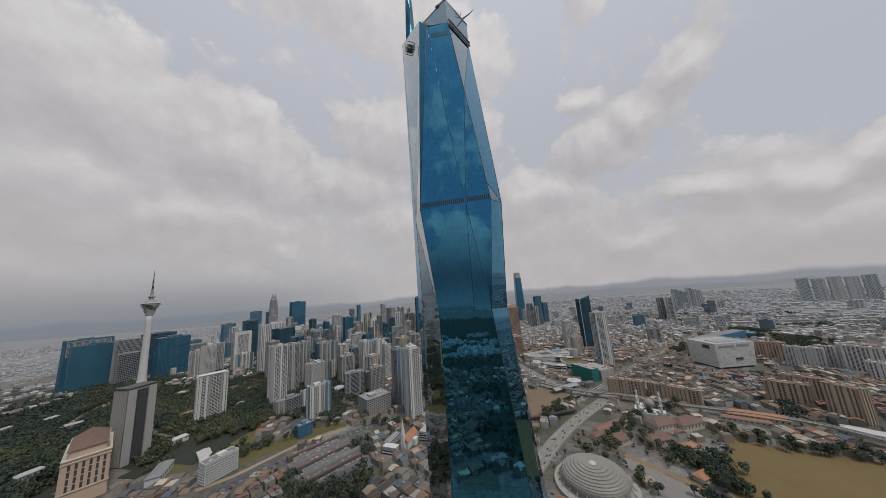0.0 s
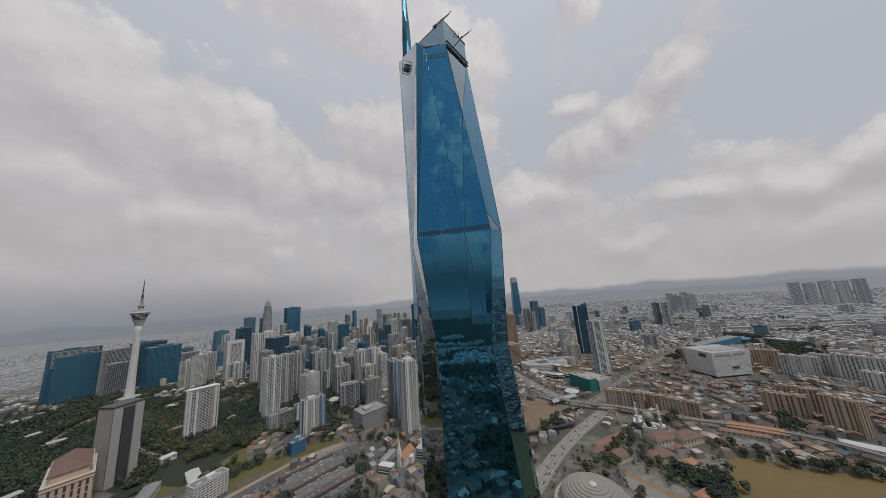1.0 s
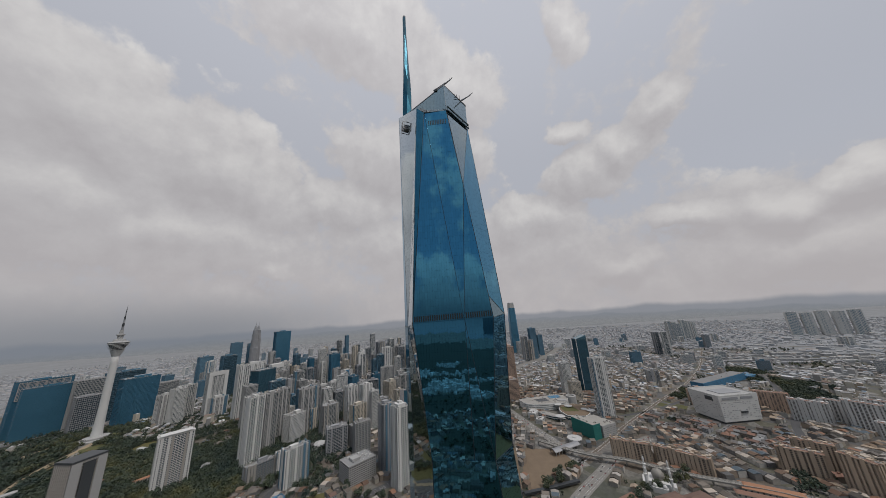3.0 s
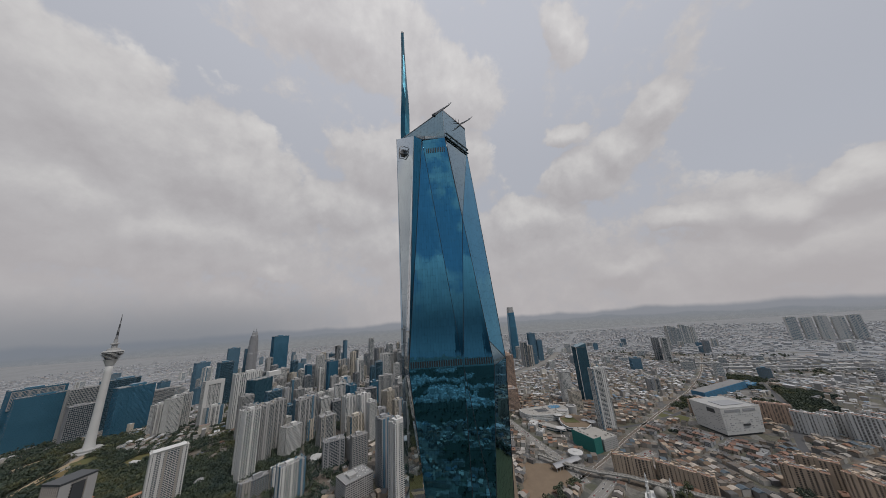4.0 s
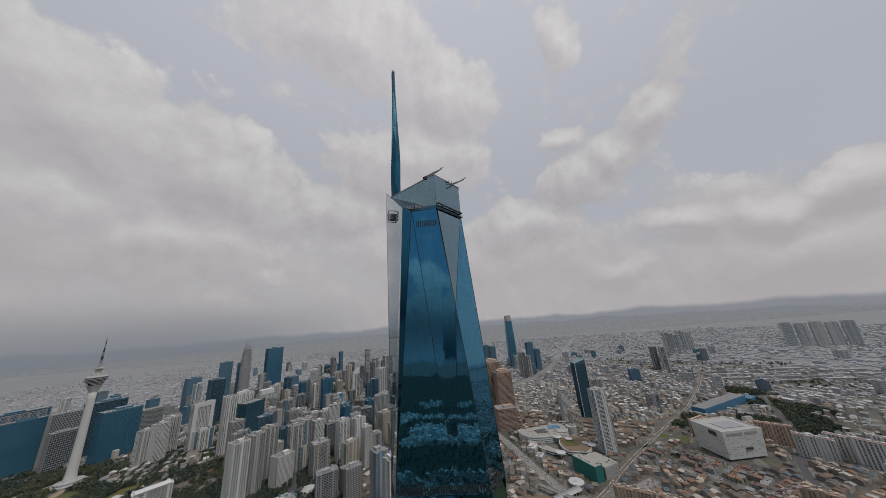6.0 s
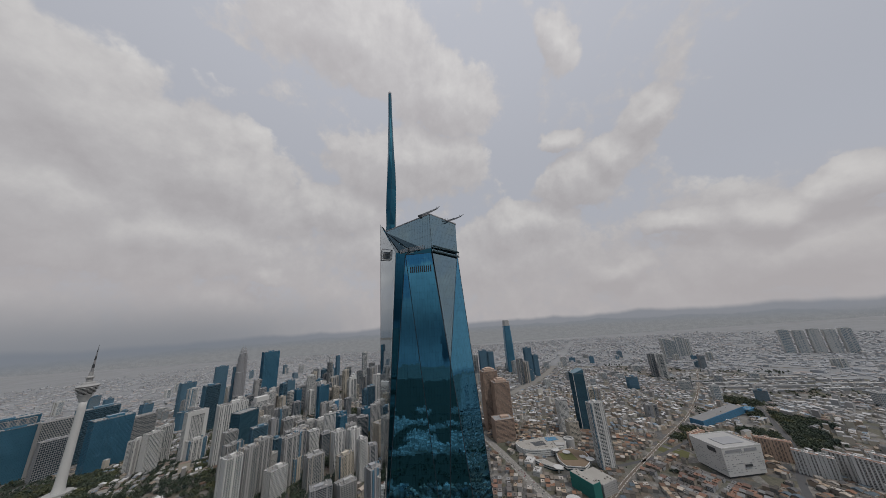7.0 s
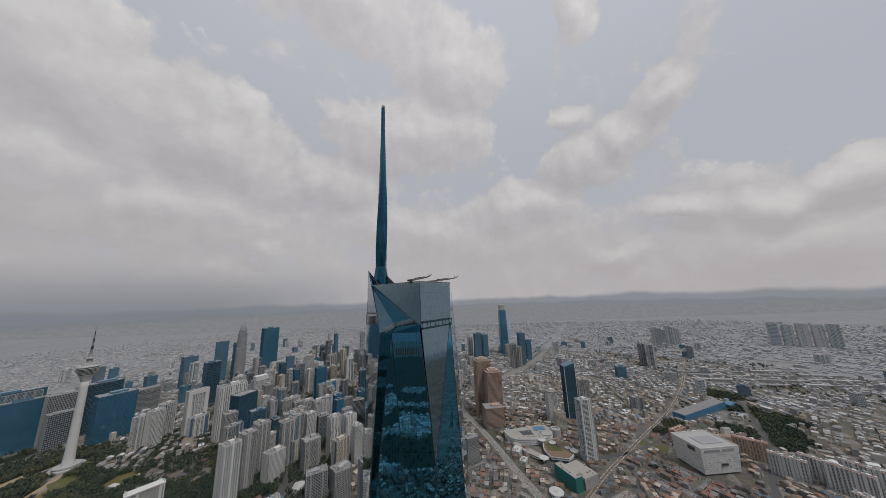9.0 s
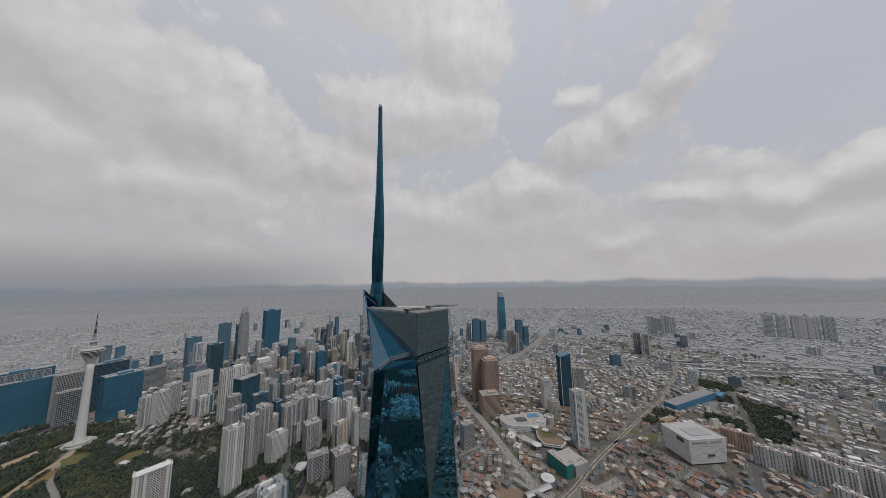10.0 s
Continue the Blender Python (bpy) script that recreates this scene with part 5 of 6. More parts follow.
# school and institute roofs near the playing field
def hall(label, x, y, w, d, h, yaw, roof, wall=CREAM, group="tile-roofed school halls"):
    t = thing("school_hall", x, y, land(x, y) - 0.2, yaw, label, "building", group)
    SITES.append((x, y, 0.55 * max(w, d)))
    b = Build()
    b.box(-w / 2, w / 2, -d / 2, d / 2, 0, h)
    b.put("wall", wall, t)
    b = Build()
    b.gable(-w / 2, w / 2, -d / 2, d / 2, h, h + d * 0.22, hip=d * 0.35, over=1.2)
    b.put("roof", roof, t)
    n = max(2, int(w // 6.5))
    pane = Build()
    pane.box(-1.1, 1.1, -0.13, 0.13, h * 0.45, h * 0.8)
    pane = mesh_data("window", pane.v, pane.f, DARK)
    for k in range(n):
        for s in (-1, 1):
            ob = new("window", pane)
            ob.parent, ob.matrix_basis = t, pose(-w / 2 + (k + 0.5) * w / n, s * (d / 2 - 0.07), 0)


hall("long red-tiled school wing", 312, -240, 78, 13, 8, -58, ROOF_RED)
hall("long red-tiled school wing", 290, -222, 60, 12, 7, -58, ROOF_BROWN)
hall("brown-tiled school hall beside trees", 268, -232, 34, 22, 9, -58, ROOF_BROWN)
hall("brown-tiled institute hall near mosque", 318, -322, 44, 26, 11, -68, ROOF_BROWN)
hall("brown-tiled institute hall near mosque", 322, -362, 44, 26, 11, -68, ROOF_BROWN)
hall("brown-tiled institute hall near mosque", 270, -290, 40, 24, 10, -68, ROOF_BROWN)
hall("orange-tiled house beside the trees", 256, -326, 18, 13, 6, -68, ROOF_ORANGE)
hall("orange-tiled house beside the trees", 190, -300, 26, 12, 6, -60, ROOF_ORANGE)
hall("red-roofed school terrace beside the railway", 352, -488, 74, 22, 9, -115, ROOF_ORANGE)
hall("red-roofed school terrace beside the railway", 340, -462, 60, 12, 7, -115, ROOF_RED)
hall("white hall with a pale roof by the railway", 300, -590, 50, 16, 8, -130, WHITE_ROOF, WHITE)
hall("pale hall beside the wooded park", 175, 475, 46, 16, 9, 60, WHITE_ROOF, WHITE)
hall("pale hall beside the wooded park", 130, 505, 50, 18, 11, 40, ROOF_GREY, WHITE)
hall("white flat hall among condominiums", 500, 425, 34, 24, 7, 20, WHITE_ROOF, WHITE)
hall("curved row of tan terrace houses", 640, 470, 60, 12, 9, 20, ROOF_RED, TAN)
hall("curved row of tan terrace houses", 430, 470, 80, 12, 9, 55, ROOF_BROWN, TAN)

# worn sheet, its tone lowered to paint in the old town's cloud shadow
OLD_ROOF = surface("weathered_shaded_sheet", (0.13, 0.12, 0.115), 0.85, vary=0.4, fine=0.5, object_vary=0.4)
# platform roofs and market sheds of the old station
for k in range(8):
    off = -58 + k * 15
    x, y = 190 + off * 0.56, 248 + off * 0.83
    sheet_block("long grey-roofed market shed in the old town", x, y, 74 + 12 * (k % 3), 9, 7 + (k % 3), -34, (GREY, RECESS, GREY)[k % 3], (OLD_ROOF, ROOF_BROWN, OLD_ROOF)[k % 3], "market_shed", "shed", "old town market sheds")

# villas among the trees of the hill
vr = random.Random(3)
for k in range(16):
    a, r = vr.uniform(0, 6.28), vr.uniform(0.2, 0.9)
    x, y = 265 + 225 * r * math.cos(a), 900 + 360 * r * math.sin(a)
    hall("pale villa among the trees of the hill", x, y, vr.uniform(16, 34), vr.uniform(10, 16), vr.uniform(8, 12), vr.uniform(0, 180), (PALE, WHITE_ROOF, ROOF_ORANGE, ROOF_GREY)[k % 4], WHITE, "villas on the wooded hill")

# long sheds of the railway yard
for k in range(16):
    x, y = 1450 + (k % 4) * 85, -1330 - (k // 4) * 190 - (k % 3) * 30
    sheet_block("long pale-roofed railway yard shed", x, y, 110 + 37 * (k * 7 % 4), 14 + 5 * (k % 3), 8 + 2 * (k % 3), -96, GREY, (ROOF_GREY, PALE, ROOF_GREY, PALE, GREY)[k % 5], "railway_shed", "shed", "railway yard sheds")
for k in range(4):
    sheet_block("long pale-roofed workshop beside the estate", 610 + 26 * k, -1060 - 20 * k, 110, 14, 9, -118, PALE, PALE, "railway_shed", "shed", "estate workshops")


# ---- roads, tracks, fields ----
ROADS = []


def ribbon(name, label, pts, width, material, lift=0.15, thick=0.0, kind="structure", wall=None):
    """A strip along a line of points; thick: an elevated deck of that depth."""
    sm = []
    for n in range(len(pts) - 1):
        p0, p1, p2, p3 = pts[max(0, n - 1)], pts[n], pts[n + 1], pts[min(len(pts) - 1, n + 2)]
        steps = max(2, int(math.dist(p1, p2) / 18))
        for k in range(steps):
            s = k / steps
            sm.append(tuple(0.5 * (2 * b + (c - a) * s + (2 * a - 5 * b + 4 * c - d) * s * s + (3 * b - a - 3 * c + d) * s**3) for a, b, c, d in zip(p0, p1, p2, p3)))
    sm.append(tuple(map(float, pts[-1])))
    bld = Build()
    left, right = [], []
    for n, (x, y) in enumerate(sm):
        ax, ay = sm[max(0, n - 1)]
        bx, by = sm[min(len(sm) - 1, n + 1)]
        d = Vector((bx - ax, by - ay)).normalized()
        z = land(x, y) + lift
        left.append((x - d.y * width / 2, y + d.x * width / 2, z))
        right.append((x + d.y * width / 2, y - d.x * width / 2, z))
    for a in range(len(sm) - 1):
        bld.poly([left[a], right[a], right[a + 1], left[a + 1]])
        if thick:
            dn = lambda p: (p[0], p[1], p[2] - thick)
            bld.poly([left[a], left[a + 1], dn(left[a + 1]), dn(left[a])])
            bld.poly([right[a], dn(right[a]), dn(right[a + 1]), right[a + 1]])
            bld.poly([dn(left[a]), dn(left[a + 1]), dn(right[a + 1]), dn(right[a])])
    ob = bld.put(name, material, None, label, kind=kind)
    for a, c in zip(sm, sm[1:]):
        ROADS.append((*a, *c, width / 2 + 4))
    return ob, sm, left, right


def lane_lines(parent, sm, offsets, dash=True, lift=0.2):
    b = Build()
    for off in offsets:
        for n in range(len(sm) - 1):
            a, c = Vector(sm[n]), Vector(sm[n + 1])
            d = (c - a).normalized()
            s = Vector((-d.y, d.x)) * off
            length = (c - a).length
            k = 0.0
            while k < length:
                e = min(length, k + (5 if dash else length))
                p, q = a + d * k + s, a + d * e + s
                w = Vector((-d.y, d.x)) * 0.18
                z = land(p.x, p.y) + lift
                b.poly([(p.x - w.x, p.y - w.y, z), (p.x + w.x, p.y + w.y, z), (q.x + w.x, q.y + w.y, z), (q.x - w.x, q.y - w.y, z)])
                k += 12 if dash else length
    b.put("lane_marking", MARKING, parent, kind="stuff")


ob, sm1, _, _ = ribbon("road", "wide pale avenue past the station", [(120, -40), (160, -68), (207, -99), (269, -136), (338, -187), (415, -255), (500, -330), (560, -420)], 24, ROAD_PALE)
lane_lines(ob, sm1, (-8, -4, 4, 8))
ob, sm2, _, _ = ribbon("road", "multi-lane avenue leading past the brown towers", [(430, -225), (516, -200), (627, -150), (736, -106), (842, -58), (980, 10), (1180, 60), (1500, 60)], 24, ROAD_PALE)
lane_lines(ob, sm2, (-8, -4, 4, 8))
ob, sm3, _, _ = ribbon("road", "asphalt street curving between the old town and towers", [(60, 380), (130, 350), (200, 300), (270, 250), (330, 190), (420, 110), (560, 20), (640, -70)], 18, ASPHALT)
lane_lines(ob, sm3, (-4, 0, 4))
ob, sm4, _, _ = ribbon("road", "asphalt street below the wooded hill", [(60, 520), (150, 470), (230, 420), (320, 400), (420, 430), (540, 500), (640, 640), (820, 830), (1000, 1000)], 15, ASPHALT)
ob, sm5, _, _ = ribbon("road", "broad elevated highway towards the far hills", [(1500, -180), (1886, -413), (2400, -650), (3302, -1002), (4600, -1500)], 46, ROAD_PALE, 0.6)
ribbon("road", "highway crossing the far town", [(2600, -500), (2329, -836), (2054, -1171), (1950, -1500), (1700, -2000), (1300, -2700)], 34, ROAD_PALE, 0.6)
ribbon("road", "pale terraced drive below the park", [(100, 556), (119, 553), (161, 556), (211, 581), (251, 596)], 12, ROAD_PALE, 0.3)
ribbon("road", "winding lane up the wooded hill", [(230, 620), (250, 720), (300, 860), (340, 960), (380, 1060), (450, 1150)], 12, ROAD_PALE, 0.5)
ribbon("road", "wide tan drive climbing to the telecommunications tower", [(250, 1000), (310, 1060), (372, 1100), (430, 1128), (476, 1158)], 16, EARTH_PALE, 0.6)
ribbon("road", "lane along the back of the wooded hill", [(300, 1180), (380, 1230), (450, 1245), (540, 1240)], 12, ROAD_PALE, 0.6)
ribbon("road", "street between shophouse rows", [(640, -230), (700, -420), (760, -560), (900, -760)], 11, ASPHALT)
ribbon("road", "street between shophouse rows", [(300, -640), (480, -700), (600, -760), (830, -960), (1200, -1200)], 14, ASPHALT)
ob, track, _, _ = ribbon("railway", "brown ballasted railway with a green verge", [(440, -215), (525, -302), (638, -403), (868, -634), (1122, -878), (1500, -1180), (2100, -1600)], 12, BALLAST)
lane_lines(ob, track, (-4.5, -3, 3, 4.5), False, 0.35)

ob, deck, dl, dr = ribbon("viaduct", "grey concrete light-rail viaduct on single piers", [(520, -150), (470, -215), (448, -262), (435, -308), (383, -400), (348, -493), (299, -558), (220, -600), (90, -650)], 10, CONCRETE, 11, 1.6)
for s in (dl, dr):
    b = Build()
    for a, c in zip(s, s[1:]):
        b.beam((a[0], a[1], a[2] + 0.6), (c[0], c[1], c[2] + 0.6), 0.9)
    b.put("edge_parapet", CONCRETE, ob)
for x, y in deck[::2]:
    b = Build()
    b.box(x - 1, x + 1, y - 1, y + 1, land(x, y) - 0.2, land(x, y) + 9.5)
    b.box(x - 2.5, x + 2.5, y - 2.5, y + 2.5, land(x, y) + 8.4, land(x, y) + 9.4)
    b.put("pier", CONCRETE, ob)
b = Build()
for off in (-2.6, -1.2, 1.2, 2.6):
    for a, c in zip(deck, deck[1:]):
        d = (Vector(c) - Vector(a)).normalized()
        p, q = Vector(a) + Vector((-d.y, d.x)) * off, Vector(c) + Vector((-d.y, d.x)) * off
        b.beam((p.x, p.y, land(*p) + 11.1), (q.x, q.y, land(*q) + 11.1), 0.25)
b.put("rail_line", DARK_STEEL, ob, kind="stuff")
b, _, _, _ = ribbon("footbridge", "long dark covered footbridge", [(330, -92), (352, -150), (372, -196)], 7, DARK_STEEL, 7, 3.2)


def patch(name, label, pts, material, lift=0.1, category=""):
    """A flat area of ground with a gently uneven edge."""
    rng = random.Random(name + label)
    ring = []
    for (ax, ay), (bx, by) in zip(pts, pts[1:] + pts[:1]):
        n = max(1, int(math.dist((ax, ay), (bx, by)) / 14))
        for k in range(n):
            s = k / n
            ring.append((ax + (bx - ax) * s + rng.uniform(-2, 2), ay + (by - ay) * s + rng.uniform(-2, 2)))
    cx, cy = sum(p[0] for p in pts) / len(pts), sum(p[1] for p in pts) / len(pts)
    b = Build()
    for (ax, ay), (bx, by) in zip(ring, ring[1:] + ring[:1]):
        b.poly([(cx, cy, land(cx, cy) + lift), (ax, ay, land(ax, ay) + lift), (bx, by, land(bx, by) + lift)])
    b.put(name, material, None, label, kind="structure")
    PATCHES.append(pts)


PATCHES = []
patch("ground_playing_field", "dry ochre playing field", [(294, -400), (262, -450), (240, -540), (170, -600), (60, -560), (40, -420), (120, -300), (165, -312), (213, -344)], DRY_FIELD)
patch("ground_cleared_lot", "cleared brown building lot", [(505, -105), (500, -200), (445, -214), (400, -170), (336, -122), (345, -98)], EARTH)
patch("ground_park", "dry green park slope", [(192, 600), (243, 560), (291, 470), (225, 425), (155, 438), (120, 470)], SLOPE)
patch("ground_park", "yellow-green grassy bank with scattered trees", [(130, 440), (205, 425), (290, 345), (325, 285), (300, 275), (240, 335), (150, 395)], SLOPE)
ribbon("road", "tan footpath along the grassy bank", [(106, 405), (140, 374), (190, 350), (240, 322), (290, 268)], 9, EARTH_PALE, 0.3)
patch("ground_station_green", "small yellow-green lawn beside the mall", [(720, -600), (790, -560), (850, -600), (770, -640)], LAWN)
patch("ground_parking", "pale parking area beside the arena", [(240, -230), (205, -250), (150, -290), (140, -240), (215, -215)], ROAD_PALE)
ribbon("river", "muddy brown canal", [(236, -226), (208, -252), (186, -275), (158, -285), (100, -290)], 9, RIVER, 0.12)
patch("ground_hill_clearing", "bare tan clearing beside the hill drive", [(330, 1060), (380, 1085), (440, 1108), (430, 1090), (370, 1050), (335, 1035)], DRY_FIELD, 1.0)
patch("ground_hill_clearing", "cleared yellow-green terrace among the trees", [(430, 930), (480, 920), (520, 960), (490, 985), (440, 975)], SLOPE, 1.0)
patch("ground_hill_clearing", "bare terrace behind the tall tower", [(380, 1240), (450, 1255), (470, 1285), (400, 1285)], EARTH_PALE, 1.0)
patch("ground_hill_lawn", "yellow-green lawn at the foot of the tall tower", [(470, 1120), (430, 1130), (400, 1060), (420, 1040), (465, 1080)], LAWN, 1.0)


# ---- the many lesser buildings ----
def inside(x, y, poly):
    hit = False
    for (ax, ay), (bx, by) in zip(poly, poly[1:] + poly[:1]):
        if (ay > y) != (by > y) and x < (bx - ax) * (y - ay) / (by - ay) + ax:
            hit = not hit
    return hit


GROVES = ((1096, -1120, 60), (850, -1010, 75), (905, -930, 45), (1010, -1170, 70), (1275, -1190, 70), (930, -1080, 60), (860, -690, 42), (930, -760, 36))


def woods_mask(x, y):
    """Above 0: woodland. One big wooded hill, and scattered groves."""
    hill = 1 - ((x - 265) / 250) ** 2 - ((y - 900) / 400) ** 2
    hill = max(hill, 1 - ((x - 285) / 175) ** 2 - ((y - 590) / 140) ** 2)
    hill = max(hill, 1 - ((x - 430) / 130) ** 2 - ((y - 610) / 120) ** 2)
    hill += 0.55 * noise.noise(Vector((x / 75, y / 75, 5.0))) - 0.12
    if x < 150 and 640 < y < 1200:
        hill = max(hill, 0.3)
    # out of view: woodland added to keep the glass tower's reflections dark
    if x < -330 or not -1.1 < math.atan2(y + 70, x + 225) < 1.3:
        away = math.hypot(x + 225, y + 70)
        return max((away - 2150) / 500, 0.12 if away > 800 else -0.3) - 1.3 * noise.noise(Vector((x / 240, y / 240, 1.3)))
    for gx, gy, gr in GROVES:
        hill = max(hill, 1 - ((x - gx) ** 2 + (y - gy) ** 2) / gr**2 + 0.5 * noise.noise(Vector((x / 30, y / 30, 8.0))))
    if y > 1230 and x < 620 and x > -330:
        hill = max(hill, 0.12 + 0.9 * noise.noise(Vector((x / 130, y / 90, 6.0))))
    built_up = 0.5 if x > 380 and -900 < y < -150 else 0.0
    groves = noise.noise(Vector((x / 210, y / 210, 3.7))) + 0.5 * noise.noise(Vector((x / 80, y / 80, 9.1))) - 0.34 - built_up
    return max(hill, groves)


rng = random.Random(11)
WALLS = (WHITE, WHITE, PALE, PALE, GREY, CREAM)


def clear(x, y, r):
    return all((x - sx) ** 2 + (y - sy) ** 2 > (r + sr) ** 2 for sx, sy, sr in SITES)


def sprinkle(count, az_range, r_range, h_range, group, labels, big=0.25, seed=1, glazed=0.28, walls=None, panes=None):
    rng = random.Random(seed)
    made = tries = 0
    while made < count and tries < count * 40:
        tries += 1
        a, r = radians(rng.uniform(*az_range)), rng.uniform(*r_range)
        x, y = EYE[0] + r * math.cos(a), EYE[1] + r * math.sin(a)
        w, d = rng.uniform(24, 52), rng.uniform(20, 34)
        if woods_mask(x, y) > 0.05 or not clear(x, y, 0.5 * max(w, d)):
            continue
        h = rng.uniform(*h_range) * (1.0 if rng.random() > big else 1.5)
        kind = rng.random()
        if kind < glazed:
            glass = rng.choice(panes or (CITY_GLASS, CITY_BLUE))
            block(labels[1], x, y, w, d, h * 1.1, rng.uniform(5, 40), glass, glass, "glass", group=group, front=False)
        else:
            block(labels[0], x, y, w, d, h, rng.uniform(5, 40), rng.choice(walls or WALLS), (panes or (CITY_GLASS,))[0], rng.choice(("condo", "condo", "office", "frame")), group=group, front=False)
        made += 1


CITY = ("pale concrete tower block in the city centre", "dark glass office tower in the city centre")
# outer districts take pale walls and glass, their haze painted as colour
OUTER_WALLS, OUTER_PANES = (WHITE, WHITE, WHITE_ROOF, PALE), (HAZED_GLASS, HAZED_BLUE)
BEYOND = ("pale concrete tower block beyond the hill", "pale glass office tower beyond the hill")
sprinkle(62, (21, 46), (1050, 2000), (70, 140), "city centre towers", CITY, 0.35, 2)
sprinkle(58, (12, 34), (1300, 2700), (80, 160), "city centre towers", CITY, 0.4, 3, 0.3, None, (CITY_GLASS, HAZED_BLUE, CITY_BLUE))
sprinkle(14, (14, 40), (720, 1050), (40, 75), "city centre towers", CITY, 0.1, 4, 0.0)
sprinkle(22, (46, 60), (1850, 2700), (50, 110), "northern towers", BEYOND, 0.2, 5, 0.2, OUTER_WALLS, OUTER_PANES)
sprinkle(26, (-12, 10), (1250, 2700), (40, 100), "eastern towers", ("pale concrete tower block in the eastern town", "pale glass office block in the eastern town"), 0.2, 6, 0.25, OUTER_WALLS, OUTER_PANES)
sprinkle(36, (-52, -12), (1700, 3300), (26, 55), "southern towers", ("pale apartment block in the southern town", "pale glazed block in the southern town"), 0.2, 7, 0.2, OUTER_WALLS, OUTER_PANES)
sprinkle(20, (70, 290), (330, 1500), (30, 75), "western towers", ("pale apartment block in the western town", "dark glazed block in the western town"), 0.2, 8)
sprinkle(24, (17, 45), (950, 1450), (45, 90), "city centre towers", CITY, 0.15, 12)
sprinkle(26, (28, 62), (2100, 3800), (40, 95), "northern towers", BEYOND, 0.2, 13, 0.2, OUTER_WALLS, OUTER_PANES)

site_x, site_y, site_r = (np.array(c) for c in zip(*SITES))
ra, rb, rc, rd, rw = (np.array(c) for c in zip(*ROADS))


def free(x, y, r):
    if np.any((site_x - x) ** 2 + (site_y - y) ** 2 < (site_r + r) ** 2):
        return False
    if math.hypot(x + 40, y + 36) < 95:
        return False
    dx, dy = rc - ra, rd - rb
    s = np.clip(((x - ra) * dx + (y - rb) * dy) / (dx * dx + dy * dy), 0, 1)
    if np.any((ra + s * dx - x) ** 2 + (rb + s * dy - y) ** 2 < (rw + r) ** 2):
        return False
    return not any(inside(x, y, p) for p in PATCHES)


ROOFS = surface("mixed_roofs", (0.3, 0.3, 0.3), 0.5, vary=0.3, fine=0.35, coarse=0.05, palette=[
    (0.20, 0.195, 0.19), (0.32, 0.315, 0.31), (0.17, 0.115, 0.09), (0.44, 0.44, 0.44), (0.12, 0.115, 0.11), (0.20, 0.15, 0.12), (0.25, 0.245, 0.24),
    (0.56, 0.56, 0.56), (0.15, 0.165, 0.185), (0.27, 0.22, 0.175), (0.21, 0.21, 0.21), (0.13, 0.18, 0.23), (0.18, 0.18, 0.18), (0.36, 0.35, 0.34)])
HOUSE_WALLS = surface("mixed_walls", (0.4, 0.4, 0.4), 0.85, vary=0.25, palette=[
    (0.416, 0.386, 0.350), (0.291, 0.267, 0.239), (0.520, 0.495, 0.451), (0.343, 0.287, 0.221), (0.250, 0.243, 0.235), (0.447, 0.406, 0.340)])


# outer town: low-contrast palette, haze mixed into roof and wall colours
TOWN_ROOFS = surface("hazed_town_roofs", (0.3, 0.3, 0.3), 0.5, vary=0.2, fine=0.3, coarse=0.03, bump=0, palette=[
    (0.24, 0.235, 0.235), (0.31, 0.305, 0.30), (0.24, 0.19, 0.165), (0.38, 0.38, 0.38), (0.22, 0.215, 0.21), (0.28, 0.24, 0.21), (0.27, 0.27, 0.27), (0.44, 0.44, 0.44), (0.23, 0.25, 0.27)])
TOWN_WALLS = surface("hazed_town_walls", (0.35, 0.35, 0.35), 0.85, vary=0.2, bump=0, palette=[
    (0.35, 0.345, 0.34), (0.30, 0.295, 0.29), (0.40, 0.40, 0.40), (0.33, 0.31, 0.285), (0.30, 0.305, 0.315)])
WEST_ROOFS = surface("white_town_roofs", (0.5, 0.5, 0.5), 0.6, vary=0.2, palette=[(0.5, 0.5, 0.5), (0.3, 0.3, 0.3), (0.62, 0.62, 0.62), (0.4, 0.38, 0.36), (0.2, 0.2, 0.2)])
# farthest houses: palette drawn closer still to the grey of the haze
HAZED_ROOFS = surface("hazed_far_roofs", (0.4, 0.4, 0.4), 0.4, vary=0.2, fine=0.1, coarse=0.01, bump=0, palette=[
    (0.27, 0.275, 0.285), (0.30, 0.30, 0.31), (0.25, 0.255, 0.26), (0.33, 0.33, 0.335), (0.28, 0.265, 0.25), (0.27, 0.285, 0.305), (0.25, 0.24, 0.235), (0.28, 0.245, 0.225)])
HAZED_WALLS = surface("hazed_far_walls", (0.4, 0.4, 0.4), 0.85, vary=0.2, fine=0.1, bump=0, palette=[
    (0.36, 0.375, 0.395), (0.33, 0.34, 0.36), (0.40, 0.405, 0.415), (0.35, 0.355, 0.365)])


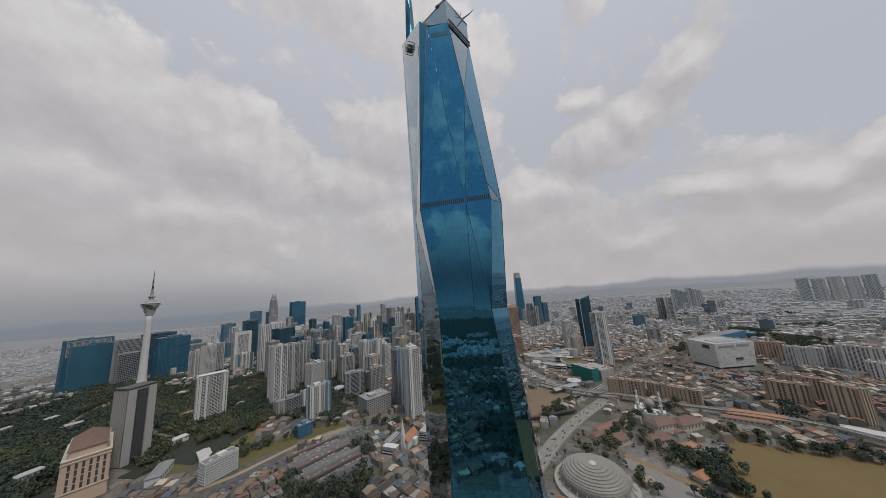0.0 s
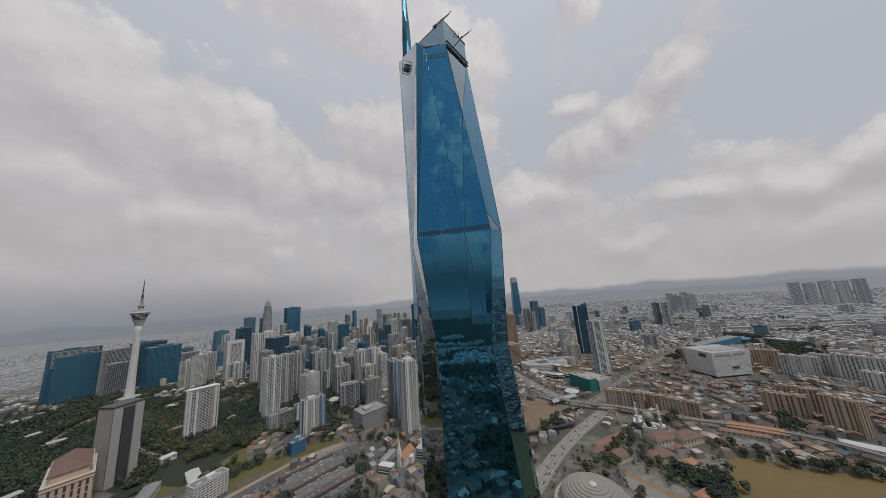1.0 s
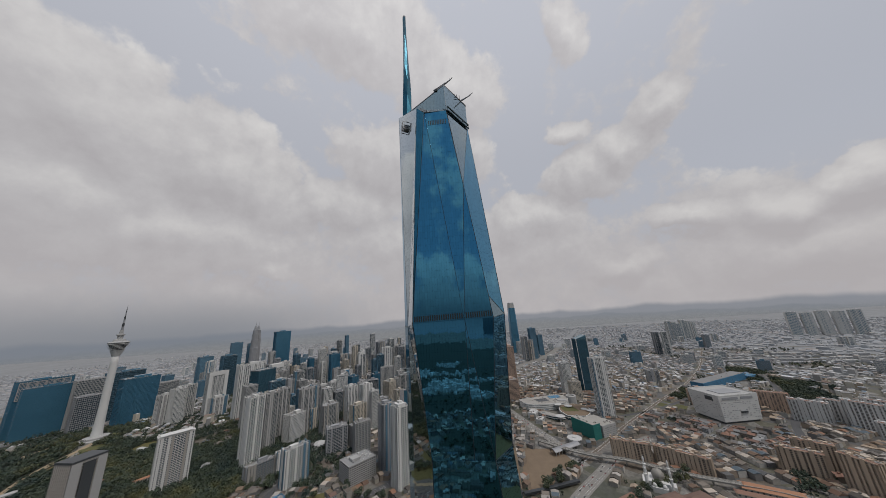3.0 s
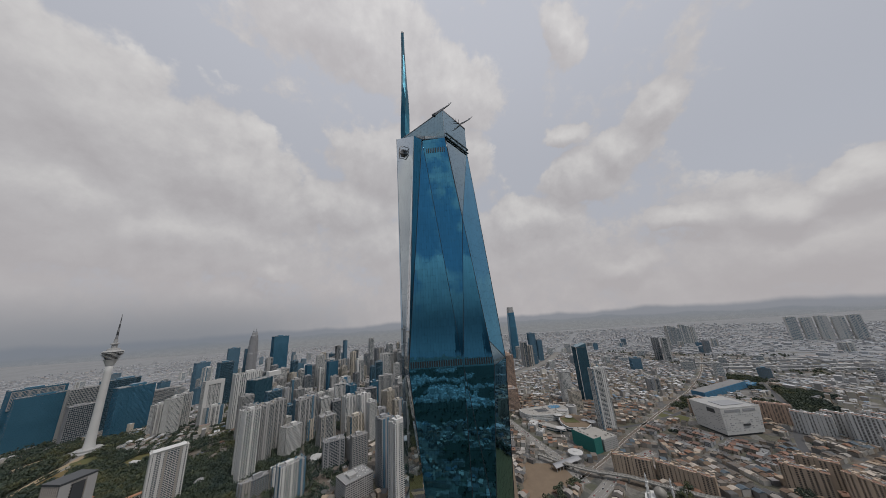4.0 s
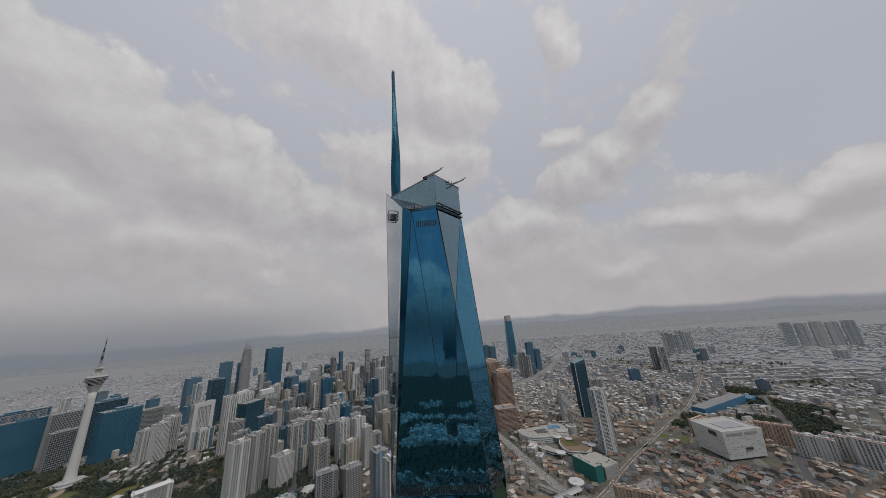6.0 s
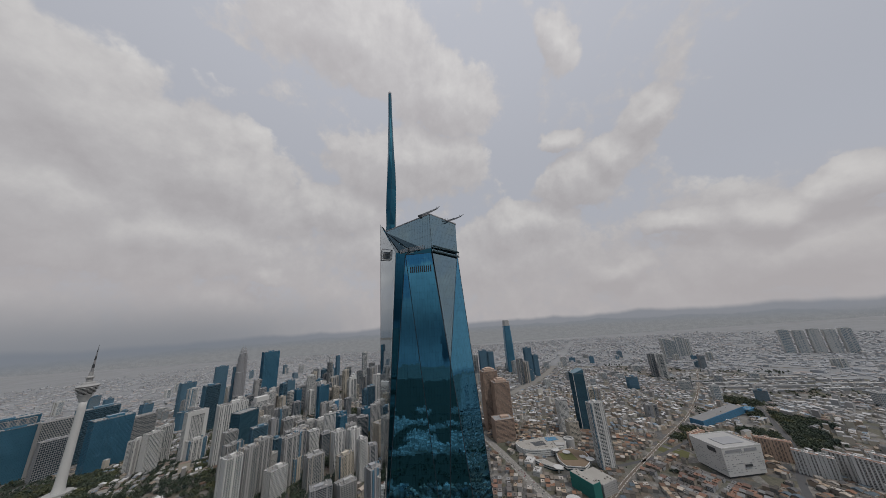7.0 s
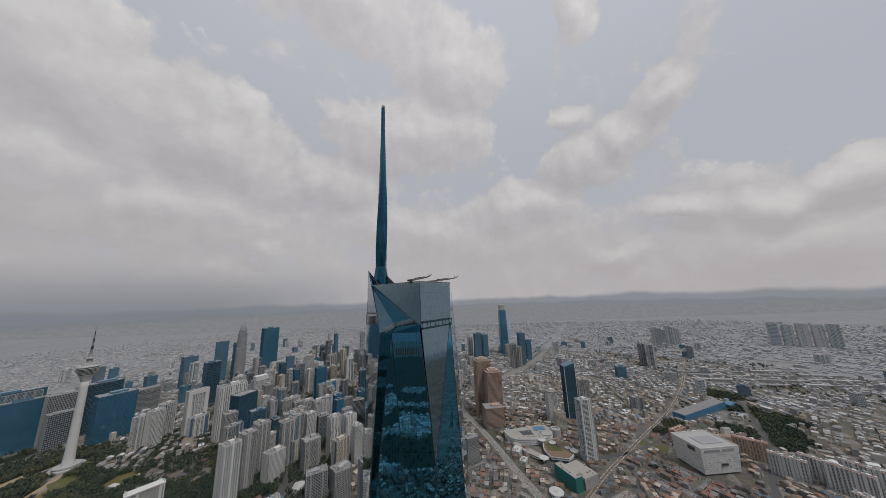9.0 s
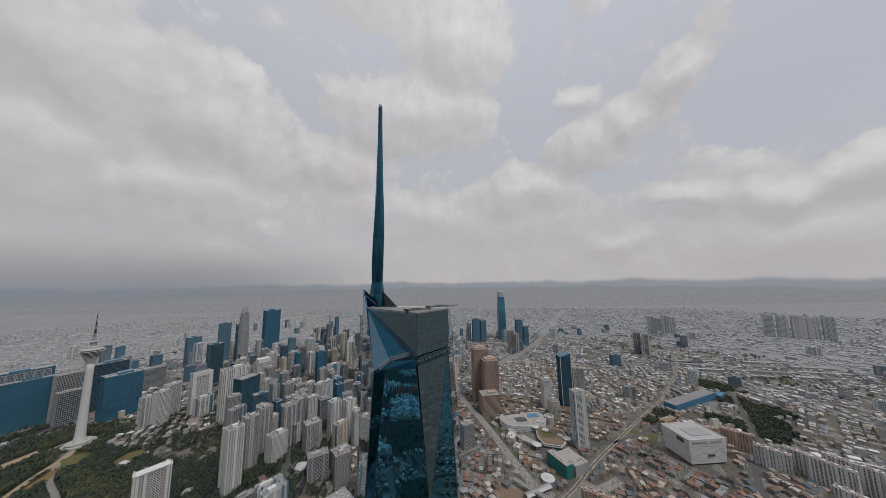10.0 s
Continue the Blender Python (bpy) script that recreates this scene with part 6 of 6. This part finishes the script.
def district_cells(seed, centres, reach, pitch_u, pitch_v, r_min, r_max, az=None):
    """Plots in rows: districts with their own street direction."""
    rng = random.Random(seed)
    cs = []
    for _ in range(centres):
        a, r = rng.uniform(-math.pi, math.pi) if az is None else radians(rng.uniform(*az)), math.sqrt(rng.uniform(r_min**2, r_max**2))
        cs.append((EYE[0] + r * math.cos(a), EYE[1] + r * math.sin(a), rng.uniform(0, math.pi)))
    cx, cy = np.array([c[0] for c in cs]), np.array([c[1] for c in cs])
    for n, (x0, y0, turn) in enumerate(cs):
        k = int(reach / pitch_v)
        for j in range(-k, k):
            if j % 6 == 0:
                continue
            m = int(reach / pitch_u)
            for i in range(-m, m):
                if i % 9 == 0:
                    continue
                u, v = i * pitch_u, j * pitch_v
                x, y = x0 + u * math.cos(turn) - v * math.sin(turn), y0 + u * math.sin(turn) + v * math.cos(turn)
                r = math.hypot(x - EYE[0], y - EYE[1])
                if not r_min < r < r_max:
                    continue
                if az is not None:
                    a = math.degrees(math.atan2(y - EYE[1], x - EYE[0]))
                    if not az[0] < a < az[1]:
                        continue
                if np.argmin((cx - x) ** 2 + (cy - y) ** 2) != n:
                    continue
                yield x, y, turn, rng


def house_into(b, x, y, z, turn, w, d, h, rng, roof=1, wall=0):
    """One house: walls, and a flat roof with a lip or a pitched one."""
    c, s = math.cos(turn), math.sin(turn)
    first = len(b.v)
    if rng.random() < 0.55:
        b.box(-w / 2, w / 2, -d / 2, d / 2, -0.5, h, wall)
        b.gable(-w / 2, w / 2, -d / 2, d / 2, h, h + d * rng.uniform(0.14, 0.24), roof)
    else:
        b.box(-w / 2, w / 2, -d / 2, d / 2, -0.5, h, wall)
        b.box(-w / 2 + 0.4, w / 2 - 0.4, -d / 2 + 0.4, d / 2 - 0.4, h - 0.1, h + 0.35, roof)
        if rng.random() < 0.5:
            px, py = rng.uniform(-w / 4, w / 4), rng.uniform(-d / 4, d / 4)
            b.box(px - 1.6, px + 1.6, py - 1.3, py + 1.3, h, h + rng.uniform(1.5, 3.2), wall)
    for n in range(first, len(b.v)):
        px, py, pz = b.v[n]
        b.v[n] = (x + px * c - py * s, y + px * s + py * c, z + pz)


# worn old-town walls and roofs, darkened in colour to stand in for cloud shadow
OLD_WALLS = surface("old_shaded_walls", (0.3, 0.27, 0.24), 0.9, vary=0.3, palette=[
    (0.27, 0.25, 0.22), (0.19, 0.17, 0.15), (0.36, 0.345, 0.32), (0.25, 0.20, 0.155), (0.15, 0.145, 0.14), (0.30, 0.27, 0.225)])
OLD_WALL = surface("weathered_shaded_plaster", (0.22, 0.19, 0.16), 0.9, vary=0.4, fine=0.5, object_vary=0.35)
TERRACE_ROOFS = surface("weathered_shaded_roofs", (0.2, 0.2, 0.2), 0.85, vary=0.35, fine=0.4, coarse=0.05, palette=[
    (0.122, 0.103, 0.086), (0.178, 0.153, 0.129), (0.122, 0.073, 0.050), (0.268, 0.245, 0.222), (0.073, 0.065, 0.057), (0.138, 0.092, 0.065), (0.154, 0.134, 0.115),
    (0.365, 0.336, 0.309), (0.324, 0.252, 0.187), (0.422, 0.367, 0.309), (0.219, 0.118, 0.075), (0.097, 0.096, 0.097), (0.178, 0.126, 0.086), (0.130, 0.115, 0.104), (0.081, 0.107, 0.129)])
# houses near the skyscraper are things of their own
def shophouses():
    count = 0
    rest = Build()
    for x, y, turn, rng in district_cells(21, 30, 420, 11.5, 16, 300, 1250, (-66, 66)):
        w, d, h = 11.5 * rng.choice((0.7, 0.9, 1.0, 1.0, 1.0)), rng.uniform(12.5, 15.5), rng.choice((7, 7.4, 8, 10.5)) + rng.uniform(0, 0.5)
        green = 0.94 if y > 260 + 0.12 * x and x > 330 else 0.08
        if x < 310 and -420 < y < 0:
            green = 0.85
        if rng.random() < green or woods_mask(x, y) > 0 or not free(x, y, 6):
            continue
        z = land(x, y)
        if count < 290 and 300 < math.hypot(x - 330, y + 330) < 420 and y < 0 or count < 290 and math.hypot(x - 170, y - 300) < 140:
            t = thing("shophouse", x, y, z - 0.3, math.degrees(turn), "small two- to three-storey shophouse in a worn terrace", "shophouse", "old town shophouses")
            b = Build()
            b.box(-w / 2, w / 2, -d / 2, d / 2, 0, h)
            b.put("wall", SHOP_WALLS[count % 4], t)
            b = Build()
            if rng.random() < 0.6:
                b.gable(-w / 2, w / 2, -d / 2, d / 2, h, h + d * 0.2)
            else:
                b.box(-w / 2 + 0.3, w / 2 - 0.3, -d / 2 + 0.3, d / 2 - 0.3, h, h + 0.4)
                b.box(-2, 1, -2, 1.5, h + 0.4, h + 2.6)
            b.put("roof", SHOP_ROOFS[rng.randrange(5)], t)
            win = Build()
            for k in range(int((w - 1.5) // 3.3)):
                for s in (-1, 1):
                    for f in range(int(h // 3.4)):
                        win.box(-w / 2 + 1.2 + k * 3.3, -w / 2 + 3.2 + k * 3.3, *sorted((s * (d / 2 - 0.3), s * (d / 2 + 0.07))), f * 3.4 + 1.2, f * 3.4 + 2.7)
            win.put("glazing", DARK, t, kind="stuff")
            count += 1
        else:
            house_into(rest, x, y, z, turn, w, d, h, rng)
    ob = rest.put("terrace_houses", [OLD_WALLS, TERRACE_ROOFS], None, "dense terraces of worn shophouses with grey and red roofs", kind="stuff")
    tagged(ob, category="houses")


SHOP_WALLS = (OLD_WALL, OLD_WALL, GREY, OLD_WALL)
SHOP_ROOFS = (OLD_ROOF, ROOF_BROWN, ROOF_GREY, OLD_ROOF, ROOF_RED)
shophouses()


def far_houses(name, label, seed, centres, reach, pu, pv, r0, r1, az, hs):
    b = Build()
    for x, y, turn, rng in district_cells(seed, centres, reach, pu, pv, r0, r1, az):
        if x - EYE[0] > 5150 or rng.random() < 0.18 or woods_mask(x, y) > 0.02 or not free(x, y, pu * 0.4):
            continue
        away = math.hypot(x - EYE[0], y - EYE[1])
        reach_out = 3300 if y > 0.6 * x else 4000
        if away > 2700 and rng.random() < (away - reach_out) / 3600:
            continue
        tall, size = rng.random() < (0.09 if away > 2700 else 0.04), rng.random()
        w, d = pu * rng.uniform(0.6, 1.1), pv * rng.uniform(0.42, 0.75)
        if size < 0.05:
            w, d = w * 1.9, d * 1.1
        elif size > 0.95:
            w, d = w * 0.7, d * 1.6
        x, y = x + rng.gauss(0, pu * 0.12), y + rng.gauss(0, pv * 0.12)
        house_into(b, x, y, land(x, y), turn + rng.gauss(0, 0.06), w, d, rng.uniform(*hs) * (2.8 if tall else 1), rng)
    tagged(b.put(name, {800: [WHITE, WEST_ROOFS], 160: [OLD_WALLS, TERRACE_ROOFS], 1250: [HOUSE_WALLS, ROOFS], 1800: [TOWN_WALLS, TOWN_ROOFS]}.get(r0, [HAZED_WALLS, HAZED_ROOFS]), None, label, kind="stuff"), category="houses")


far_houses("town_houses", "sprawling low town of mixed roofs", 31, 46, 700, 16, 22, 1250, 1800, (-63, 70), (6, 13))
far_houses("outer_town_houses", "sprawling low town of haze-paled mixed roofs", 33, 46, 800, 19, 25, 1800, 2700, (-63, 70), (5, 10))
far_houses("distant_houses", "distant low town of haze-paled grey roofs", 41, 60, 1500, 25, 33, 2700, 6200, (-63, 72), (4, 8))
far_houses("western_houses", "low town of mixed roofs west of the skyscraper", 51, 40, 900, 19, 27, 800, 2400, (100, 180), (6, 14))
far_houses("southwestern_houses", "low town of mixed roofs south-west of the skyscraper", 61, 40, 900, 19, 27, 800, 2400, (-180, -110), (6, 14))
far_houses("riverside_houses", "low terraces of worn roofs west of the skyscraper", 53, 24, 500, 15, 21, 160, 800, (66, 180), (6, 12))
far_houses("riverside_houses", "low terraces of worn roofs south of the skyscraper", 63, 24, 500, 15, 21, 160, 800, (-180, -66), (6, 12))


# ---- trees ----
def crown_into(b, x, y, z, radius, high, rng, leaves, size):
    """A crown of many small leaf clumps with gaps, on an uneven ball of lobes."""
    lobes = [(rng.uniform(-0.5, 0.5) * radius, rng.uniform(-0.5, 0.5) * radius, rng.uniform(0.2, 0.8) * high, rng.uniform(0.45, 0.7) * radius) for _ in range(4)]
    for k in range(leaves):
        lx, ly, lz, lr = lobes[k % 4]
        d = Vector((rng.gauss(0, 1), rng.gauss(0, 1), rng.gauss(0.25, 0.8))).normalized()
        p = Vector((x + lx, y + ly, z + lz)) + d * lr * rng.uniform(0.75, 1.05)
        n = (d + Vector((rng.uniform(-0.5, 0.5), rng.uniform(-0.5, 0.5), rng.uniform(0, 0.8)))).normalized()
        u = n.orthogonal().normalized() * size * rng.uniform(0.6, 1.2)
        w = n.cross(u).normalized() * size * rng.uniform(0.5, 1.0)
        q = n * size * 0.25
        b.poly([p - u - q, p - w * 0.8 + q * 0.4, p + u - q, p + w + q * 0.2])


def tree_kind(seed, high, radius):
    rng = random.Random(seed)
    t = thing("tree", 0, 0, 0, 0, "broad green street tree with an uneven crown", "tree", "street trees")
    b = Build()
    b.lathe([(0.45, -0.3), (0.32, high * 0.3), (0.2, high * 0.55)], 7)
    b.put("trunk", BARK, t)
    for k in range(4):
        a = k * 1.6 + rng.uniform(-0.3, 0.3)
        limb = Build()
        limb.beam((0, 0, high * 0.35), (math.cos(a) * radius * 0.6, math.sin(a) * radius * 0.6, high * 0.65), 0.28, size2=0.12)
        limb.put("limb", BARK, t)
    b = Build()
    crown_into(b, 0, 0, high * 0.35, radius, high * 0.65, rng, 150, radius * 0.24)
    b.put("crown", LEAF, t)
    return t


def street_trees():
    rng = random.Random(77)
    kinds = [tree_kind(k, 11 + 1.8 * k, 5.4 + 0.7 * k) for k in range(4)]
    spots = []
    def line(ax, ay, bx, by, n, spread):
        for k in range(n):
            s = (k + rng.random()) / n
            spots.append((ax + (bx - ax) * s + rng.uniform(-spread, spread), ay + (by - ay) * s + rng.uniform(-spread, spread)))
    line(345, -125, 418, -204, 18, 9)
    line(300, -400, 262, -455, 10, 9)
    line(262, -455, 236, -545, 14, 9)
    line(215, -345, 160, -310, 15, 12)
    line(270, -260, 205, -350, 21, 16)
    line(240, -200, 330, -280, 18, 12)
    line(130, -330, 230, -300, 17, 16)
    line(345, -300, 400, -390, 15, 10)
    line(430, -590, 370, -560, 11, 10)
    line(250, 560, 300, 470, 13, 10)
    line(320, 520, 420, 600, 17, 14)
    line(300, 480, 340, 420, 10, 10)
    line(150, 430, 230, 400, 8, 8)
    line(480, 480, 560, 520, 11, 12)
    line(300, 160, 330, 260, 10, 10)
    line(560, 440, 640, 420, 11, 12)
    line(200, 585, 285, 475, 18, 16)
    line(160, 450, 225, 440, 8, 10)
    line(150, 400, 225, 385, 7, 14)
    line(230, 400, 320, 290, 10, 12)
    line(60, -330, 180, -260, 11, 16)
    line(150, -240, 250, -160, 8, 10)
    first = {}
    for n, (x, y) in enumerate(spots):
        k = n % 4
        m = pose(x, y, land(x, y), 0, 0, rng.uniform(0, 360))
        if k not in first:
            kinds[k].matrix_basis = m
            first[k] = True
        else:
            copy_thing(kinds[k], m)


street_trees()


def woods():
    rng = random.Random(91)
    b = Build()
    made = 0
    for _ in range(60000):
        if rng.random() < 0.45:
            x, y = rng.gauss(265, 190), rng.gauss(900, 280)
        else:
            a, r = radians(rng.uniform(-64, 66)), 330 + 2500 * rng.random() ** 1.1
            x, y = EYE[0] + r * math.cos(a), EYE[1] + r * math.sin(a)
        if woods_mask(x, y) < 0 or not free(x, y, 2):
            continue
        far = math.hypot(x - EYE[0], y - EYE[1])
        if far < 300:
            continue
        crown_into(b, x, y, land(x, y) + 1, rng.uniform(5, 10.5), rng.uniform(8, 17), rng, 36 if far < 1300 else 20, 2.3 if far < 1300 else 3.0)
        made += 1
        if made > 9000:
            break
    for gx, gy, gr in GROVES:
        for _ in range(int(gr * gr / 13)):
            x, y = rng.gauss(gx, gr * 0.6), rng.gauss(gy, gr * 0.6)
            if woods_mask(x, y) > 0 and free(x, y, 2):
                crown_into(b, x, y, land(x, y) + 1, rng.uniform(5, 9), rng.uniform(8, 14), rng, 26, 2.6)
    for _ in range(5200):
        a, r = radians(rng.uniform(95, 275)), 60 + 2300 * rng.random()
        x, y = EYE[0] + r * math.cos(a), EYE[1] + r * math.sin(a)
        if woods_mask(x, y) > 0 and free(x, y, 2):
            crown_into(b, x, y, land(x, y) + 1, rng.uniform(5, 8), rng.uniform(8, 13), rng, 18, 2.6)
    for _ in range(9000):
        a, r = radians(rng.uniform(-62, 62)), 310 + 1200 * rng.random()
        x, y = EYE[0] + r * math.cos(a), EYE[1] + r * math.sin(a)
        if (x / 9) % 1 < (0.1 if x > 380 and -900 < y < -150 else 0.45) and free(x, y, 1):
            crown_into(b, x, y, land(x, y) + 1.5, rng.uniform(2, 4.2), rng.uniform(4, 10), rng, 14, 1.5)
    for _ in range(13000):
        x, y = rng.uniform(320, 1300), rng.uniform(280, 1300)
        if y > 260 + 0.12 * x and noise.noise(Vector((x / 60, y / 60, 2.2))) > -0.38 and free(x, y, 1):
            crown_into(b, x, y, land(x, y) + 1.5, rng.uniform(5, 8.5), rng.uniform(7, 14), rng, 22, 2.3)
    tagged(b.put("woodland", LEAF, None, "dense dark green tropical woodland of uneven crowns", kind="stuff"), category="trees")
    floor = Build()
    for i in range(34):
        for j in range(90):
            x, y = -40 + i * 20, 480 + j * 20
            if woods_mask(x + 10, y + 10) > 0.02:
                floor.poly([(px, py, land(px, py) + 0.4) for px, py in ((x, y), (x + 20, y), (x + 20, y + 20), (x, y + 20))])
    # unseen woodland floor, added as dark land for the tower to reflect
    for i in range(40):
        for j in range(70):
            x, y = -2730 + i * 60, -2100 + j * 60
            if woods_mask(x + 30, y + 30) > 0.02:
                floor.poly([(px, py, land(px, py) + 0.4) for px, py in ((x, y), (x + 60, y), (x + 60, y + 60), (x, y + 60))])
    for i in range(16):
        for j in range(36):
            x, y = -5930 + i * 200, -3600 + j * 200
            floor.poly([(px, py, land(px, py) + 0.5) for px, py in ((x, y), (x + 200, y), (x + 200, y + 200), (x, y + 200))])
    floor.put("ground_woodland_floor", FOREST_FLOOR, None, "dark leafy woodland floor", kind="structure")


# tone set very dark so that the tower's reflections of it stay dark
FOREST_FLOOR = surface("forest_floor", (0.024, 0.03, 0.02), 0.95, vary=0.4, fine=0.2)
woods()


# ---- vehicles ----
def car_kind(colour, name):
    t = thing("car", 0, 0, 0, 0, f"small {name} car on the road", "car", "cars on the roads")
    b = Build()
    b.box(-2.1, 2.1, -0.85, 0.85, 0.3, 0.85)
    b.put("body", surface("car_" + name, colour, 0.3, vary=0.05, bump=0), t)
    b = Build()
    b.prism([(-1.3, -0.75), (0.9, -0.75), (0.9, 0.75), (-1.3, 0.75)], 0.85, 1.4)
    b.put("cabin", DARK, t)
    for x in (-1.3, 1.3):
        for y in (-0.8, 0.8):
            w = Build()
            w.beam((x, y - 0.1, 0.32), (x, y + 0.1, 0.32), 0.62)
            w.put("wheel", LOUVRE, t)
    return t


kinds = [car_kind((0.7, 0.7, 0.7), "white"), car_kind((0.05, 0.05, 0.06), "black"), car_kind((0.35, 0.03, 0.03), "red"), car_kind((0.3, 0.32, 0.34), "silver")]
rng = random.Random(5)
placed = 0
for line in (sm1, sm2, sm3, sm4):
    for a, c in zip(line, line[1:]):
        if math.hypot(a[0], a[1]) > 760 or placed > 110:
            continue
        d = (Vector(c) - Vector(a)).normalized()
        for off in rng.sample((-6, -2.5, 2.5, 6), 2):
            s = rng.random()
            x, y = a[0] + (c[0] - a[0]) * s - d.y * off, a[1] + (c[1] - a[1]) * s + d.x * off
            m = pose(x, y, land(x, y) + 0.16, 0, 0, math.degrees(math.atan2(d.y, d.x)))
            k = rng.randrange(4) if placed > 3 else placed
            if placed < 4:
                kinds[k].matrix_basis = m
            else:
                copy_thing(kinds[k], m)
            placed += 1
